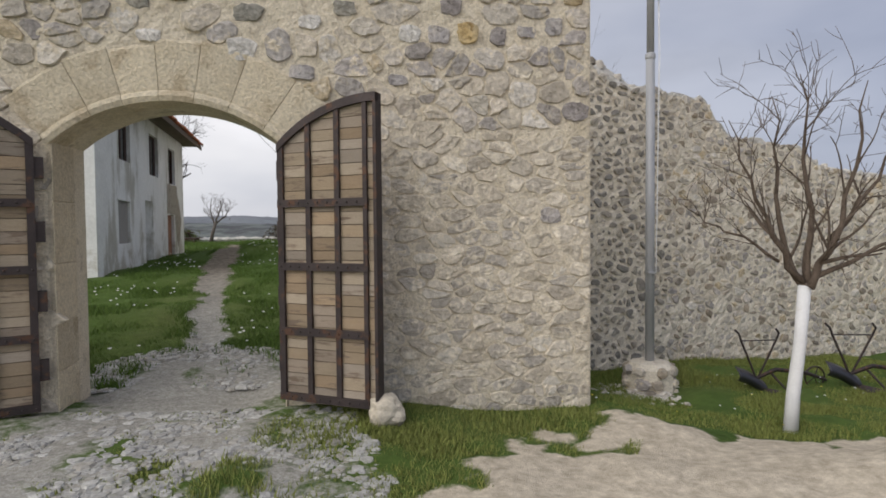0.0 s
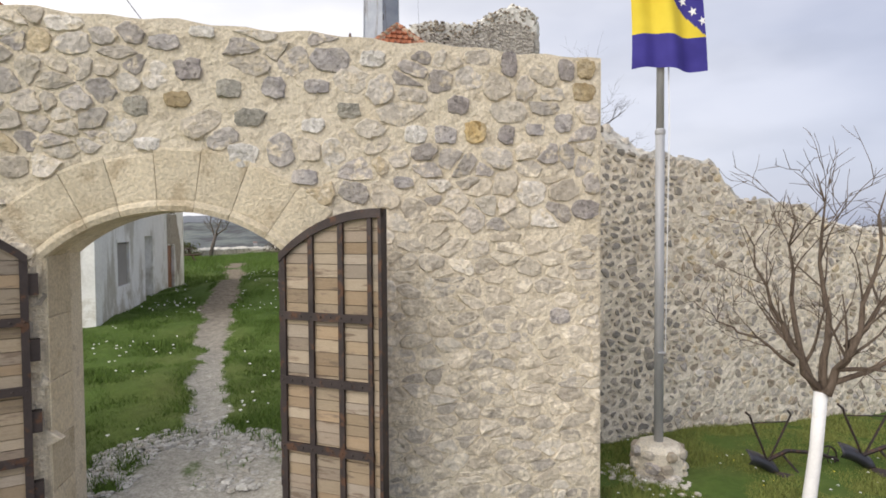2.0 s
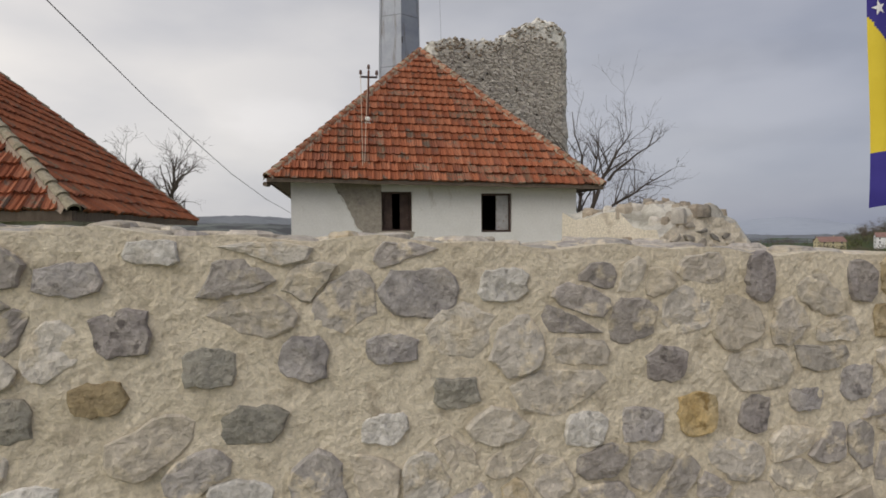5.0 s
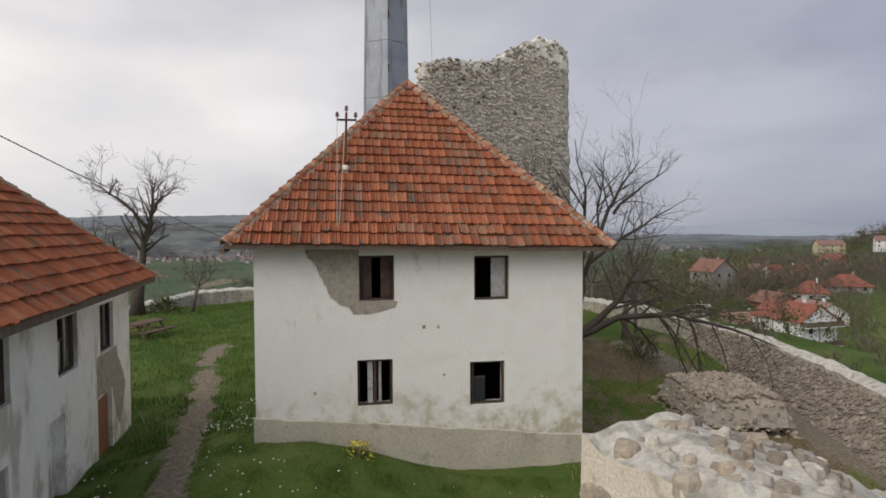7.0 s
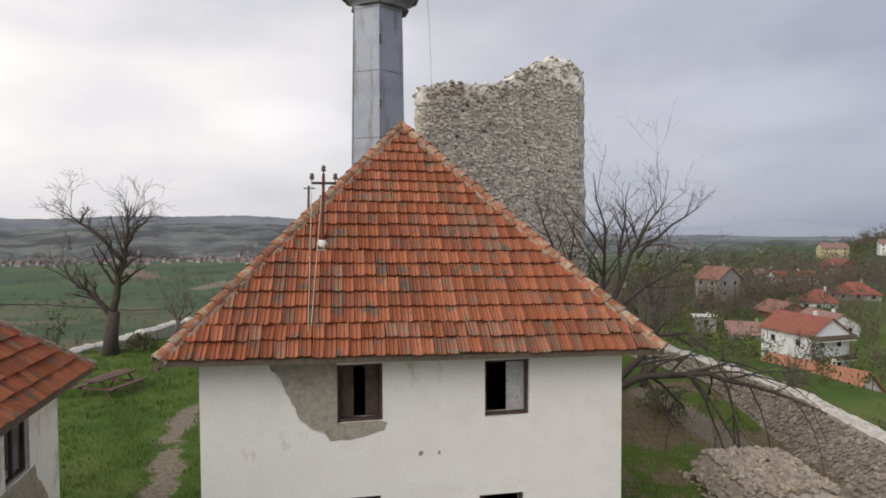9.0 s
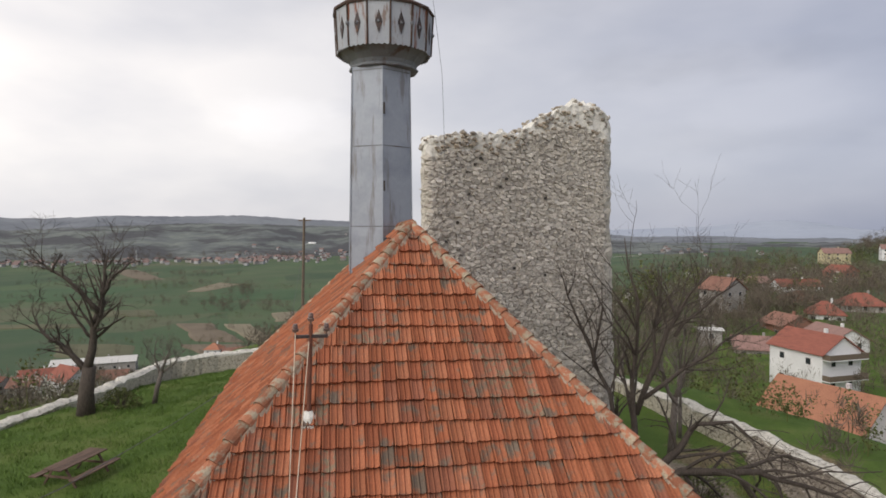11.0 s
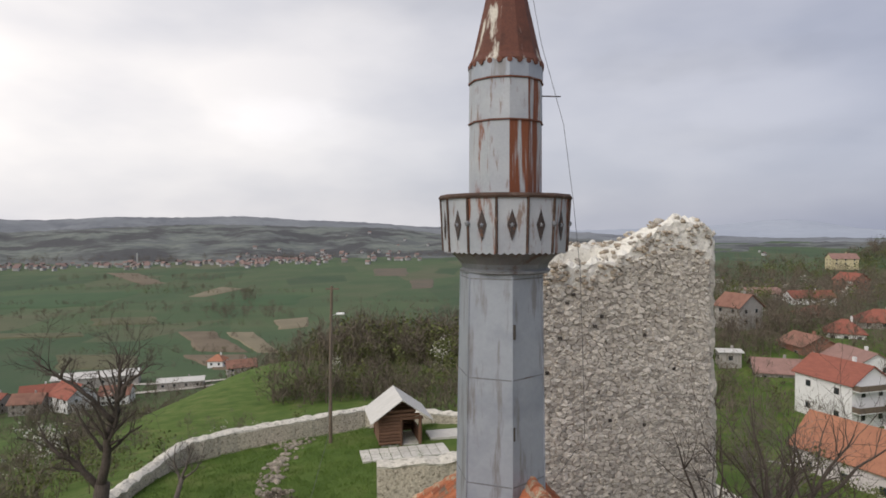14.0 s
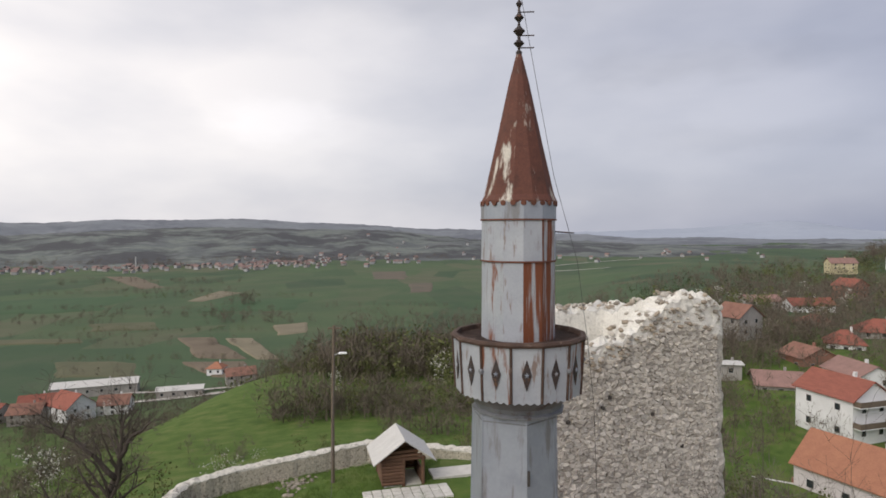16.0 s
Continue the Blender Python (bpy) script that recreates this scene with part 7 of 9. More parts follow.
def bare_tree(name, m, label, trunk, limbs, seed, mat, depth=2, kids=(3, 5), twig=0.006, wild=0.35, droop=0.0, reach=0.62, lime=None, dense_k=2.2):
    """trunk: (points, radii); limbs: lists of points with a first radius. Finer wood grows from the limbs."""
    rng = random.Random(seed)
    e = thing(name, m, label, "tree")
    part("trunk", tube(*trunk, 12), mat, e, smooth=True)
    if lime:
        part("limewash_coat", tube(*lime, 14), M_LIME, e, "white limewashed lower trunk", smooth=True)
    fine = []
    for pts, r0, *own in limbs:
        pts = [Vector(p) for p in pts]
        dense = []
        for a, b in zip(pts[:-1], pts[1:]):
            dense += [a.lerp(b, k / 3) + Vector((rng.gauss(0, 0.015), rng.gauss(0, 0.015), 0)) * (1 + (b - a).length * 1.5) for k in range(3)]
        dense.append(pts[-1])
        n = len(dense)
        rad = [max(twig, r0 * (1 - 0.9 * i / (n - 1))) for i in range(n)]
        part("limb", tube(dense, rad, 8), mat, e, smooth=True)
        total = sum((b - a).length for a, b in zip(pts[:-1], pts[1:]))
        dr = own[0] if own else droop
        for k in range(int(4 + total * dense_k)):
            i = min(n - 2, int(rng.uniform(0.25, 1.0) * (n - 1)))
            along = (dense[i + 1] - dense[i]).normalized()
            side = along.orthogonal().normalized()
            side.rotate(Matrix.Rotation(rng.uniform(0, 2 * math.pi), 3, along))
            grow(rng, dense[i], along * 0.55 + side * 0.6 + Vector((0, 0, 0.3 - dr)), total * rng.uniform(0.18, 0.42), max(twig, rad[i] * 0.5), depth, fine, dr, wild, kids, 0.4, reach)
    geos = [tube(p, [max(twig * 0.5, x) for x in r], 5 if lv > 0 else 3, False) for lv, p, r in fine]
    tagged(part("fine_branching", join(*geos), mat, e), kind="stuff")
    return e


def z_at(x, y, up=0.0):
    return gz(x, y) + up


bare_tree("young_tree", pose(3.64, 4.42, z_at(3.64, 4.42, -0.03)), "pruned bare young tree with a white limewashed trunk",
          ([(0, 0, -0.1), (0.03, 0, 0.4), (0.09, 0, 0.9), (0.13, 0, 1.5)], [0.066, 0.058, 0.054, 0.056]),
          [([(0.13, 0, 1.45), (-0.08, 0.1, 1.85), (-0.06, 0.15, 2.6), (-0.1, 0.2, 3.35)], 0.044), ([(0.13, 0, 1.48), (0.16, 0.0, 1.95), (0.2, 0.05, 2.7), (0.12, 0.1, 3.55)], 0.044),
           ([(0.14, 0, 1.45), (0.28, -0.1, 1.8), (0.48, -0.2, 2.6), (0.55, -0.25, 3.4)], 0.046), ([(0.14, 0, 1.5), (0.45, -0.2, 1.7), (0.85, -0.35, 1.95), (1.35, -0.5, 2.25)], 0.032),
           ([(0.10, 0, 1.5), (-0.25, -0.1, 1.95), (-0.5, -0.15, 2.5), (-0.72, -0.2, 3.05)], 0.034), ([(-0.05, 0.05, 1.7), (-0.4, 0.2, 1.95), (-0.75, 0.3, 2.1), (-0.95, 0.35, 2.3)], 0.018),
           ([(0.3, -0.1, 1.9), (0.75, -0.1, 2.5), (1.0, -0.1, 3.1)], 0.028)],
          4, M_BARK, depth=2, kids=(1, 3), twig=0.0045, wild=0.3, dense_k=3.2,
          lime=([(0, 0, -0.08), (0.03, 0, 0.4), (0.09, 0, 0.9), (0.13, 0, 1.47)], [0.071, 0.063, 0.058, 0.060]))

bare_tree("old_tree", pose(-19.75, 41.8, z_at(-19.75, 41.8, -0.1)), "gnarled bare old tree beside the outer wall",
          ([(0, 0, -0.2), (0.05, 0, 1.2), (0.25, 0, 2.6)], [0.50, 0.38, 0.33]),
          [([(0.2, 0, 2.4), (0.45, 0, 4.0), (0.75, 0.1, 5.6), (0.95, 0.2, 7.2), (1.3, 0.2, 8.7)], 0.25), ([(0.15, 0, 2.4), (-0.8, -0.2, 3.6), (-1.9, -0.3, 4.4), (-2.5, -0.3, 5.6)], 0.18),
           ([(0.75, 0.1, 5.5), (0.0, -0.2, 6.6), (-1.3, -0.4, 7.7), (-2.6, -0.5, 8.6)], 0.14), ([(0.9, 0.2, 6.4), (1.5, 0.3, 7.4), (2.6, 0.4, 8.2)], 0.15), ([(0.5, 0, 4.4), (1.2, 0.1, 4.7)], 0.13), ([(-1.3, -0.4, 7.6), (-1.0, -0.2, 8.6)], 0.09)],
          12, M_BARKD, depth=2, kids=(2, 4), twig=0.014, wild=0.65, reach=0.6, dense_k=3.0)

bare_tree("wall_tree", pose(-17.5, 44.6, z_at(-17.5, 44.6, -0.1)), "small bare tree leaning by the outer wall",
          ([(0, 0, -0.1), (0.2, 0, 1.0), (0.5, 0, 2.0)], [0.16, 0.13, 0.11]),
          [([(0.5, 0, 1.9), (0.8, 0, 2.8), (1.2, 0, 3.6)], 0.09), ([(0.4, 0, 1.7), (0.1, 0, 2.8), (0.2, 0, 3.8)], 0.08), ([(0.5, 0, 1.9), (1.2, 0, 2.4), (1.7, 0, 3.2)], 0.07)], 14, M_BARKG, depth=2, twig=0.012, wild=0.5)

SPREAD_LOW = [([(0.1, -0.4, 1.5), (1.0, -0.4, 2.2), (1.8, -0.4, 3.0), (2.5, -0.4, 3.95), (3.6, -0.5, 4.05), (4.6, -0.8, 3.3)], 0.20, 0.2), ([(0.2, -0.4, 1.5), (1.9, -0.8, 2.4), (4.1, -1.2, 2.6), (6.4, -1.6, 2.0), (8.4, -1.8, 1.2)], 0.19, 0.4),
              ([(3.6, -0.9, 2.6), (5.4, -0.6, 2.9), (7.2, -0.8, 2.4)], 0.08, 0.4), ([(0.1, -0.3, 1.8), (0.5, 0.0, 4.5), (0.5, 0.0, 7.1), (0.1, 0.2, 10.4)], 0.15)]
SPREAD_HIGH = [([(0.5, -0.1, 4.2), (1.6, -0.2, 7.2), (2.2, -0.3, 8.4), (2.9, -0.3, 9.4)], 0.12), ([(1.6, -0.2, 7.0), (3.2, 0.0, 8.3), (4.5, 0.0, 9.2)], 0.075), ([(0.6, -0.2, 4.8), (2.9, -0.2, 6.4), (5.0, 0.0, 7.6)], 0.09),
               ([(0.0, 0.0, 3.0), (-0.9, 0.0, 6.0), (-0.7, 0.2, 8.8)], 0.11), ([(-0.9, 0.0, 5.8), (-1.8, -0.2, 7.8), (-2.4, -0.3, 9.6)], 0.07), ([(1.1, -0.2, 5.6), (1.2, 0.0, 8.0), (1.5, 0.0, 10.0)], 0.07)]
bare_tree("spreading_tree", pose(5.4, 31.4, z_at(5.4, 31.4, -0.1)), "spreading bare tree with a low drooping limb",
          ([(0, 0, -0.2), (0.05, -0.2, 0.9), (0.1, -0.4, 1.9)], [0.36, 0.28, 0.24]),
          SPREAD_LOW + SPREAD_HIGH,
          23, M_BARKD, depth=2, kids=(2, 4), twig=0.007, wild=0.40, dense_k=1.5, reach=0.6)

bare_tree("slim_tree", pose(9.8, 38.5, z_at(9.8, 38.5, -0.1)), "slim bare tree behind the tower", ([(0, 0, -0.2), (0.1, 0, 1.5), (0.2, 0, 3.0)], [0.2, 0.17, 0.14]),
          [([(0.2, 0, 2.8), (0.6, 0, 5.0), (0.5, 0, 7.5)], 0.11), ([(0.2, 0, 2.6), (-0.6, 0, 4.5), (-1.0, 0, 6.6)], 0.1), ([(0.3, 0, 3.5), (1.3, 0, 5.2), (1.9, 0, 6.8)], 0.09)], 29, M_BARKG, depth=2, kids=(2, 4), twig=0.012)
SLIM = scene.objects["slim_tree"]
tagged(SLIM, group="slim trees by the east wall")
for x, y, turn, size in ((11.4, 41.5, 70, 0.62), (13.2, 46.0, 160, 0.66), (10.6, 49.5, 300, 0.7)):
    copy_thing(SLIM, pose(x, y, z_at(x, y, -0.1), 0, 0, turn) @ Matrix.Diagonal((size, size, size, 1)))


# ---- flagpole ----
def flagpole():
    x, y = 2.9, 6.34
    g = z_at(x, y) - 0.05
    e = thing("flagpole", pose(x, y, 0), "galvanised steel flagpole with a hoisted flag", "flagpole")
    part("lower_tube", tube([(0, 0, g), (0, 0, 3.98)], [0.058, 0.056], 16), M_STEEL, e, smooth=True)
    part("upper_tube", tube([(0, 0, 3.98), (0, 0, 7.4)], [0.048, 0.042], 16), M_STEEL, e, smooth=True)
    part("collar", lathe([(0.058, 3.93), (0.064, 3.95), (0.064, 3.99), (0.05, 4.01)], 16), M_STEEL, e)
    part("cleat", box_bm(-0.05, 0.05, -0.10, -0.055, 1.18, 1.21, 0.006), M_STEEL, e)
    for dx in (0.10, 0.115):
        part("halyard", tube([(0.06, 0, 7.3), (dx, -0.02, 4.0), (0.06, -0.06, 1.2)], [0.004] * 3, 5), M_WHITE, e)
    # the flag hangs as a banner in front of the pole, gently folded
    nu, nz = 60, 130
    def cloth(s, t):
        z = 4.72 + 2.45 * t
        fold = 0.055 * math.sin(s * 9 + 1.2 * t) * (0.4 + 0.6 * s) + 0.03 * math.sin(s * 17 + 2.0 + 2 * t)
        squeeze = 0.96 - 0.06 * math.sin(t * 3)
        return Vector((-0.42 + s * squeeze + 0.03 * math.sin(t * 5 + 1), -0.14 + fold + 0.05 * s, z + 0.03 * math.sin(s * 6) * (1 - t)))
    vs = [cloth(i / nu, j / nz) for j in range(nz + 1) for i in range(nu + 1)]
    fs, idx = [], []
    def yellow(s, t):
        h = 0.42
        low = h / 2.45
        high = 1.44 / 2.45
        return low < t < high - (high - low) * s ** 0.92
    for j in range(nz):
        for i in range(nu):
            a = j * (nu + 1) + i
            fs.append((a, a + 1, a + nu + 2, a + nu + 1))
            idx.append(1 if yellow((i + 0.5) / nu, (j + 0.5) / nz) else 0)
    flag = part("flag", (vs, fs), [M_BLUE, M_YELLOW], e, "blue flag with a yellow triangle and white stars", smooth=True, idx=idx)
    for k in range(8):
        s = 0.06 + k * 0.125
        t = (1.44 - 1.02 * s ** 0.92 + 0.13) / 2.45
        star = []
        for j in range(10):
            r = 0.062 if j % 2 == 0 else 0.025
            a = math.pi / 2 + 0.25 + j * math.pi / 5
            star.append(cloth(min(1, max(0, s + 0.03 + r * math.cos(a))), t + r * math.sin(a) / 2.45) + Vector((0, -0.006, 0)))
        mid = cloth(min(1, s + 0.03), t) + Vector((0, -0.007, 0))
        part("star", ([tuple(v) for v in star] + [tuple(mid)], [(j, (j + 1) % 10, 10) for j in range(10)]), M_WHITE, flag)
    # rubble plinth
    base = thing("pole_plinth", pose(x, y, 0), "squat plinth of mortared rubble round the flagpole", "plinth")
    rng = random.Random(6)
    part("core", lathe([(0.33, g - 0.2), (0.31, -0.03), (0.25, 0.035), (0.06, 0.05)], 8), M_MORTAR2, base)
    for ring, r, z0 in ((9, 0.30, g + 0.03), (8, 0.295, g + 0.17), (8, 0.285, g + 0.32)):
        for k in range(ring):
            a = 2 * math.pi * (k + rng.random() * 0.4) / ring
            w, h = rng.uniform(0.08, 0.13), rng.uniform(0.06, 0.09)
            v, f = stone_geo((0, 0), [(w * math.cos(b) * rng.uniform(.8, 1.1), h * math.sin(b)) for b in np.linspace(0, 2 * math.pi, 8, endpoint=False)], 0, 0.05, rng, sink=0.06, n=8)
            m = Matrix.Rotation(a + radians(90), 4, "Z") @ Matrix.Translation((0, -r, min(z0, -0.04)))
            part("stone", move((v, f), m), M_BROWNSTONE if k % 3 == 0 else M_STONE, base)


flagpole()


# ---- ploughs ----
def plough(m, label):
    e = thing("plough", m, label, "plough", "old ploughs by the wall")
    for sx in (-1, 1):
        pts = [(0.02 * sx, 0, 0.22), (0.12 * sx, -0.02, 0.45), (0.29 * sx, -0.04, 0.82), (0.33 * sx, -0.05, 0.93), (0.42 * sx if sx < 0 else 0.26, -0.08, 1.0)]
        part("handle", tube(pts, [0.017] * 5, 6), M_IRON, e)
    part("cross_bar", tube([(-0.29, -0.04, 0.82), (0.29, -0.04, 0.82)], [0.011, 0.011], 6), M_IRON, e)
    part("beam", tube([(0.0, 0, 0.22), (0.35, 0.05, 0.33), (0.9, 0.1, 0.25), (1.25, 0.1, 0.12)], [0.03, 0.035, 0.032, 0.025], 6), M_IRON, e)
    vs, fs = [], []
    for j in range(7):
        for i in range(9):
            s, t = i / 8, j / 6
            vs.append((-0.40 + 0.52 * s, -0.05 - 0.14 * math.sin(t * 2.6) + 0.10 * math.sin(s * 2.0), 0.42 - 0.26 * s - 0.19 * t + 0.03 * math.sin(s * 3.1)))
    for j in range(6):
        for i in range(8):
            a = j * 9 + i
            fs.append((a, a + 1, a + 10, a + 9))
    board = part("mouldboard", (vs, fs), M_STEELDARK, e, smooth=True)
    sol = board.modifiers.new("thick", "SOLIDIFY")
    sol.thickness = 0.012
    rim = [(1.1 + 0.17 * math.cos(a), 0.16, 0.16 + 0.17 * math.sin(a)) for a in np.linspace(0, 2 * math.pi, 19)]
    wh = part("wheel", tube(rim, [0.014] * 19, 6, False), M_IRON, e)
    for k in range(5):
        a = 2 * math.pi * k / 5
        part("spoke", tube([(1.1, 0.16, 0.16), (1.1 + 0.16 * math.cos(a), 0.16, 0.16 + 0.16 * math.sin(a))], [0.008, 0.008], 5), M_IRON, wh)
    part("strut", tube([(0.25, 0.05, 0.3), (0.45, -0.1, 0.02)], [0.02, 0.015], 6), M_IRON, e)
    part("share", ([(0.05, -0.1, 0.04), (0.5, -0.16, 0.0), (0.1, -0.28, 0.0), (0.1, -0.15, 0.09)], [(0, 2, 1), (0, 1, 3), (1, 2, 3), (2, 0, 3)]), M_IRON, e)
    return e


M_STEELDARK = surface("dull_blue_steel", [(0.045, 0.045, 0.052), (0.085, 0.085, 0.095)], 4, 40, 0.45, 0.15, metal=0.6, spots=(0.12, 0.07, 0.05), spot_at=0.62, spot_scale=6, dist=0.004, glossy=0.5)
plough(pose(4.25, 6.25, z_at(4.25, 6.25, -0.04), 0, 0, 6) @ Matrix.Diagonal((0.82, 0.82, 0.82, 1)), "rusty walking plough standing in grass by the wall")
plough(pose(5.52, 6.35, z_at(5.52, 6.35, 0.0), 0, 0, -4) @ Matrix.Diagonal((0.86, 0.86, 0.86, 1)), "rusty walking plough with splayed iron handles")


# ---- heap of stones ----
def heap():
    rng = random.Random(91)
    e = thing("stone_heap", pose(9.65, 26.0, z_at(9.65, 26.0)), "flat-topped stack of brown building stones on dry turf", "stones")
    shapes = rubble_shapes("heap_stone", M_BROWNSTONE, 8)
    def hgt(x, y):
        return 1.2 * max(0, 1 - max(abs(x) / 1.6, abs(y) / 2.15) ** 9) ** 0.5 * (1 + 0.12 * fbm(x, y, 3.0))
    rest = []
    for k in range(2600):
        x, y = rng.uniform(-1.85, 1.85), rng.uniform(-2.4, 2.4)
        h = hgt(x, y)
        if h <= 0 and rng.random() > 0.10:
            continue
        r = rng.uniform(0.06, 0.13)
        drop = rng.random() * h if max(abs(x) / 1.6, abs(y) / 2.15) > 0.82 else 0.0
        m = Matrix.Translation((x, y, h - drop + rng.uniform(-0.05, 0.05) + (0.0 if h else gz(9.65 + x, 26.0 + y) - gz(9.65, 26.0)))) @ pose(0, 0, 0, rng.uniform(-40, 40), rng.uniform(-40, 40), rng.uniform(0, 360)) @ Matrix.Diagonal((r * rng.uniform(0.8, 1.4), r, r, 1))
        if y < -0.9 and h > 0 and k % 4 == 0:
            part("heap_stone", shapes[k % 8], None, e, m=m)
        else:
            rest.append((k % 8, m))
    vs, fs = [], []
    for k, m in rest:
        me = shapes[k]
        n = len(vs)
        vs.extend(m @ v.co for v in me.vertices)
        fs.extend(tuple(i + n for i in p.vertices) for p in me.polygons)
    core = [(x, y, hgt(x, y) - 0.08) for y in np.linspace(-2.13, 2.13, 24) for x in np.linspace(-1.58, 1.58, 14)]
    cf = [(j * 14 + i, j * 14 + i + 1, (j + 1) * 14 + i + 1, (j + 1) * 14 + i) for j in range(23) for i in range(13)]
    tagged(part("heap_fill", (vs, fs), M_BROWNSTONE_J, e), kind="stuff")
    part("heap_core", (core, cf), M_BARE, e)


heap()


# ---- picnic table, log cabin, lamp, ruins in the yard ----
def picnic_table():
    e = thing("picnic_table", pose(-15.1, 33.3, z_at(-15.1, 33.3), 0, 0, 78), "weathered wooden picnic table with two benches", "table")
    for k in range(4):
        part("top_plank", box_bm(-1.15, 1.15, -0.40 + 0.205 * k, -0.21 + 0.205 * k, 0.72, 0.765, 0.006), M_PLANK, e)
    for s in (-1, 1):
        for k in range(2):
            y = s * (0.78 + 0.17 * k)
            part("bench_plank", box_bm(-1.15, 1.15, y - 0.075, y + 0.075, 0.40, 0.445, 0.006), M_PLANK, e)
    for x in (-0.8, 0.8):
        for s in (-1, 1):
            part("leg", tube([(x, s * 0.72, 0.0), (x, s * 0.25, 0.72)], [0.05, 0.05], 4), M_PLANK, e)
        part("cross_beam", box_bm(x - 0.03, x + 0.03, -0.98, 0.98, 0.32, 0.40, 0.005), M_PLANK, e)


picnic_table()


def cabin():
    e = thing("log_cabin", pose(-6.7, 54.6, z_at(-6.9, 54.6), 0, 0, 14), "small open log cabin with a pale gable roof", "cabin")
    w, d, h = 1.3, 1.3, 1.85
    rng = random.Random(3)
    def log(p, q, r=0.11):
        part("log", tube([p, q], [r, r], 9), M_LOG, e)
    n = 9
    for k in range(n):
        z = 0.14 + k * 0.215
        log((-w, -d + 0.1, z), (-w, d, z))
        log((w, -d + 0.1, z), (w, d, z)) if k < 4 else None
        log((-w - 0.15, d, z + 0.1), (w + 0.15, d, z + 0.1))
        if k < n - 1:
            log((-w - 0.15, -d, z + 0.1), (-w + 1.25, -d, z + 0.1))
    for x in (-w + 1.3, w):
        part("post", tube([(x, -d, 0), (x, -d, h + 0.05)], [0.12, 0.11], 9), M_LOG, e)
    for z in (h - 0.08, h + 0.15, h + 0.42):
        k = max(0.35, 1 - (z - h) / 1.3)
        log((-w * k - 0.1, -d, z), (w * k + 0.1, -d, z), 0.10)
    part("ridge_beam", tube([(0, -d - 0.4, h + 1.15), (0, d + 0.3, h + 1.15)], [0.09, 0.09], 8), M_LOG, e)
    for s in (-1, 1):
        a, b = Vector((0, 0, h + 1.30)), Vector((s * (w + 0.75), 0, h - 0.15))
        up = Vector((0, 0, 0.07))
        vs = []
        for y in (-d - 0.65, d + 0.5):
            for q in (a, b):
                vs += [q + Vector((0, y, 0)), q + Vector((0, y, 0)) + up]
        part("roof_slope", ([tuple(v) for v in vs], [(0, 1, 3, 2), (4, 6, 7, 5), (0, 4, 5, 1), (2, 3, 7, 6), (1, 5, 7, 3), (0, 2, 6, 4)]), M_WHITEROOF, e, "pale sheeted roof slope")
    part("floor_slab", box_bm(-w, w, -d, d, -0.3, 0.06), M_SLAB, e)


cabin()


def paving():
    e = thing("paved_apron", pose(-6.9, 54.6, z_at(-6.9, 54.6), 0, 0, 14), "apron of pale paving slabs before the cabin", "paving")
    rng = random.Random(2)
    for i in range(9):
        for j in range(4):
            x, y = -2.6 + i * 0.62, -3.75 + j * 0.5
            z = gz(-6.9 + x, 54.6 + y) - gz(-6.9, 54.6)
            part("slab", box_bm(x + 0.02, x + 0.59, y + 0.02, y + 0.47, z - 0.2, z + 0.12 + rng.uniform(-0.015, 0.015), 0.01), M_SLAB, e)
    part("long_slab", box_bm(2.3, 5.8, -0.9, 0.7, -0.4, 0.16, 0.02), M_SLAB, e)


paving()


def street_lamp():
    x, y = -11.2, 54.3
    e = thing("street_lamp", pose(x, y, z_at(x, y)), "slim dark timber pole with a small street lamp", "lamp")
    part("pole", tube([(0, 0, -0.3), (0.05, 0, 5), (0.2, 0, 10.6)], [0.13, 0.11, 0.09], 9), M_OLDWOOD, e)
    part("arm", tube([(0.15, 0, 8.6), (0.6, -0.1, 8.75)], [0.03, 0.025], 6), M_STEEL, e)
    part("lantern", box_bm(0.5, 1.05, -0.2, 0.02, 8.68, 8.82, 0.04), M_WHITE, e)
    part("cross_arm", box_bm(-0.2, 0.7, -0.05, 0.05, 10.35, 10.45, 0.01), M_OLDWOOD, e)


street_lamp()


def ruin(name, line, thick, top, seed, label):
    wall, _ = ring_wall(name, label, line, thick, lambda t: top, seed, step=0.4)
    return wall


ruin("wall_ruin", [(-7.0, 44.6), (-4.6, 44.9), (-2.2, 45.6), (-0.6, 46.2)], 0.9, 3.25, 5.0, "stub of ruined wall with a limed top")


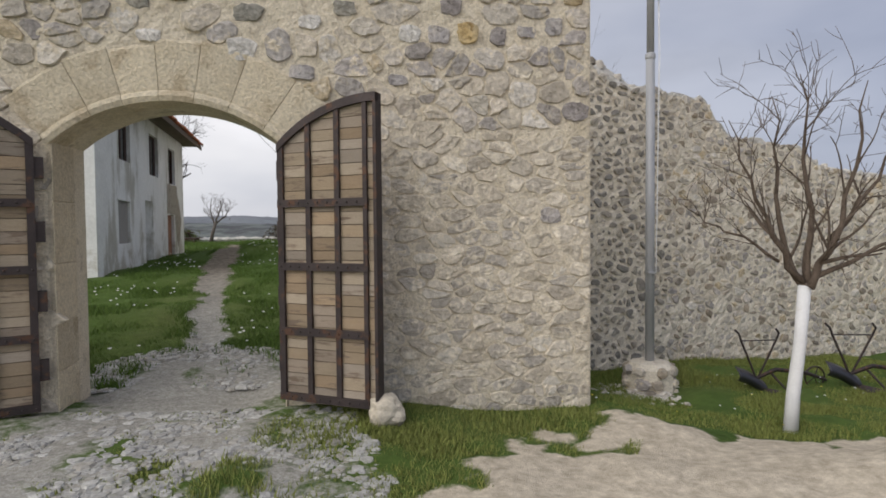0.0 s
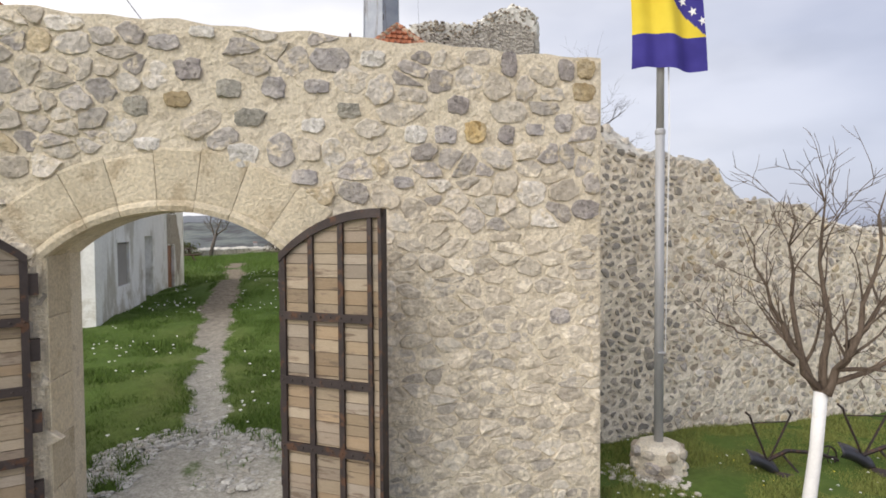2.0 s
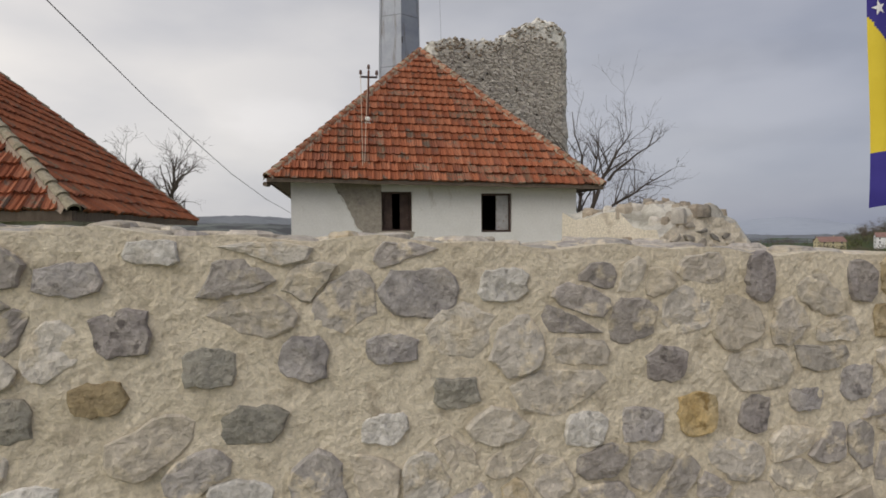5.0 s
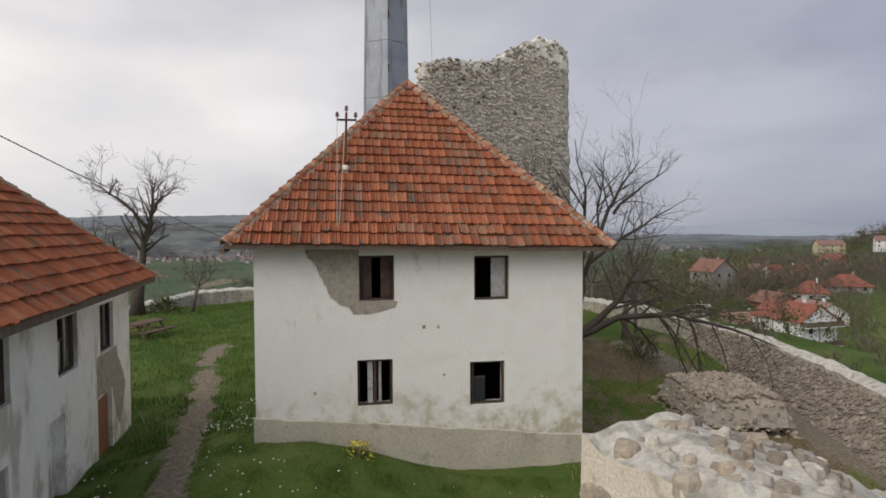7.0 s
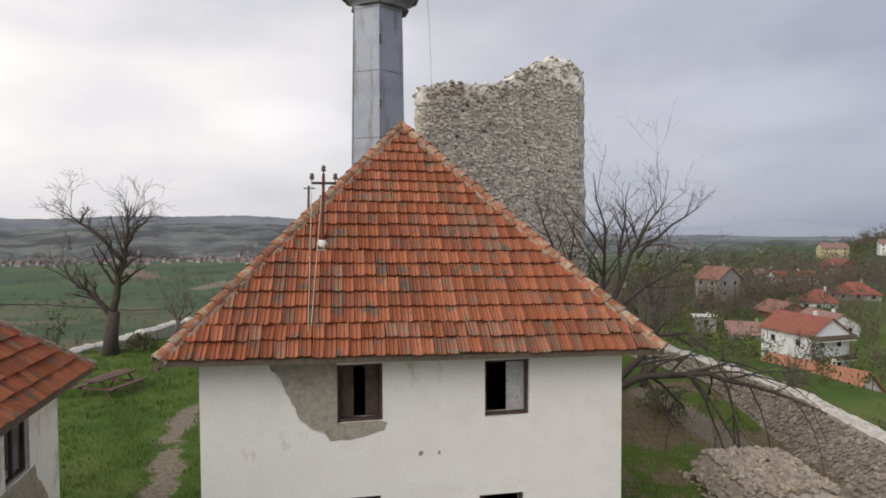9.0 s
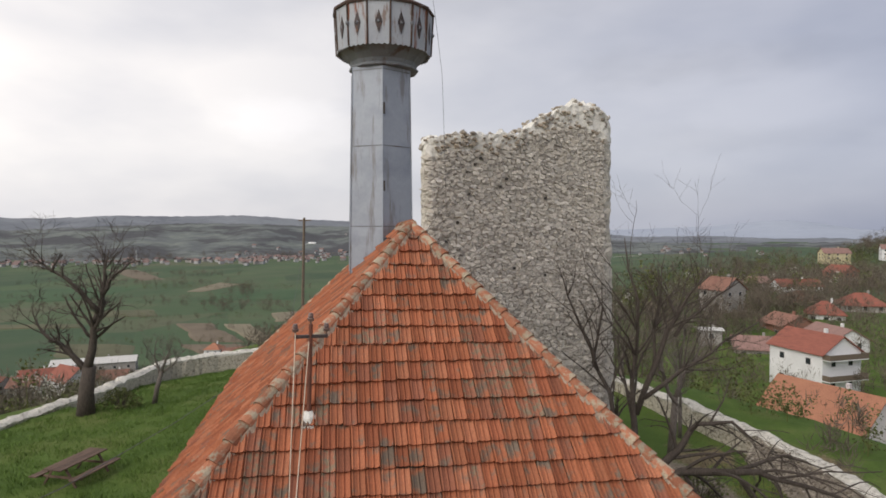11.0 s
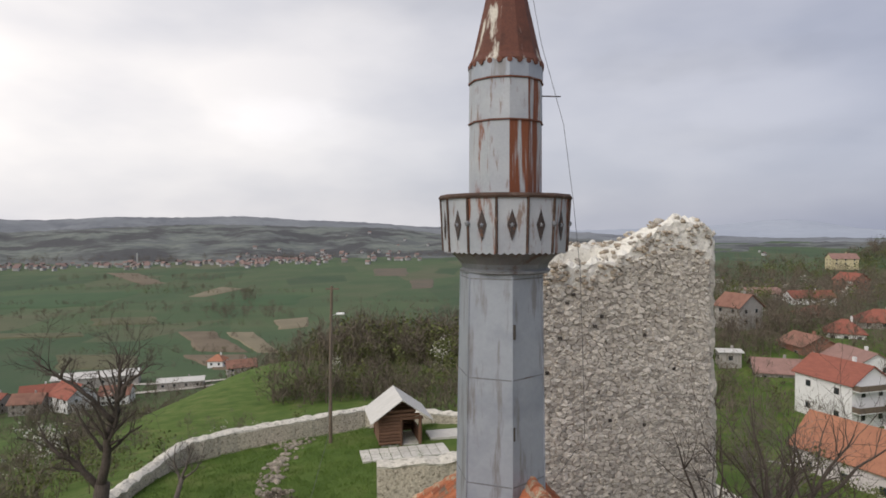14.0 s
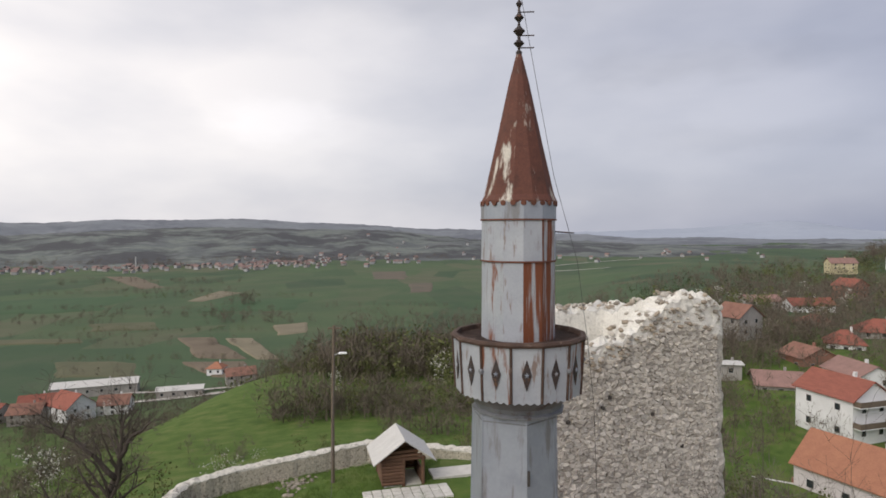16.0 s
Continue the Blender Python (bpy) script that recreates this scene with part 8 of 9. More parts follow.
def bush(name, m, size, seed, label, mats=(M_TWIG,), count=500, leaf=0.05, category="bush"):
    rng = random.Random(seed)
    e = thing(name, m, label, category)
    stems = []
    for k in range(26):
        a = rng.uniform(0, 2 * math.pi)
        p = Vector((0.12 * size * math.cos(a), 0.12 * size * math.sin(a), 0))
        q = Vector((math.cos(a) * rng.uniform(0.2, 0.9), math.sin(a) * rng.uniform(0.2, 0.9), rng.uniform(0.5, 1.1))) * size
        stems.append(tube([p, p.lerp(q, 0.5) + Vector((0, 0, 0.12 * size)), q], [0.02 * size, 0.014 * size, 0.005 * size], 5, False))
    part("stem", join(*stems), M_TWIG, e)
    vs, fs = [], []
    for k in range(count):
        a, b, r = rng.uniform(0, 6.28), rng.uniform(-0.2, 1.4), rng.uniform(0.35, 1.0) ** 0.5
        c = Vector((math.cos(a) * math.cos(b) * r, math.sin(a) * math.cos(b) * r, 0.15 + math.sin(b) * r * 0.95)) * size
        c *= 1 + 0.25 * fbm(c.x * 1.5 / size, c.y * 1.5 / size, c.z * 1.5 / size)
        u = Vector((rng.gauss(0, 1), rng.gauss(0, 1), rng.gauss(0, 1))).normalized()
        w = u.orthogonal().normalized()
        s = leaf * rng.uniform(0.6, 1.4)
        n = len(vs)
        vs += [c - u * s, c + w * s * 0.5, c + u * s, c - w * s * 0.5]
        fs.append((n, n + 1, n + 2, n + 3))
    tagged(part("leaves", (vs, fs), mats[0], e), kind="stuff")
    return e


bush("bush", pose(-11.9, 43.7, z_at(-11.9, 43.7, -0.1)), 1.15, 1, "tangle of dry brush in the yard", (M_TWIG,), 700, 0.07)
bush("bush", pose(-18.6, 43.2, z_at(-18.6, 43.2, -0.1)), 1.1, 2, "leafing bush at the foot of the wall", (M_LEAF,), 900, 0.07)
bush("bush", pose(9.2, 33.8, z_at(9.2, 33.8, -0.1)), 1.2, 3, "leafing bush under the bare tree", (M_LEAF,), 700, 0.07)
bush("forsythia_bush", pose(-2.4, 17.4, z_at(-2.4, 17.4, -0.1)), 0.45, 4, "low yellow-flowering shrub beside the house wall", (M_YFLOWER,), 160, 0.03)

# ---- cables ----
def overhead_cable():
    line = [(-4.9, 0.0, 9.35), (-5.3, 3.0, 8.85), (-5.7, 6.0, 8.4), (-6.2, 10.0, 7.8), (-6.7, 14.0, 7.2), (-7.0, 17.0, 6.8), (-7.2, 20.0, 6.3), (-7.6, 25.0, 5.75), (-8.1, 32.0, 5.2), (-9.0, 42.0, 5.4), (-11.0, 54.3, 9.6)]
    tagged(part("overhead_cable", tube(line, [0.009] * len(line), 5), M_WIRE), "black overhead cable strung past the house to the timber pole", "cable")


overhead_cable()


# ---- grass ----
def blades(name, label, region, count, height, seed, ok, mat=None, thin=0.011):
    rng = np.random.default_rng(seed)
    x = rng.uniform(region[0], region[1], count)
    y = rng.uniform(region[2], region[3], count)
    soil, sand = bare(x, y)
    good = (soil + rng.uniform(-0.2, 0.25, count) < 0.42) & (sand + rng.uniform(-0.2, 0.25, count) < 0.42) & ok(x, y)
    x, y = x[good], y[good]
    n = len(x)
    clump = np.array([fbm(a * 1.1, b * 1.1, 9.0) for a, b in zip(x, y)])
    h = height * rng.uniform(0.45, 1.25, n) * np.clip(1 + 0.9 * clump, 0.35, 2.0)
    a = rng.uniform(0, 2 * np.pi, n)
    w = thin + 0.016 * h
    lean = rng.normal(0, 0.35, (n, 2)) * h[:, None]
    z = ground_z(x, y) - 0.03
    base = np.stack([x, y, z], 1)
    dx = np.stack([np.cos(a) * w, np.sin(a) * w, np.zeros(n)], 1)
    tip = base + np.c_[lean, h]
    vs = np.stack([base - dx, base + dx, tip], 1).reshape(-1, 3)
    me = bpy.data.meshes.new(name)
    me.from_pydata(vs.tolist(), [], np.arange(n * 3).reshape(-1, 3).tolist())
    me.materials.append(mat or M_GRASS)
    return tagged(new(name, me), label, "grass", kind="stuff")


def in_house(x, y, m, x0, x1, y0, y1):
    inv = np.array(m.inverted())
    u = inv[0, 0] * x + inv[0, 1] * y + inv[0, 3]
    v = inv[1, 0] * x + inv[1, 1] * y + inv[1, 3]
    return (u > x0) & (u < x1) & (v > y0) & (v < y1)


def open_ground(x, y):
    return ~(in_house(x, y, HOUSE, -0.1, 7.9, 0, 12.5) | in_house(x, y, NEIGHBOUR, -8.5, 0.05, 0, 9.9) | in_house(x, y, GATE, -7, 1.8, -0.03, 0.75) | in_house(x, y, CURTAIN, -2.4, 9.1, -0.03, 1.6)
             | in_house(x, y, TOWER, -3.1, 5.1, 0, 6.6))


blades("grass_front", "short fresh grass along the foot of the walls", (-1.4, 7.5, 2.0, 9.5), 300000, 0.065, 1, open_ground, None, 0.006)
blades("grass_gate", "thin grass among the gravel before the gate", (-6.0, 0.2, 0.5, 4.2), 60000, 0.03, 2, open_ground)
blades("grass_yard", "lush spring grass inside the fortress", (-8.5, 3.0, 4.6, 18.0), 320000, 0.065, 3, open_ground, M_YARDGRASS, 0.006)
blades("grass_west_yard", "mown grass in the west of the fortress", (-22.5, -4.0, 18.0, 60.0), 150000, 0.16, 4, open_ground, M_YARDGRASS)
blades("grass_east_yard", "sparse grass in the east of the fortress", (2.5, 13.8, 12.0, 38.0), 90000, 0.12, 5, lambda x, y: open_ground(x, y) & (np.hypot((x - 9.65) / 2, (y - 26) / 2.7) > 1) & (parched(x, y) < 0.45))
M_HAY = surface("dry_grass", [(0.17, 0.14, 0.075), (0.27, 0.22, 0.13), (0.13, 0.14, 0.05)], 0.6, 6, 0.9, 0.0, vary="island", value_vary=0.3)
blades("dry_grass_yard", "withered brown grass in the east of the fortress", (2.5, 13.8, 12.0, 38.0), 70000, 0.10, 8, lambda x, y: open_ground(x, y) & (np.hypot((x - 9.65) / 2, (y - 26) / 2.7) > 1) & (parched(x, y) > 0.3), M_HAY)


def daisies(name, label, mat, region, count, seed, size):
    rng = np.random.default_rng(seed)
    vs, fs = [], []
    for _ in range(count):
        x, y = rng.uniform(*region[:2]), rng.uniform(*region[2:])
        soil, sand = bare(np.array([x]), np.array([y]))
        if soil[0] > 0.4 or sand[0] > 0.4 or not open_ground(np.array([x]), np.array([y]))[0] or fbm(x * 0.5, y * 0.5, 4) < -0.05:
            continue
        z = gz(x, y) + rng.uniform(0.05, 0.16)
        r = size * rng.uniform(0.6, 1.3)
        k = len(vs)
        vs.append((x, y, z + r * 0.4))
        vs += [(x + r * math.cos(a), y + r * math.sin(a), z + 0.3 * r * math.sin(a * 2)) for a in np.linspace(0, 6.283, 6, endpoint=False)]
        fs += [(k, k + 1 + i, k + 1 + (i + 1) % 6) for i in range(6)]
    return tagged(part(name, (vs, fs), mat), label, "flowers", kind="stuff")


daisies("white_flowers", "white daisies scattered in the grass", M_FLOWER, (-8, 2.5, 5.5, 17), 900, 5, 0.022)
daisies("white_flowers", "white daisies scattered at the wall foot", M_FLOWER, (1.5, 7.0, 4.5, 8), 110, 6, 0.014)
daisies("white_flowers", "patch of white flowers beside the house corner", M_FLOWER, (-6.6, -5.0, 18.2, 22.5), 170, 16, 0.022)
daisies("yellow_flowers", "yellow dandelions in the grass", M_YFLOWER, (-1, 7.0, 3.3, 8), 90, 7, 0.013)


M_GRAVEL = stone_mats("gravel_stone", [(0.36, 0.358, 0.345), (0.28, 0.28, 0.272), (0.45, 0.447, 0.43), (0.33, 0.315, 0.28), (0.40, 0.40, 0.39)], (0.33, 0.33, 0.28))[1]


def pebbles():
    """Half-sunk cobbles and gravel on the trodden ground at the gate."""
    rng = np.random.default_rng(12)
    n = 30000
    x, y = rng.uniform(-6.0, 1.2, n), rng.uniform(0.4, 7.0, n)
    soil, sand = bare(x, y)
    good = (soil > 0.30) & open_ground(x, y)
    x, y = x[good], y[good]
    z = ground_z(x, y) - 0.012 - 0.05 * soil[good]
    vs, fs = [], []
    for px, py, pz in zip(x, y, z):
        r = rng.uniform(0.012, 0.05) * (1.7 if rng.random() < 0.12 else 1.0)
        k = len(vs)
        a = rng.uniform(0, 6.28) + np.arange(6) * 1.047
        w = rng.uniform(0.75, 1.2, 6)
        top = r * rng.uniform(0.05, 0.3) - 0.008
        vs.extend((px + r * math.cos(b) * q, py + r * math.sin(b) * q, pz) for b, q in zip(a, w))
        vs.extend((px + 0.7 * r * math.cos(b) * q, py + 0.7 * r * math.sin(b) * q, pz + 0.02 + top) for b, q in zip(a, w))
        fs += [(k + i, k + (i + 1) % 6, k + 6 + (i + 1) % 6, k + 6 + i) for i in range(6)]
        fs.append(tuple(k + 6 + i for i in range(6)))
    tagged(part("gravel", (vs, fs), M_GRAVEL), "grey limestone gravel on the trodden ground", "gravel", kind="stuff")


pebbles()
def scatter(name, label, mat, spots, seed, size):
    """Broken stones strewn over spots of (x, y, half width, half depth, count)."""
    rng = random.Random(seed)
    shapes = rubble_shapes(name, mat, 6, seed)
    vs, fs = [], []
    for cx, cy, sx, sy, count in spots:
        for _ in range(count):
            x, y = rng.gauss(cx, sx * 0.6), rng.gauss(cy, sy * 0.6)
            r = rng.uniform(*size)
            m = pose(x, y, gz(x, y) + r * 0.15, rng.uniform(-30, 30), rng.uniform(-30, 30), rng.uniform(0, 360)) @ Matrix.Diagonal((r * rng.uniform(0.8, 1.5), r, r, 1))
            me = shapes[rng.randrange(6)]
            k = len(vs)
            vs.extend(m @ v.co for v in me.vertices)
            fs.extend(tuple(i + k for i in p.vertices) for p in me.polygons)
    tagged(part(name, (vs, fs), mat), label, "rubble", kind="stuff")


scatter("debris", "pale mortar and stone debris round the flagpole plinth", M_PALE_J, [(2.75, 6.0, 0.45, 0.3, 130), (2.4, 6.2, 0.3, 0.3, 50)], 61, (0.015, 0.055))
scatter("foundation_rubble", "line of rubble from a vanished wall in the grass", M_EARTHSTONE_J, [(-12.9, 46.0, 0.8, 0.9, 50), (-13.5, 48.5, 0.5, 1.2, 50), (-13.9, 51.5, 0.5, 1.4, 60), (-14.0, 55.0, 0.8, 1.4, 60), (-16.0, 57.0, 1.6, 0.6, 60), (-10.0, 59.3, 2.5, 0.6, 80)], 62, (0.06, 0.2))
# ---- village and countryside ----
PLOTS = []


def village_house(x, y, w, d, h, yaw, roof, wall, label, rise=None, base=None, balcony=False, wins=(3, 2), sink=3.0, over=0.5, hip=False):
    """A plain rendered house: w along its front, d deep; gables at the ends of the ridge, which runs along its front."""
    z = gz(x, y) if base is None else base
    PLOTS.append((x, y, 0.6 * max(w, d) + 1.5))
    e = thing("village_house", pose(x, y, z, 0, 0, yaw), label, "house", "village houses")
    rise = rise or d * 0.32
    body = [(-w / 2, -d / 2), (w / 2, -d / 2), (w / 2, d / 2), (-w / 2, d / 2)]
    vs = [(a, b, -sink) for a, b in body] + [(a, b, h) for a, b in body]
    fs = [(0, 1, 5, 4), (1, 2, 6, 5), (2, 3, 7, 6), (3, 0, 4, 7)]
    inset = d / 2 if hip else 0.0
    if not hip:
        vs += [(w / 2, 0, h + rise), (-w / 2, 0, h + rise)]
        fs += [(5, 6, 8), (7, 4, 9)]
    part("wall", (vs, fs), wall, e)
    o = over
    slope = rise / (d / 2)
    ez = h - o * slope
    p, q = (-w / 2 - o + inset, 0, h + rise), (w / 2 + o - inset, 0, h + rise)
    def slab(name, pts):
        n = len(pts)
        v = [tuple(a) for a in pts] + [(a[0], a[1], a[2] + 0.14) for a in pts]
        f = [tuple(range(n - 1, -1, -1)), tuple(range(n, 2 * n))] + [(i, (i + 1) % n, (i + 1) % n + n, i + n) for i in range(n)]
        part(name, (v, f), roof, e)
    c = [(-w / 2 - o, -d / 2 - o, ez), (w / 2 + o, -d / 2 - o, ez), (w / 2 + o, d / 2 + o, ez), (-w / 2 - o, d / 2 + o, ez)]
    slab("roof_slope", [c[0], c[1], q, p])
    slab("roof_slope", [c[2], c[3], p, q])
    if hip:
        slab("roof_hip", [c[1], c[2], q])
        slab("roof_hip", [c[3], c[0], p])
    part("chimney", box_bm(w * 0.15, w * 0.15 + 0.5, 0.3, 0.8, h + rise * 0.5, h + rise + 0.8), wall, e)
    n, rows = wins
    for r in range(rows):
        for k in range(n):
            cx, cz = -w / 2 + w * (k + 0.5) / n, h * (r + 0.55) / rows
            win = part("window", box_bm(cx - 0.55, cx + 0.55, -d / 2 - 0.04, -d / 2 + 0.06, cz - 0.6, cz + 0.6), M_FRAMEW, e)
            part("pane", box_bm(cx - 0.47, cx + 0.47, -d / 2 - 0.06, -d / 2 - 0.03, cz - 0.52, cz + 0.52), M_GLASS, win)
        for s in (-1, 1):
            for cy in (-d * 0.22, d * 0.22):
                cz = h * (r + 0.55) / rows
                xx = s * (w / 2 + 0.01)
                win = part("window", box_bm(min(xx, xx + s * 0.04), max(xx, xx + s * 0.04), cy - 0.5, cy + 0.5, cz - 0.6, cz + 0.6), M_FRAMEW, e)
                part("pane", box_bm(min(xx + s * 0.05, xx + s * 0.07), max(xx + s * 0.05, xx + s * 0.07), cy - 0.42, cy + 0.42, cz - 0.52, cz + 0.52), M_GLASS, win)
    if balcony:
        for z0 in (h * 0.42, h * 0.88):
            b = part("balcony", box_bm(w / 2, w / 2 + 1.5, -d / 2, d / 2, z0 - 0.15, z0), M_HOUSEW, e)
            part("balcony_front", box_bm(w / 2 + 1.44, w / 2 + 1.5, -d / 2, d / 2, z0, z0 + 0.95), M_OLDWOOD, b)
            for yy in (-d / 2, d / 2 - 0.06):
                part("balcony_side", box_bm(w / 2, w / 2 + 1.44, yy, yy + 0.06, z0, z0 + 0.95), M_OLDWOOD, b)
    return e


V = village_house
V(66.7, 120.8, 11.4, 8.6, 7.85, -74, M_REDROOF, M_HOUSEW, "white two-storey house with red roof and balconies", base=-19.1, balcony=True, wins=(2, 2), rise=2.8)
V(53.2, 95.1, 14.4, 9.0, 5.4, -64, M_ORANGE, M_HOUSEP, "lilac-rendered outbuilding with a broad orange roof", base=-21.0, wins=(3, 1), rise=3.9)
V(83.2, 158.7, 8.4, 9.0, 4.2, -82, M_BROWNROOF, M_HOUSEB, "unrendered brick barn with a brown roof", base=-17.0, rise=2.2, wins=(2, 1))
V(69.3, 146.6, 9.5, 9.0, 5.3, -18, M_FADEDROOF, M_HOUSEG, "grey rendered house with a faded roof", base=-21.4, rise=2.2, sink=4.0)
V(78.1, 182.3, 8.2, 9.0, 8.3, -66, M_BROWNROOF, M_HOUSEG, "tall unfinished grey house with a gabled roof", base=-15.0, wins=(2, 3), rise=3.2)
V(134.5, 244.0, 16.0, 8.0, 3.6, 0, M_REDROOF, M_HOUSEW, "long house with a bright red roof", base=-15.3, rise=2.3)
V(112.3, 204.0, 9.0, 8.0, 3.4, 0, M_REDROOF, M_HOUSEY, "yellow house with a hipped red roof", base=-15.6, hip=True, wins=(3, 1), rise=2.4)
V(98.7, 168.8, 8.4, 8.0, 6.0, -28, M_REDROOF, M_HOUSEW, "white house with a hipped red roof", base=-17.6, hip=True, rise=2.8)
V(84.4, 142.8, 11.0, 8.0, 5.2, -88, M_FADEDROOF, M_HOUSEW, "white house under a pinkish faded roof", base=-18.4, rise=2.2)
V(265.0, 425.0, 17.0, 9.0, 4.6, -5, M_FADEDROOF, M_HOUSEY, "yellow house on the hillside", base=-11.6, rise=3.2)
V(204.0, 324.0, 11.0, 12.0, 4.6, -70, M_REDROOF, M_HOUSEB, "brick house with a red roof on the slope", base=-17.0, wins=(2, 2), rise=3.4)
V(121.6, 254.0, 13.0, 8.0, 3.0, 0, M_FADEDROOF, M_HOUSEG, "low house with a faded roof among trees", base=-14.2, rise=2.0)
V(117.0, 182.0, 11.0, 9.0, 4.0, -20, M_REDROOF, M_HOUSEG, "house with a red hipped roof", base=-15.0, hip=True)
V(61.0, 151.5, 4.6, 4.0, 2.9, -10, M_WHITEROOF, M_HOUSEG, "small shed with a white sheet roof", base=-16.0, rise=0.3, wins=(1, 1))
V(45.0, 100.5, 7.0, 8.0, 2.6, -32, M_WHITEROOF, M_HOUSEB, "low shed with a pale sheet roof", base=-22.2, rise=0.5, wins=(2, 1))
V(300.0, 420.0, 12.0, 9.0, 5.0, -25, M_FADEDROOF, M_HOUSEW, "white house by the hilltop wood", base=-9.0)
V(-146.0, 262.0, 31, 9, 4.5, 20, M_WHITEROOF, M_HOUSEG, "long farm shed with a pale roof", rise=1.6, wins=(6, 1))
V(-109.0, 256.0, 17, 7, 3.0, 16, M_WHITEROOF, M_HOUSEG, "long low shed by the valley lane", rise=1.0, wins=(4, 1))
V(-150.0, 232.0, 11, 9, 4.5, 24, M_REDROOF, M_HOUSEW, "white valley house with a red roof")
V(-133.0, 224.0, 12, 10, 5.5, -30, M_REDROOF, M_HOUSEW, "white valley house with a crimson roof", rise=4)
V(-122.0, 232.0, 10, 8, 3.8, 12, M_BROWNROOF, M_HOUSEW, "valley house with a brown roof")
V(-146.0, 221.0, 10, 8, 4.2, 10, M_BROWNROOF, M_HOUSEG, "valley house half hidden by trees")
V(-160.0, 224.0, 10, 8, 4.2, -15, M_REDROOF, M_HOUSEG, "valley house with an orange-red roof")
V(-92.0, 277.0, 12, 8, 4.5, 25, M_BROWNROOF, M_HOUSEG, "farmhouse with a dull pink roof by the lane")
V(-110.0, 298.0, 7, 7, 3.5, 0, M_ORANGE, M_HOUSEW, "cottage with a bright orange roof", hip=True, wins=(2, 1))


# White walls and red roofs, greyed: distance haze is put into both colours.
M_FARWALL = surface("far_hazed_white_walls", [(0.34, 0.34, 0.345), (0.42, 0.42, 0.42)], 0.1, 1, 0.9, 0.0, grain=0.1)
M_FARROOF = surface("far_hazed_roofs", [(0.20, 0.145, 0.13), (0.26, 0.18, 0.16)], 0.1, 1, 0.9, 0.0, grain=0.15)


def far_village():
    """Hundreds of small houses across the valley."""
    rng = random.Random(55)
    vs, fs, idx = [], [], []
    def hut(x, y, z, s, yaw, white):
        k = len(vs)
        c, n = math.cos(yaw), math.sin(yaw)
        def P(a, b, h):
            return (x + s * (a * c - b * n), y + s * (a * n + b * c), z + s * h)
        for h in (-0.5, 0.62):
            for a, b in ((-0.6, -0.5), (0.6, -0.5), (0.6, 0.5), (-0.6, 0.5)):
                vs.append(P(a, b, h))
        vs.extend([P(-0.7, 0, 1.05), P(0.7, 0, 1.05)])
        vs.extend(P(a, b, 0.56) for a, b in ((-0.7, -0.62), (0.7, -0.62), (0.7, 0.62), (-0.7, 0.62)))
        for f, m in (((0, 1, 5, 4), 0), ((1, 2, 6, 5), 0), ((2, 3, 7, 6), 0), ((3, 0, 4, 7), 0), ((10, 11, 9, 8), 1), ((12, 13, 8, 9), 1)):
            fs.append(tuple(i + k for i in f))
            idx.append(m if m else (0 if white else 2))
    for cx, cy, sx, sy, n in ((-730, 1110, 70, 30, 30), (-570, 1170, 120, 45, 48), (-430, 1240, 110, 50, 50), (-340, 1330, 90, 40, 40), (-250, 1480, 120, 60, 22), (-95, 1340, 30, 12, 6), (-200, 1750, 260, 120, 10), (420, 1500, 220, 160, 16)):
        for _ in range(n):
            x, y = rng.gauss(cx, sx), rng.gauss(cy, sy)
            d = math.hypot(x, y)
            z = gz(x, y)
            if d > 1350:
                t = (d - 1350) / 1150
                z = max(z, slope_z(math.degrees(math.atan2(x, y)), min(t, 1), 1350, crest_near))
            hut(x, y, z + 1.0, rng.uniform(5, 8), rng.uniform(0, 3.1), rng.random() < 0.75)
    # the pale minaret of the valley village
    for a, b in ((0, 0),):
        k = len(vs)
        vs.extend([(-576 + 1.6 * math.cos(t), 1150 + 1.6 * math.sin(t), z) for z in (-58, -30) for t in np.linspace(0, 6.283, 6, endpoint=False)])
        fs.extend([(k + i, k + (i + 1) % 6, k + 6 + (i + 1) % 6, k + 6 + i) for i in range(6)])
        idx.extend([0] * 6)
    tagged(part("far_village", (vs, fs), [M_FARWALL, M_FARROOF, M_HOUSEG], idx=idx), "scattered white houses with red roofs across the valley, haze in their colours", "village", kind="stuff")


far_village()


def field(pts, mat, label, lift=0.5):
    n = 14
    a, b, c, d = (Vector((*p, 0)) for p in pts)
    vs, fs = [], []
    for j in range(n + 1):
        for i in range(n + 1):
            p = a.lerp(b, i / n).lerp(d.lerp(c, i / n), j / n)
            size = 0.1 * min((b - a).length, (d - a).length)
            p += Vector((fbm(p.x * 0.03, p.y * 0.03, 1.0), fbm(p.x * 0.03, p.y * 0.03, 7.0), 0)) * size
            rim = i in (0, n) or j in (0, n)
            vs.append((p.x, p.y, gz(p.x, p.y) + (-0.6 if rim else lift)))
    for j in range(n):
        for i in range(n):
            k = j * (n + 1) + i
            fs.append((k, k + 1, k + n + 2, k + n + 1))
    tagged(part("field", (vs, fs), mat, smooth=True), label, "field", kind="structure")


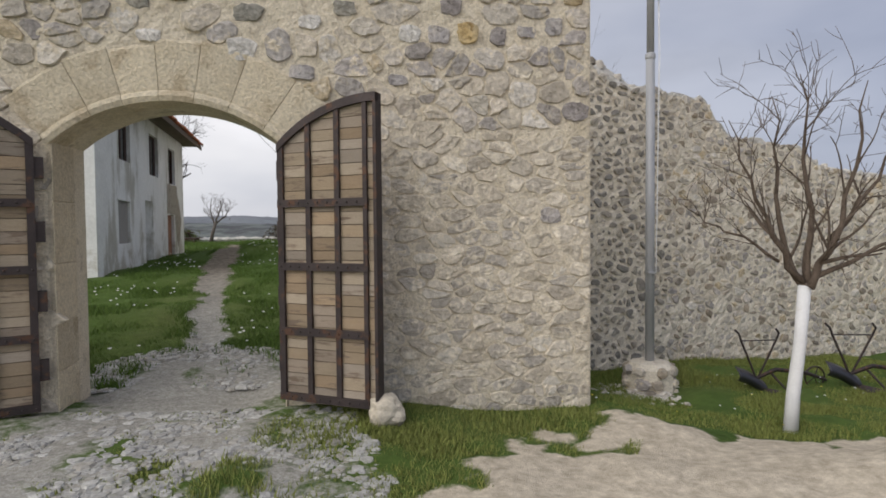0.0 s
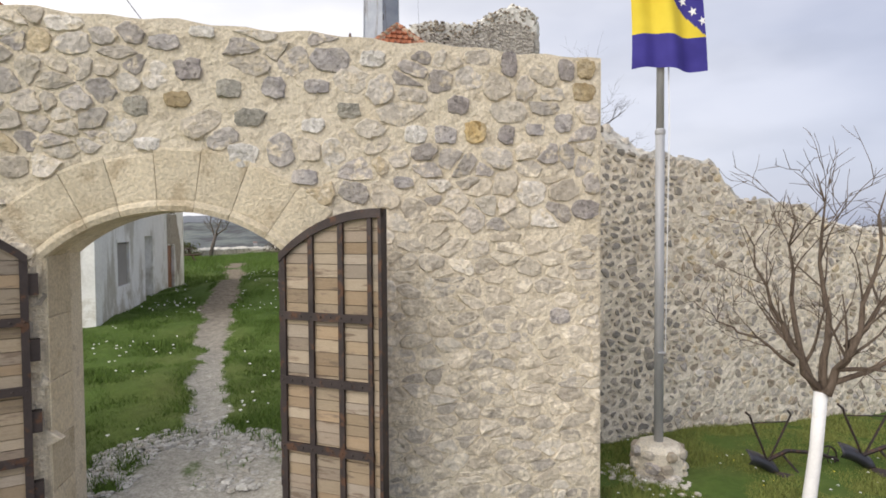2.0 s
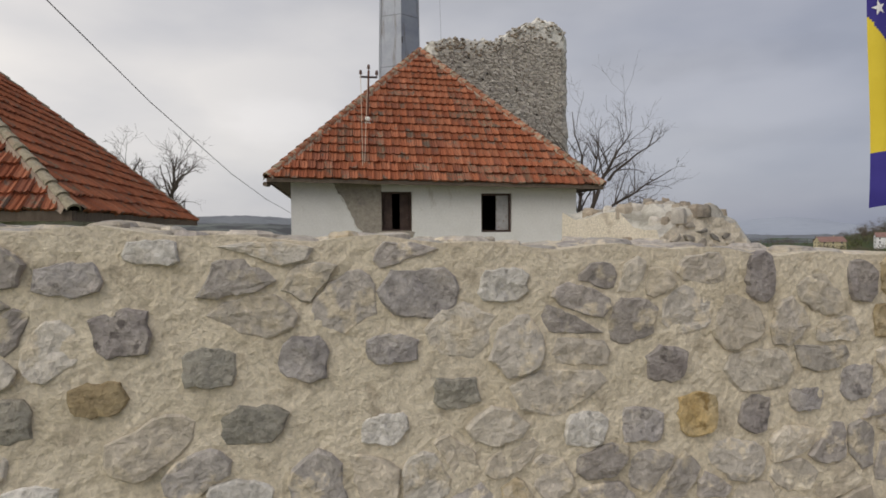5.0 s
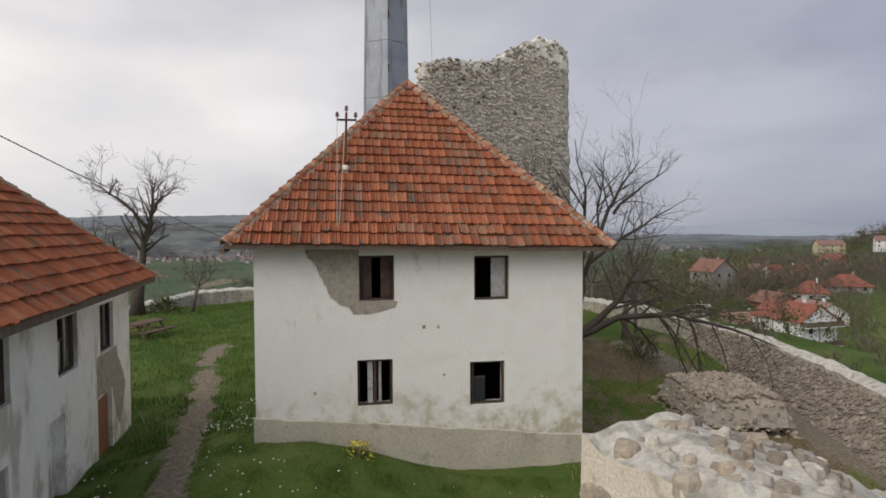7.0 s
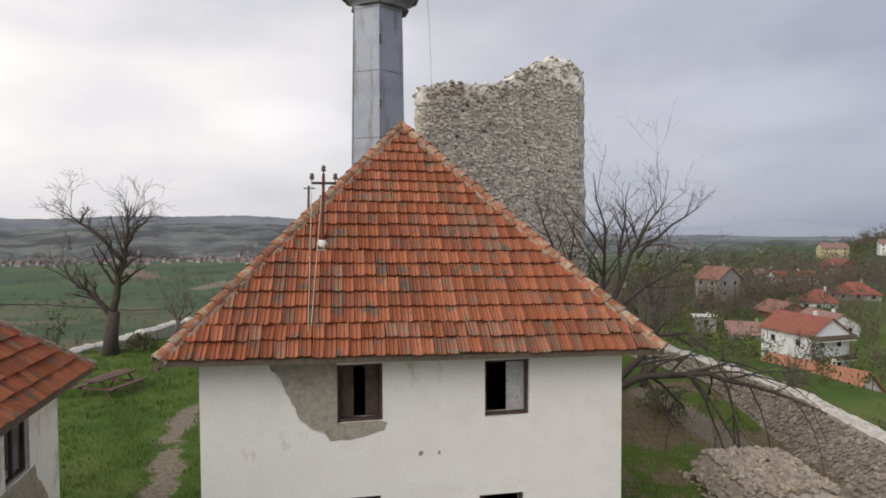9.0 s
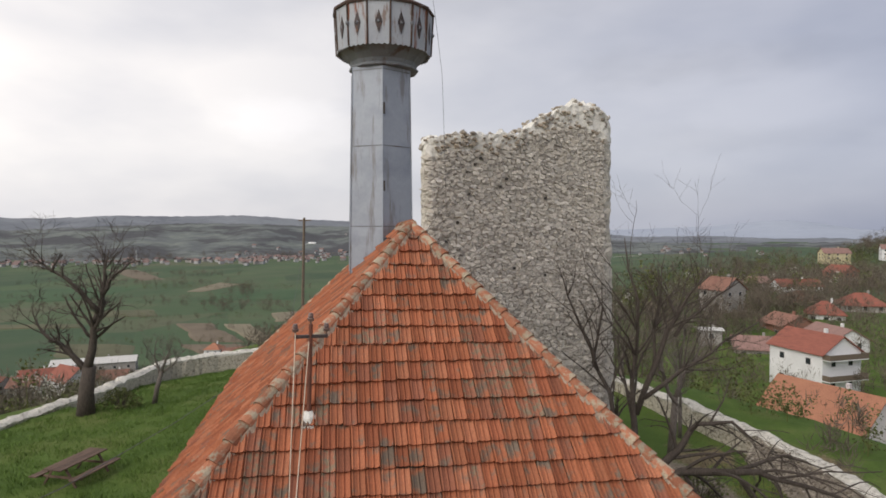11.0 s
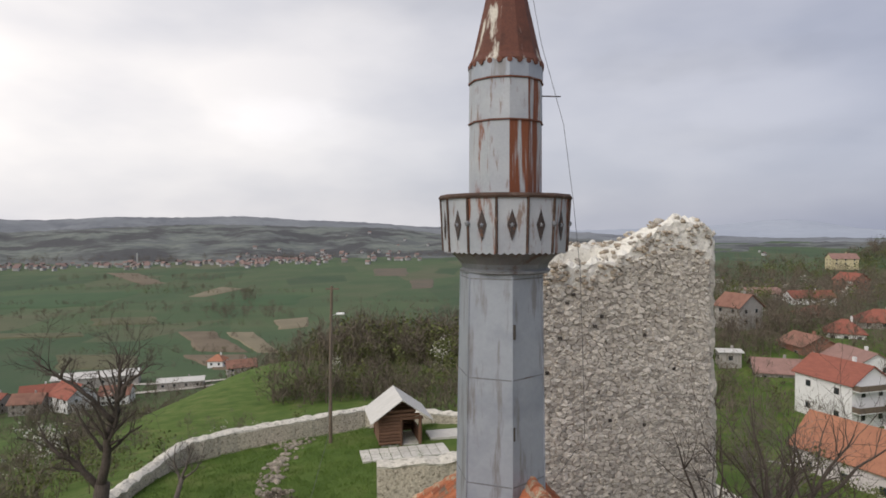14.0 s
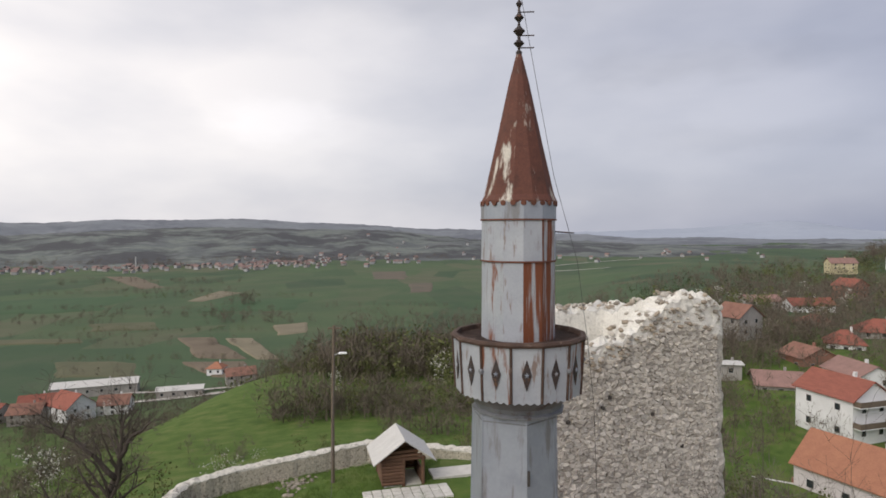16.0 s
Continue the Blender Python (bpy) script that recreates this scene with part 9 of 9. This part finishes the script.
M_TILLED = surface("tilled_soil", [(0.125, 0.10, 0.07), (0.17, 0.135, 0.095)], 0.05, 0.6, 1.0, 0.0, grain=0.12)
M_TILLED2 = surface("dry_field", [(0.16, 0.14, 0.095), (0.215, 0.185, 0.125)], 0.05, 0.6, 1.0, 0.0, grain=0.12)
M_REDSOIL = surface("reddish_soil", [(0.098, 0.088, 0.066), (0.135, 0.108, 0.080)], 0.05, 0.6, 1.0, 0.0, grain=0.12)
M_FALLOW = surface("fallow_strip", [(0.085, 0.09, 0.05), (0.12, 0.115, 0.066)], 0.05, 0.6, 1.0, 0.0, grain=0.15)
M_CROP = surface("green_crop", [(0.040, 0.080, 0.036), (0.054, 0.098, 0.042)], 0.04, 0.5, 1.0, 0.0, grain=0.1)
field([(-258, 614), (-240, 612), (-229, 705), (-268, 735)], M_TILLED2, "pale tilled field in the valley")
field([(-135, 336), (-104, 330), (-154, 409), (-178, 409)], M_TILLED, "brown tilled field")
field([(-101, 330), (-87, 328), (-127, 405), (-147, 406)], M_TILLED2, "straw-coloured field")
field([(-110, 289), (-84, 286), (-106, 329), (-143, 331)], M_TILLED, "brown field by the lane")
field([(-251, 434), (-199, 439), (-221, 478), (-272, 469)], M_FALLOW, "fallow strip in the valley")
field([(-285, 384), (-225, 389), (-234, 405), (-300, 404)], M_FALLOW, "long fallow strip")
field([(-185, 294), (-141, 290), (-160, 330), (-213, 335)], M_FALLOW, "rough fallow field")
field([(-105, 880), (-54, 870), (-66, 1080), (-127, 1060)], M_REDSOIL, "reddish ploughed field")
field([(-40, 680), (-15, 688), (-17, 829), (-50, 812)], M_REDSOIL, "reddish ploughed strip")
field([(-369, 752), (-350, 776), (-494, 990), (-562, 1010)], M_TILLED, "long brown field below the village")
field([(-112, 409), (-94, 422), (-105, 471), (-128, 455)], M_TILLED2, "dry field near the wood")
field([(-420, 520), (-300, 540), (-330, 690), (-470, 650)], M_CROP, "wide green crop field")
field([(-215, 530), (-130, 540), (-140, 640), (-225, 620)], M_CROP, "green crop field")


def lane(name, line, w, lift, label, mat=None):
    vs, fs = [], []
    pts = [Vector((*p, 0)) for p in line]
    path = []
    for a, b in zip(pts[:-1], pts[1:]):
        path += [a.lerp(b, k / 10) for k in range(10)]
    path.append(pts[-1])
    for i, p in enumerate(path):
        d = (path[min(i + 1, len(path) - 1)] - path[max(i - 1, 0)]).normalized()
        n = Vector((-d.y, d.x, 0)) * w / 2
        for q in (p - n, p + n):
            vs.append((q.x, q.y, gz(q.x, q.y) + lift))
    fs = [(2 * i, 2 * i + 1, 2 * i + 3, 2 * i + 2) for i in range(len(path) - 1)]
    tagged(part(name, (vs, fs), mat or M_ROAD), label, "road", kind="structure")


lane("road_valley", [(-190, 215), (-124, 245), (-105, 252), (-84, 264), (-60, 285)], 4.0, 0.35, "pale lane along the foot of the hill")
lane("road_valley_upper", [(-140, 262), (-110, 262), (-80, 274), (-60, 292)], 3.0, 0.35, "pale track behind the lane")
lane("road_far", [(430, 1350), (200, 1150), (160, 1000), (240, 900)], 8.0, 0.8, "pale winding road far off")


def woods(name, label, spots, leaf, seed, big=1.0, twiggy=False):
    """Crowns of many small leaf clumps or thin upright twigs on stems: spots of (x, y, half width, half depth, count, height)."""
    rng = np.random.default_rng(seed)
    allv, fs = [], []
    base = 0
    for cx, cy, sx, sy, count, height in spots:
        for _ in range(count):
            x, y = cx + rng.uniform(-sx, sx), cy + rng.uniform(-sy, sy)
            if any(math.hypot(x - a, y - b) < r for a, b, r in PLOTS):
                continue
            z = gz(x, y) - 0.3
            h = height * rng.uniform(0.6, 1.25)
            w = h * rng.uniform(0.30, 0.48)
            r = 0.014 * h
            stem = np.array([(x - r, y, z), (x + r, y, z), (x, y, z + h * 0.7), (x, y - r, z), (x, y + r, z)])
            n = int(130 * big)
            lobes = np.c_[rng.normal(0, 0.42, (7, 2)) * w, h * rng.uniform(0.16, 0.88, 7)]
            size = w * rng.uniform(0.35, 0.7, 7)
            pick = rng.integers(0, 7, n)
            d = rng.normal(0, 1, (n, 3))
            d /= np.linalg.norm(d, axis=1)[:, None]
            c = np.array([x, y, z]) + lobes[pick] + d * (size[pick] * rng.uniform(0.3, 1.05, n))[:, None]
            c[:, 2] = np.maximum(c[:, 2], z + 0.04 * h)
            u = rng.normal(0, 1, (n, 3))
            if twiggy:
                u = u * 0.45 + d * 0.7 + np.array([0, 0, 0.9])
            u /= np.linalg.norm(u, axis=1)[:, None]
            v = np.cross(u, rng.normal(0, 1, (n, 3)))
            v /= np.linalg.norm(v, axis=1)[:, None]
            s = (h * rng.uniform(0.016, 0.042, n))[:, None]
            a, b = (u * s * 3.0, v * s * 0.20) if twiggy else (u * s, v * s * 0.7)
            quads = np.stack([c - a, c + b, c + a, c - b], 1).reshape(-1, 3)
            allv.append(stem)
            allv.append(quads)
            fs += [(base, base + 1, base + 2), (base + 3, base + 4, base + 2)]
            q = base + 5 + 4 * np.arange(n)[:, None] + np.arange(4)
            fs.extend(map(tuple, q.tolist()))
            base += 5 + 4 * n
    tagged(part(name, (np.concatenate(allv).tolist(), fs), leaf), label, "trees", kind="stuff")


woods("leafing_woods", "leafing spring trees on the slopes", [(-50, 235, 25, 25, 40, 9), (-20, 200, 26, 22, 34, 9), (-5, 140, 14, 20, 14, 8), (92, 220, 16, 18, 12, 10), (58, 190, 16, 24, 22, 9), (120, 240, 40, 30, 26, 9), (300, 440, 90, 40, 70, 12), (85, 178, 8, 8, 7, 7),
      (-70, 235, 18, 12, 12, 6), (-15, 330, 40, 40, 40, 11), (60, 128, 10, 4, 8, 3), (45, 88, 8, 8, 5, 4), (-32, 68, 5, 5, 4, 4)], M_LEAF, 1)
woods("bare_woods", "leafless brown woods and hedges", [(-115, 200, 26, 9, 44, 7), (-95, 225, 18, 12, 24, 7), (-75, 262, 22, 8, 20, 7), (20, 150, 22, 40, 60, 10), (42, 170, 14, 20, 30, 9), (-30, 260, 36, 36, 50, 10), (-10, 420, 60, 50, 60, 12), (-215, 505, 80, 8, 36, 9), (-310, 470, 60, 8, 30, 8)], M_TWIG, 2, twiggy=True)
woods("far_bare_woods", "leafless woods on the far slopes", [(-125, 470, 60, 8, 26, 9), (-195, 585, 14, 10, 12, 12), (180, 330, 60, 60, 60, 11), (330, 470, 120, 40, 80, 13), (150, 420, 80, 60, 60, 12), (-400, 840, 120, 14, 40, 10), (-300, 700, 80, 10, 26, 9), (55, 112, 12, 10, 16, 4), (24, 100, 8, 20, 14, 6), (-120, 300, 60, 5, 18, 6), (-180, 380, 70, 5, 20, 6)], M_TWIG, 2, twiggy=True)
woods("dark_evergreens", "dark conifers and ivy-clad trees", [(52, 200, 10, 10, 8, 12), (110, 300, 30, 20, 14, 12), (-5, 280, 20, 20, 12, 11), (290, 470, 70, 20, 20, 13), (240, 440, 40, 20, 14, 11)], M_LEAFG, 3)
woods("blossom_trees", "white blossoming fruit trees", [(-8, 290, 6, 6, 4, 9), (-4, 142, 1.5, 1.5, 2, 8), (-27, 140, 3, 2, 2, 4.5), (60, 200, 10, 14, 8, 7), (38, 190, 12, 14, 8, 8), (84, 192, 6, 6, 4, 6), (-25, 72, 3, 3, 3, 3.4), (-47, 78, 6, 4, 4, 4), (-120, 218, 14, 6, 6, 6), (130, 260, 30, 20, 10, 8), (200, 330, 30, 20, 10, 8), (-160, 225, 10, 6, 4, 6)], M_BLOSSOM, 4)
woods("scrub", "bushes on the slope below the outer wall", [(-33, 52, 6, 12, 26, 2.6), (-30, 38, 5, 8, 16, 3.0), (22, 58, 6, 14, 26, 3), (20, 38, 4, 10, 14, 2.4), (15, 62, 6, 6, 14, 3.5), (30, 75, 8, 10, 18, 3.5), (-15, 72, 12, 6, 12, 2.5)], M_LEAF, 5)
woods("bare_scrub", "leafless scrub on the slope below the outer wall", [(24, 66, 7, 12, 4, 4.5), (-30, 46, 4, 12, 14, 4), (14, 58, 5, 4, 8, 5), (6, 62, 7, 5, 12, 5), (19, 30, 3, 10, 10, 3)], M_TWIG, 6, big=1.6, twiggy=True)
woods("hedges", "low hedges and scrub between the fields", [(-180, 432, 60, 3, 40, 4), (-150, 335, 55, 3, 40, 4), (-240, 412, 50, 3, 36, 4), (-330, 560, 90, 4, 50, 5), (-230, 650, 90, 5, 40, 6), (-60, 560, 60, 4, 30, 6), (-380, 700, 110, 6, 40, 7), (-90, 350, 3, 40, 26, 4), (-60, 215, 12, 22, 60, 7), (-40, 180, 12, 20, 50, 7)], M_TWIG, 9, big=0.7, twiggy=True)
woods("spring_hedges", "fresh green shrubs between the fields", [(-200, 436, 60, 4, 26, 4), (-160, 338, 55, 4, 20, 3.5), (-45, 222, 18, 20, 50, 8), (-30, 172, 10, 18, 24, 7), (-260, 655, 90, 8, 30, 6)], M_LEAF, 10, big=0.8)
woods("spur_wood", "leafless brown wood on the spur", [(-14, 185, 22, 34, 190, 11), (-30, 210, 16, 30, 90, 10), (-5, 260, 30, 40, 130, 12), (30, 300, 50, 60, 110, 12), (72, 128, 6, 3, 10, 4), (78, 158, 10, 6, 16, 7), (60, 152, 6, 5, 10, 7), (88, 175, 12, 6, 16, 7), (105, 195, 12, 6, 16, 7), (42, 140, 6, 8, 8, 6), (140, 240, 40, 30, 60, 9)], M_TWIG, 21, big=1.2, twiggy=True)
woods("spur_spring_trees", "leafing yellow-green trees on the spur", [(-14, 215, 20, 30, 60, 11), (8, 250, 14, 20, 26, 12), (56, 184, 5, 5, 8, 13), (78, 190, 10, 8, 9, 8), (-36, 160, 6, 10, 8, 5)], M_LEAF, 22, big=1.3)
woods("slope_scrub", "brambles and saplings below the west wall", [(-40, 60, 8, 14, 60, 3.2), (-52, 80, 12, 14, 50, 3.6), (-36, 84, 10, 8, 20, 2.6), (-62, 110, 14, 20, 40, 4), (-85, 150, 20, 25, 50, 5)], M_TWIG, 23, twiggy=True)
woods("slope_bushes", "green bushes below the west wall", [(-42, 64, 8, 12, 26, 2.4), (-56, 90, 10, 14, 26, 2.8), (-80, 140, 18, 22, 26, 4)], M_LEAF, 24)
woods("village_trees", "bare garden trees among the village houses", [(70, 150, 22, 40, 130, 6.5), (62, 165, 10, 14, 50, 8), (88, 172, 10, 8, 30, 7), (100, 180, 30, 40, 200, 7), (140, 230, 50, 50, 110, 8), (45, 110, 14, 22, 14, 5), (220, 350, 70, 60, 150, 10), (170, 290, 50, 40, 90, 9)], M_TWIG, 31, twiggy=True)
woods("village_shrubs", "green garden shrubs among the village houses", [(72, 150, 22, 40, 26, 4), (105, 185, 30, 40, 26, 5), (240, 370, 60, 50, 50, 9), (44, 105, 12, 18, 14, 3)], M_LEAF, 32)
woods("valley_trees", "bare trees round the valley farms", [(-100, 178, 22, 16, 60, 7), (-140, 212, 26, 5, 40, 6), (-120, 242, 24, 3, 20, 5)], M_TWIG, 41, twiggy=True)
woods("spur_thicket", "dense leafless wood on the near spur", [(-22, 112, 10, 6, 44, 6.5), (-10, 116, 12, 6, 40, 5.0), (-6, 152, 22, 8, 90, 8.5), (-2, 96, 10, 6, 24, 5), (12, 120, 10, 20, 60, 9)], M_TWIG, 51, big=1.4, twiggy=True)
woods("spur_greenery", "fresh yellow-green crowns among the bare trees of the spur", [(-8, 165, 20, 12, 60, 10), (-14, 114, 16, 6, 34, 5.0), (-8, 150, 20, 7, 44, 8.5), (-6, 82, 13, 7, 40, 2.6), (4, 150, 12, 20, 20, 10)], M_LEAF, 52, big=1.3)
woods("ridge_woods", "dark leafless woods along the foot of the far hills", [(-760, 1300, 180, 40, 110, 16), (-420, 1400, 130, 40, 110, 16), (-900, 1450, 200, 60, 90, 18), (-150, 1500, 160, 40, 70, 14), (-560, 1230, 60, 16, 40, 12)], M_TWIG, 53, big=0.6, twiggy=True)
woods("hilltop_wood", "dark wood along the crest of the village hill", [(370, 495, 50, 18, 150, 11), (400, 470, 50, 30, 110, 11)], M_TWIG, 54, big=1.0, twiggy=True)
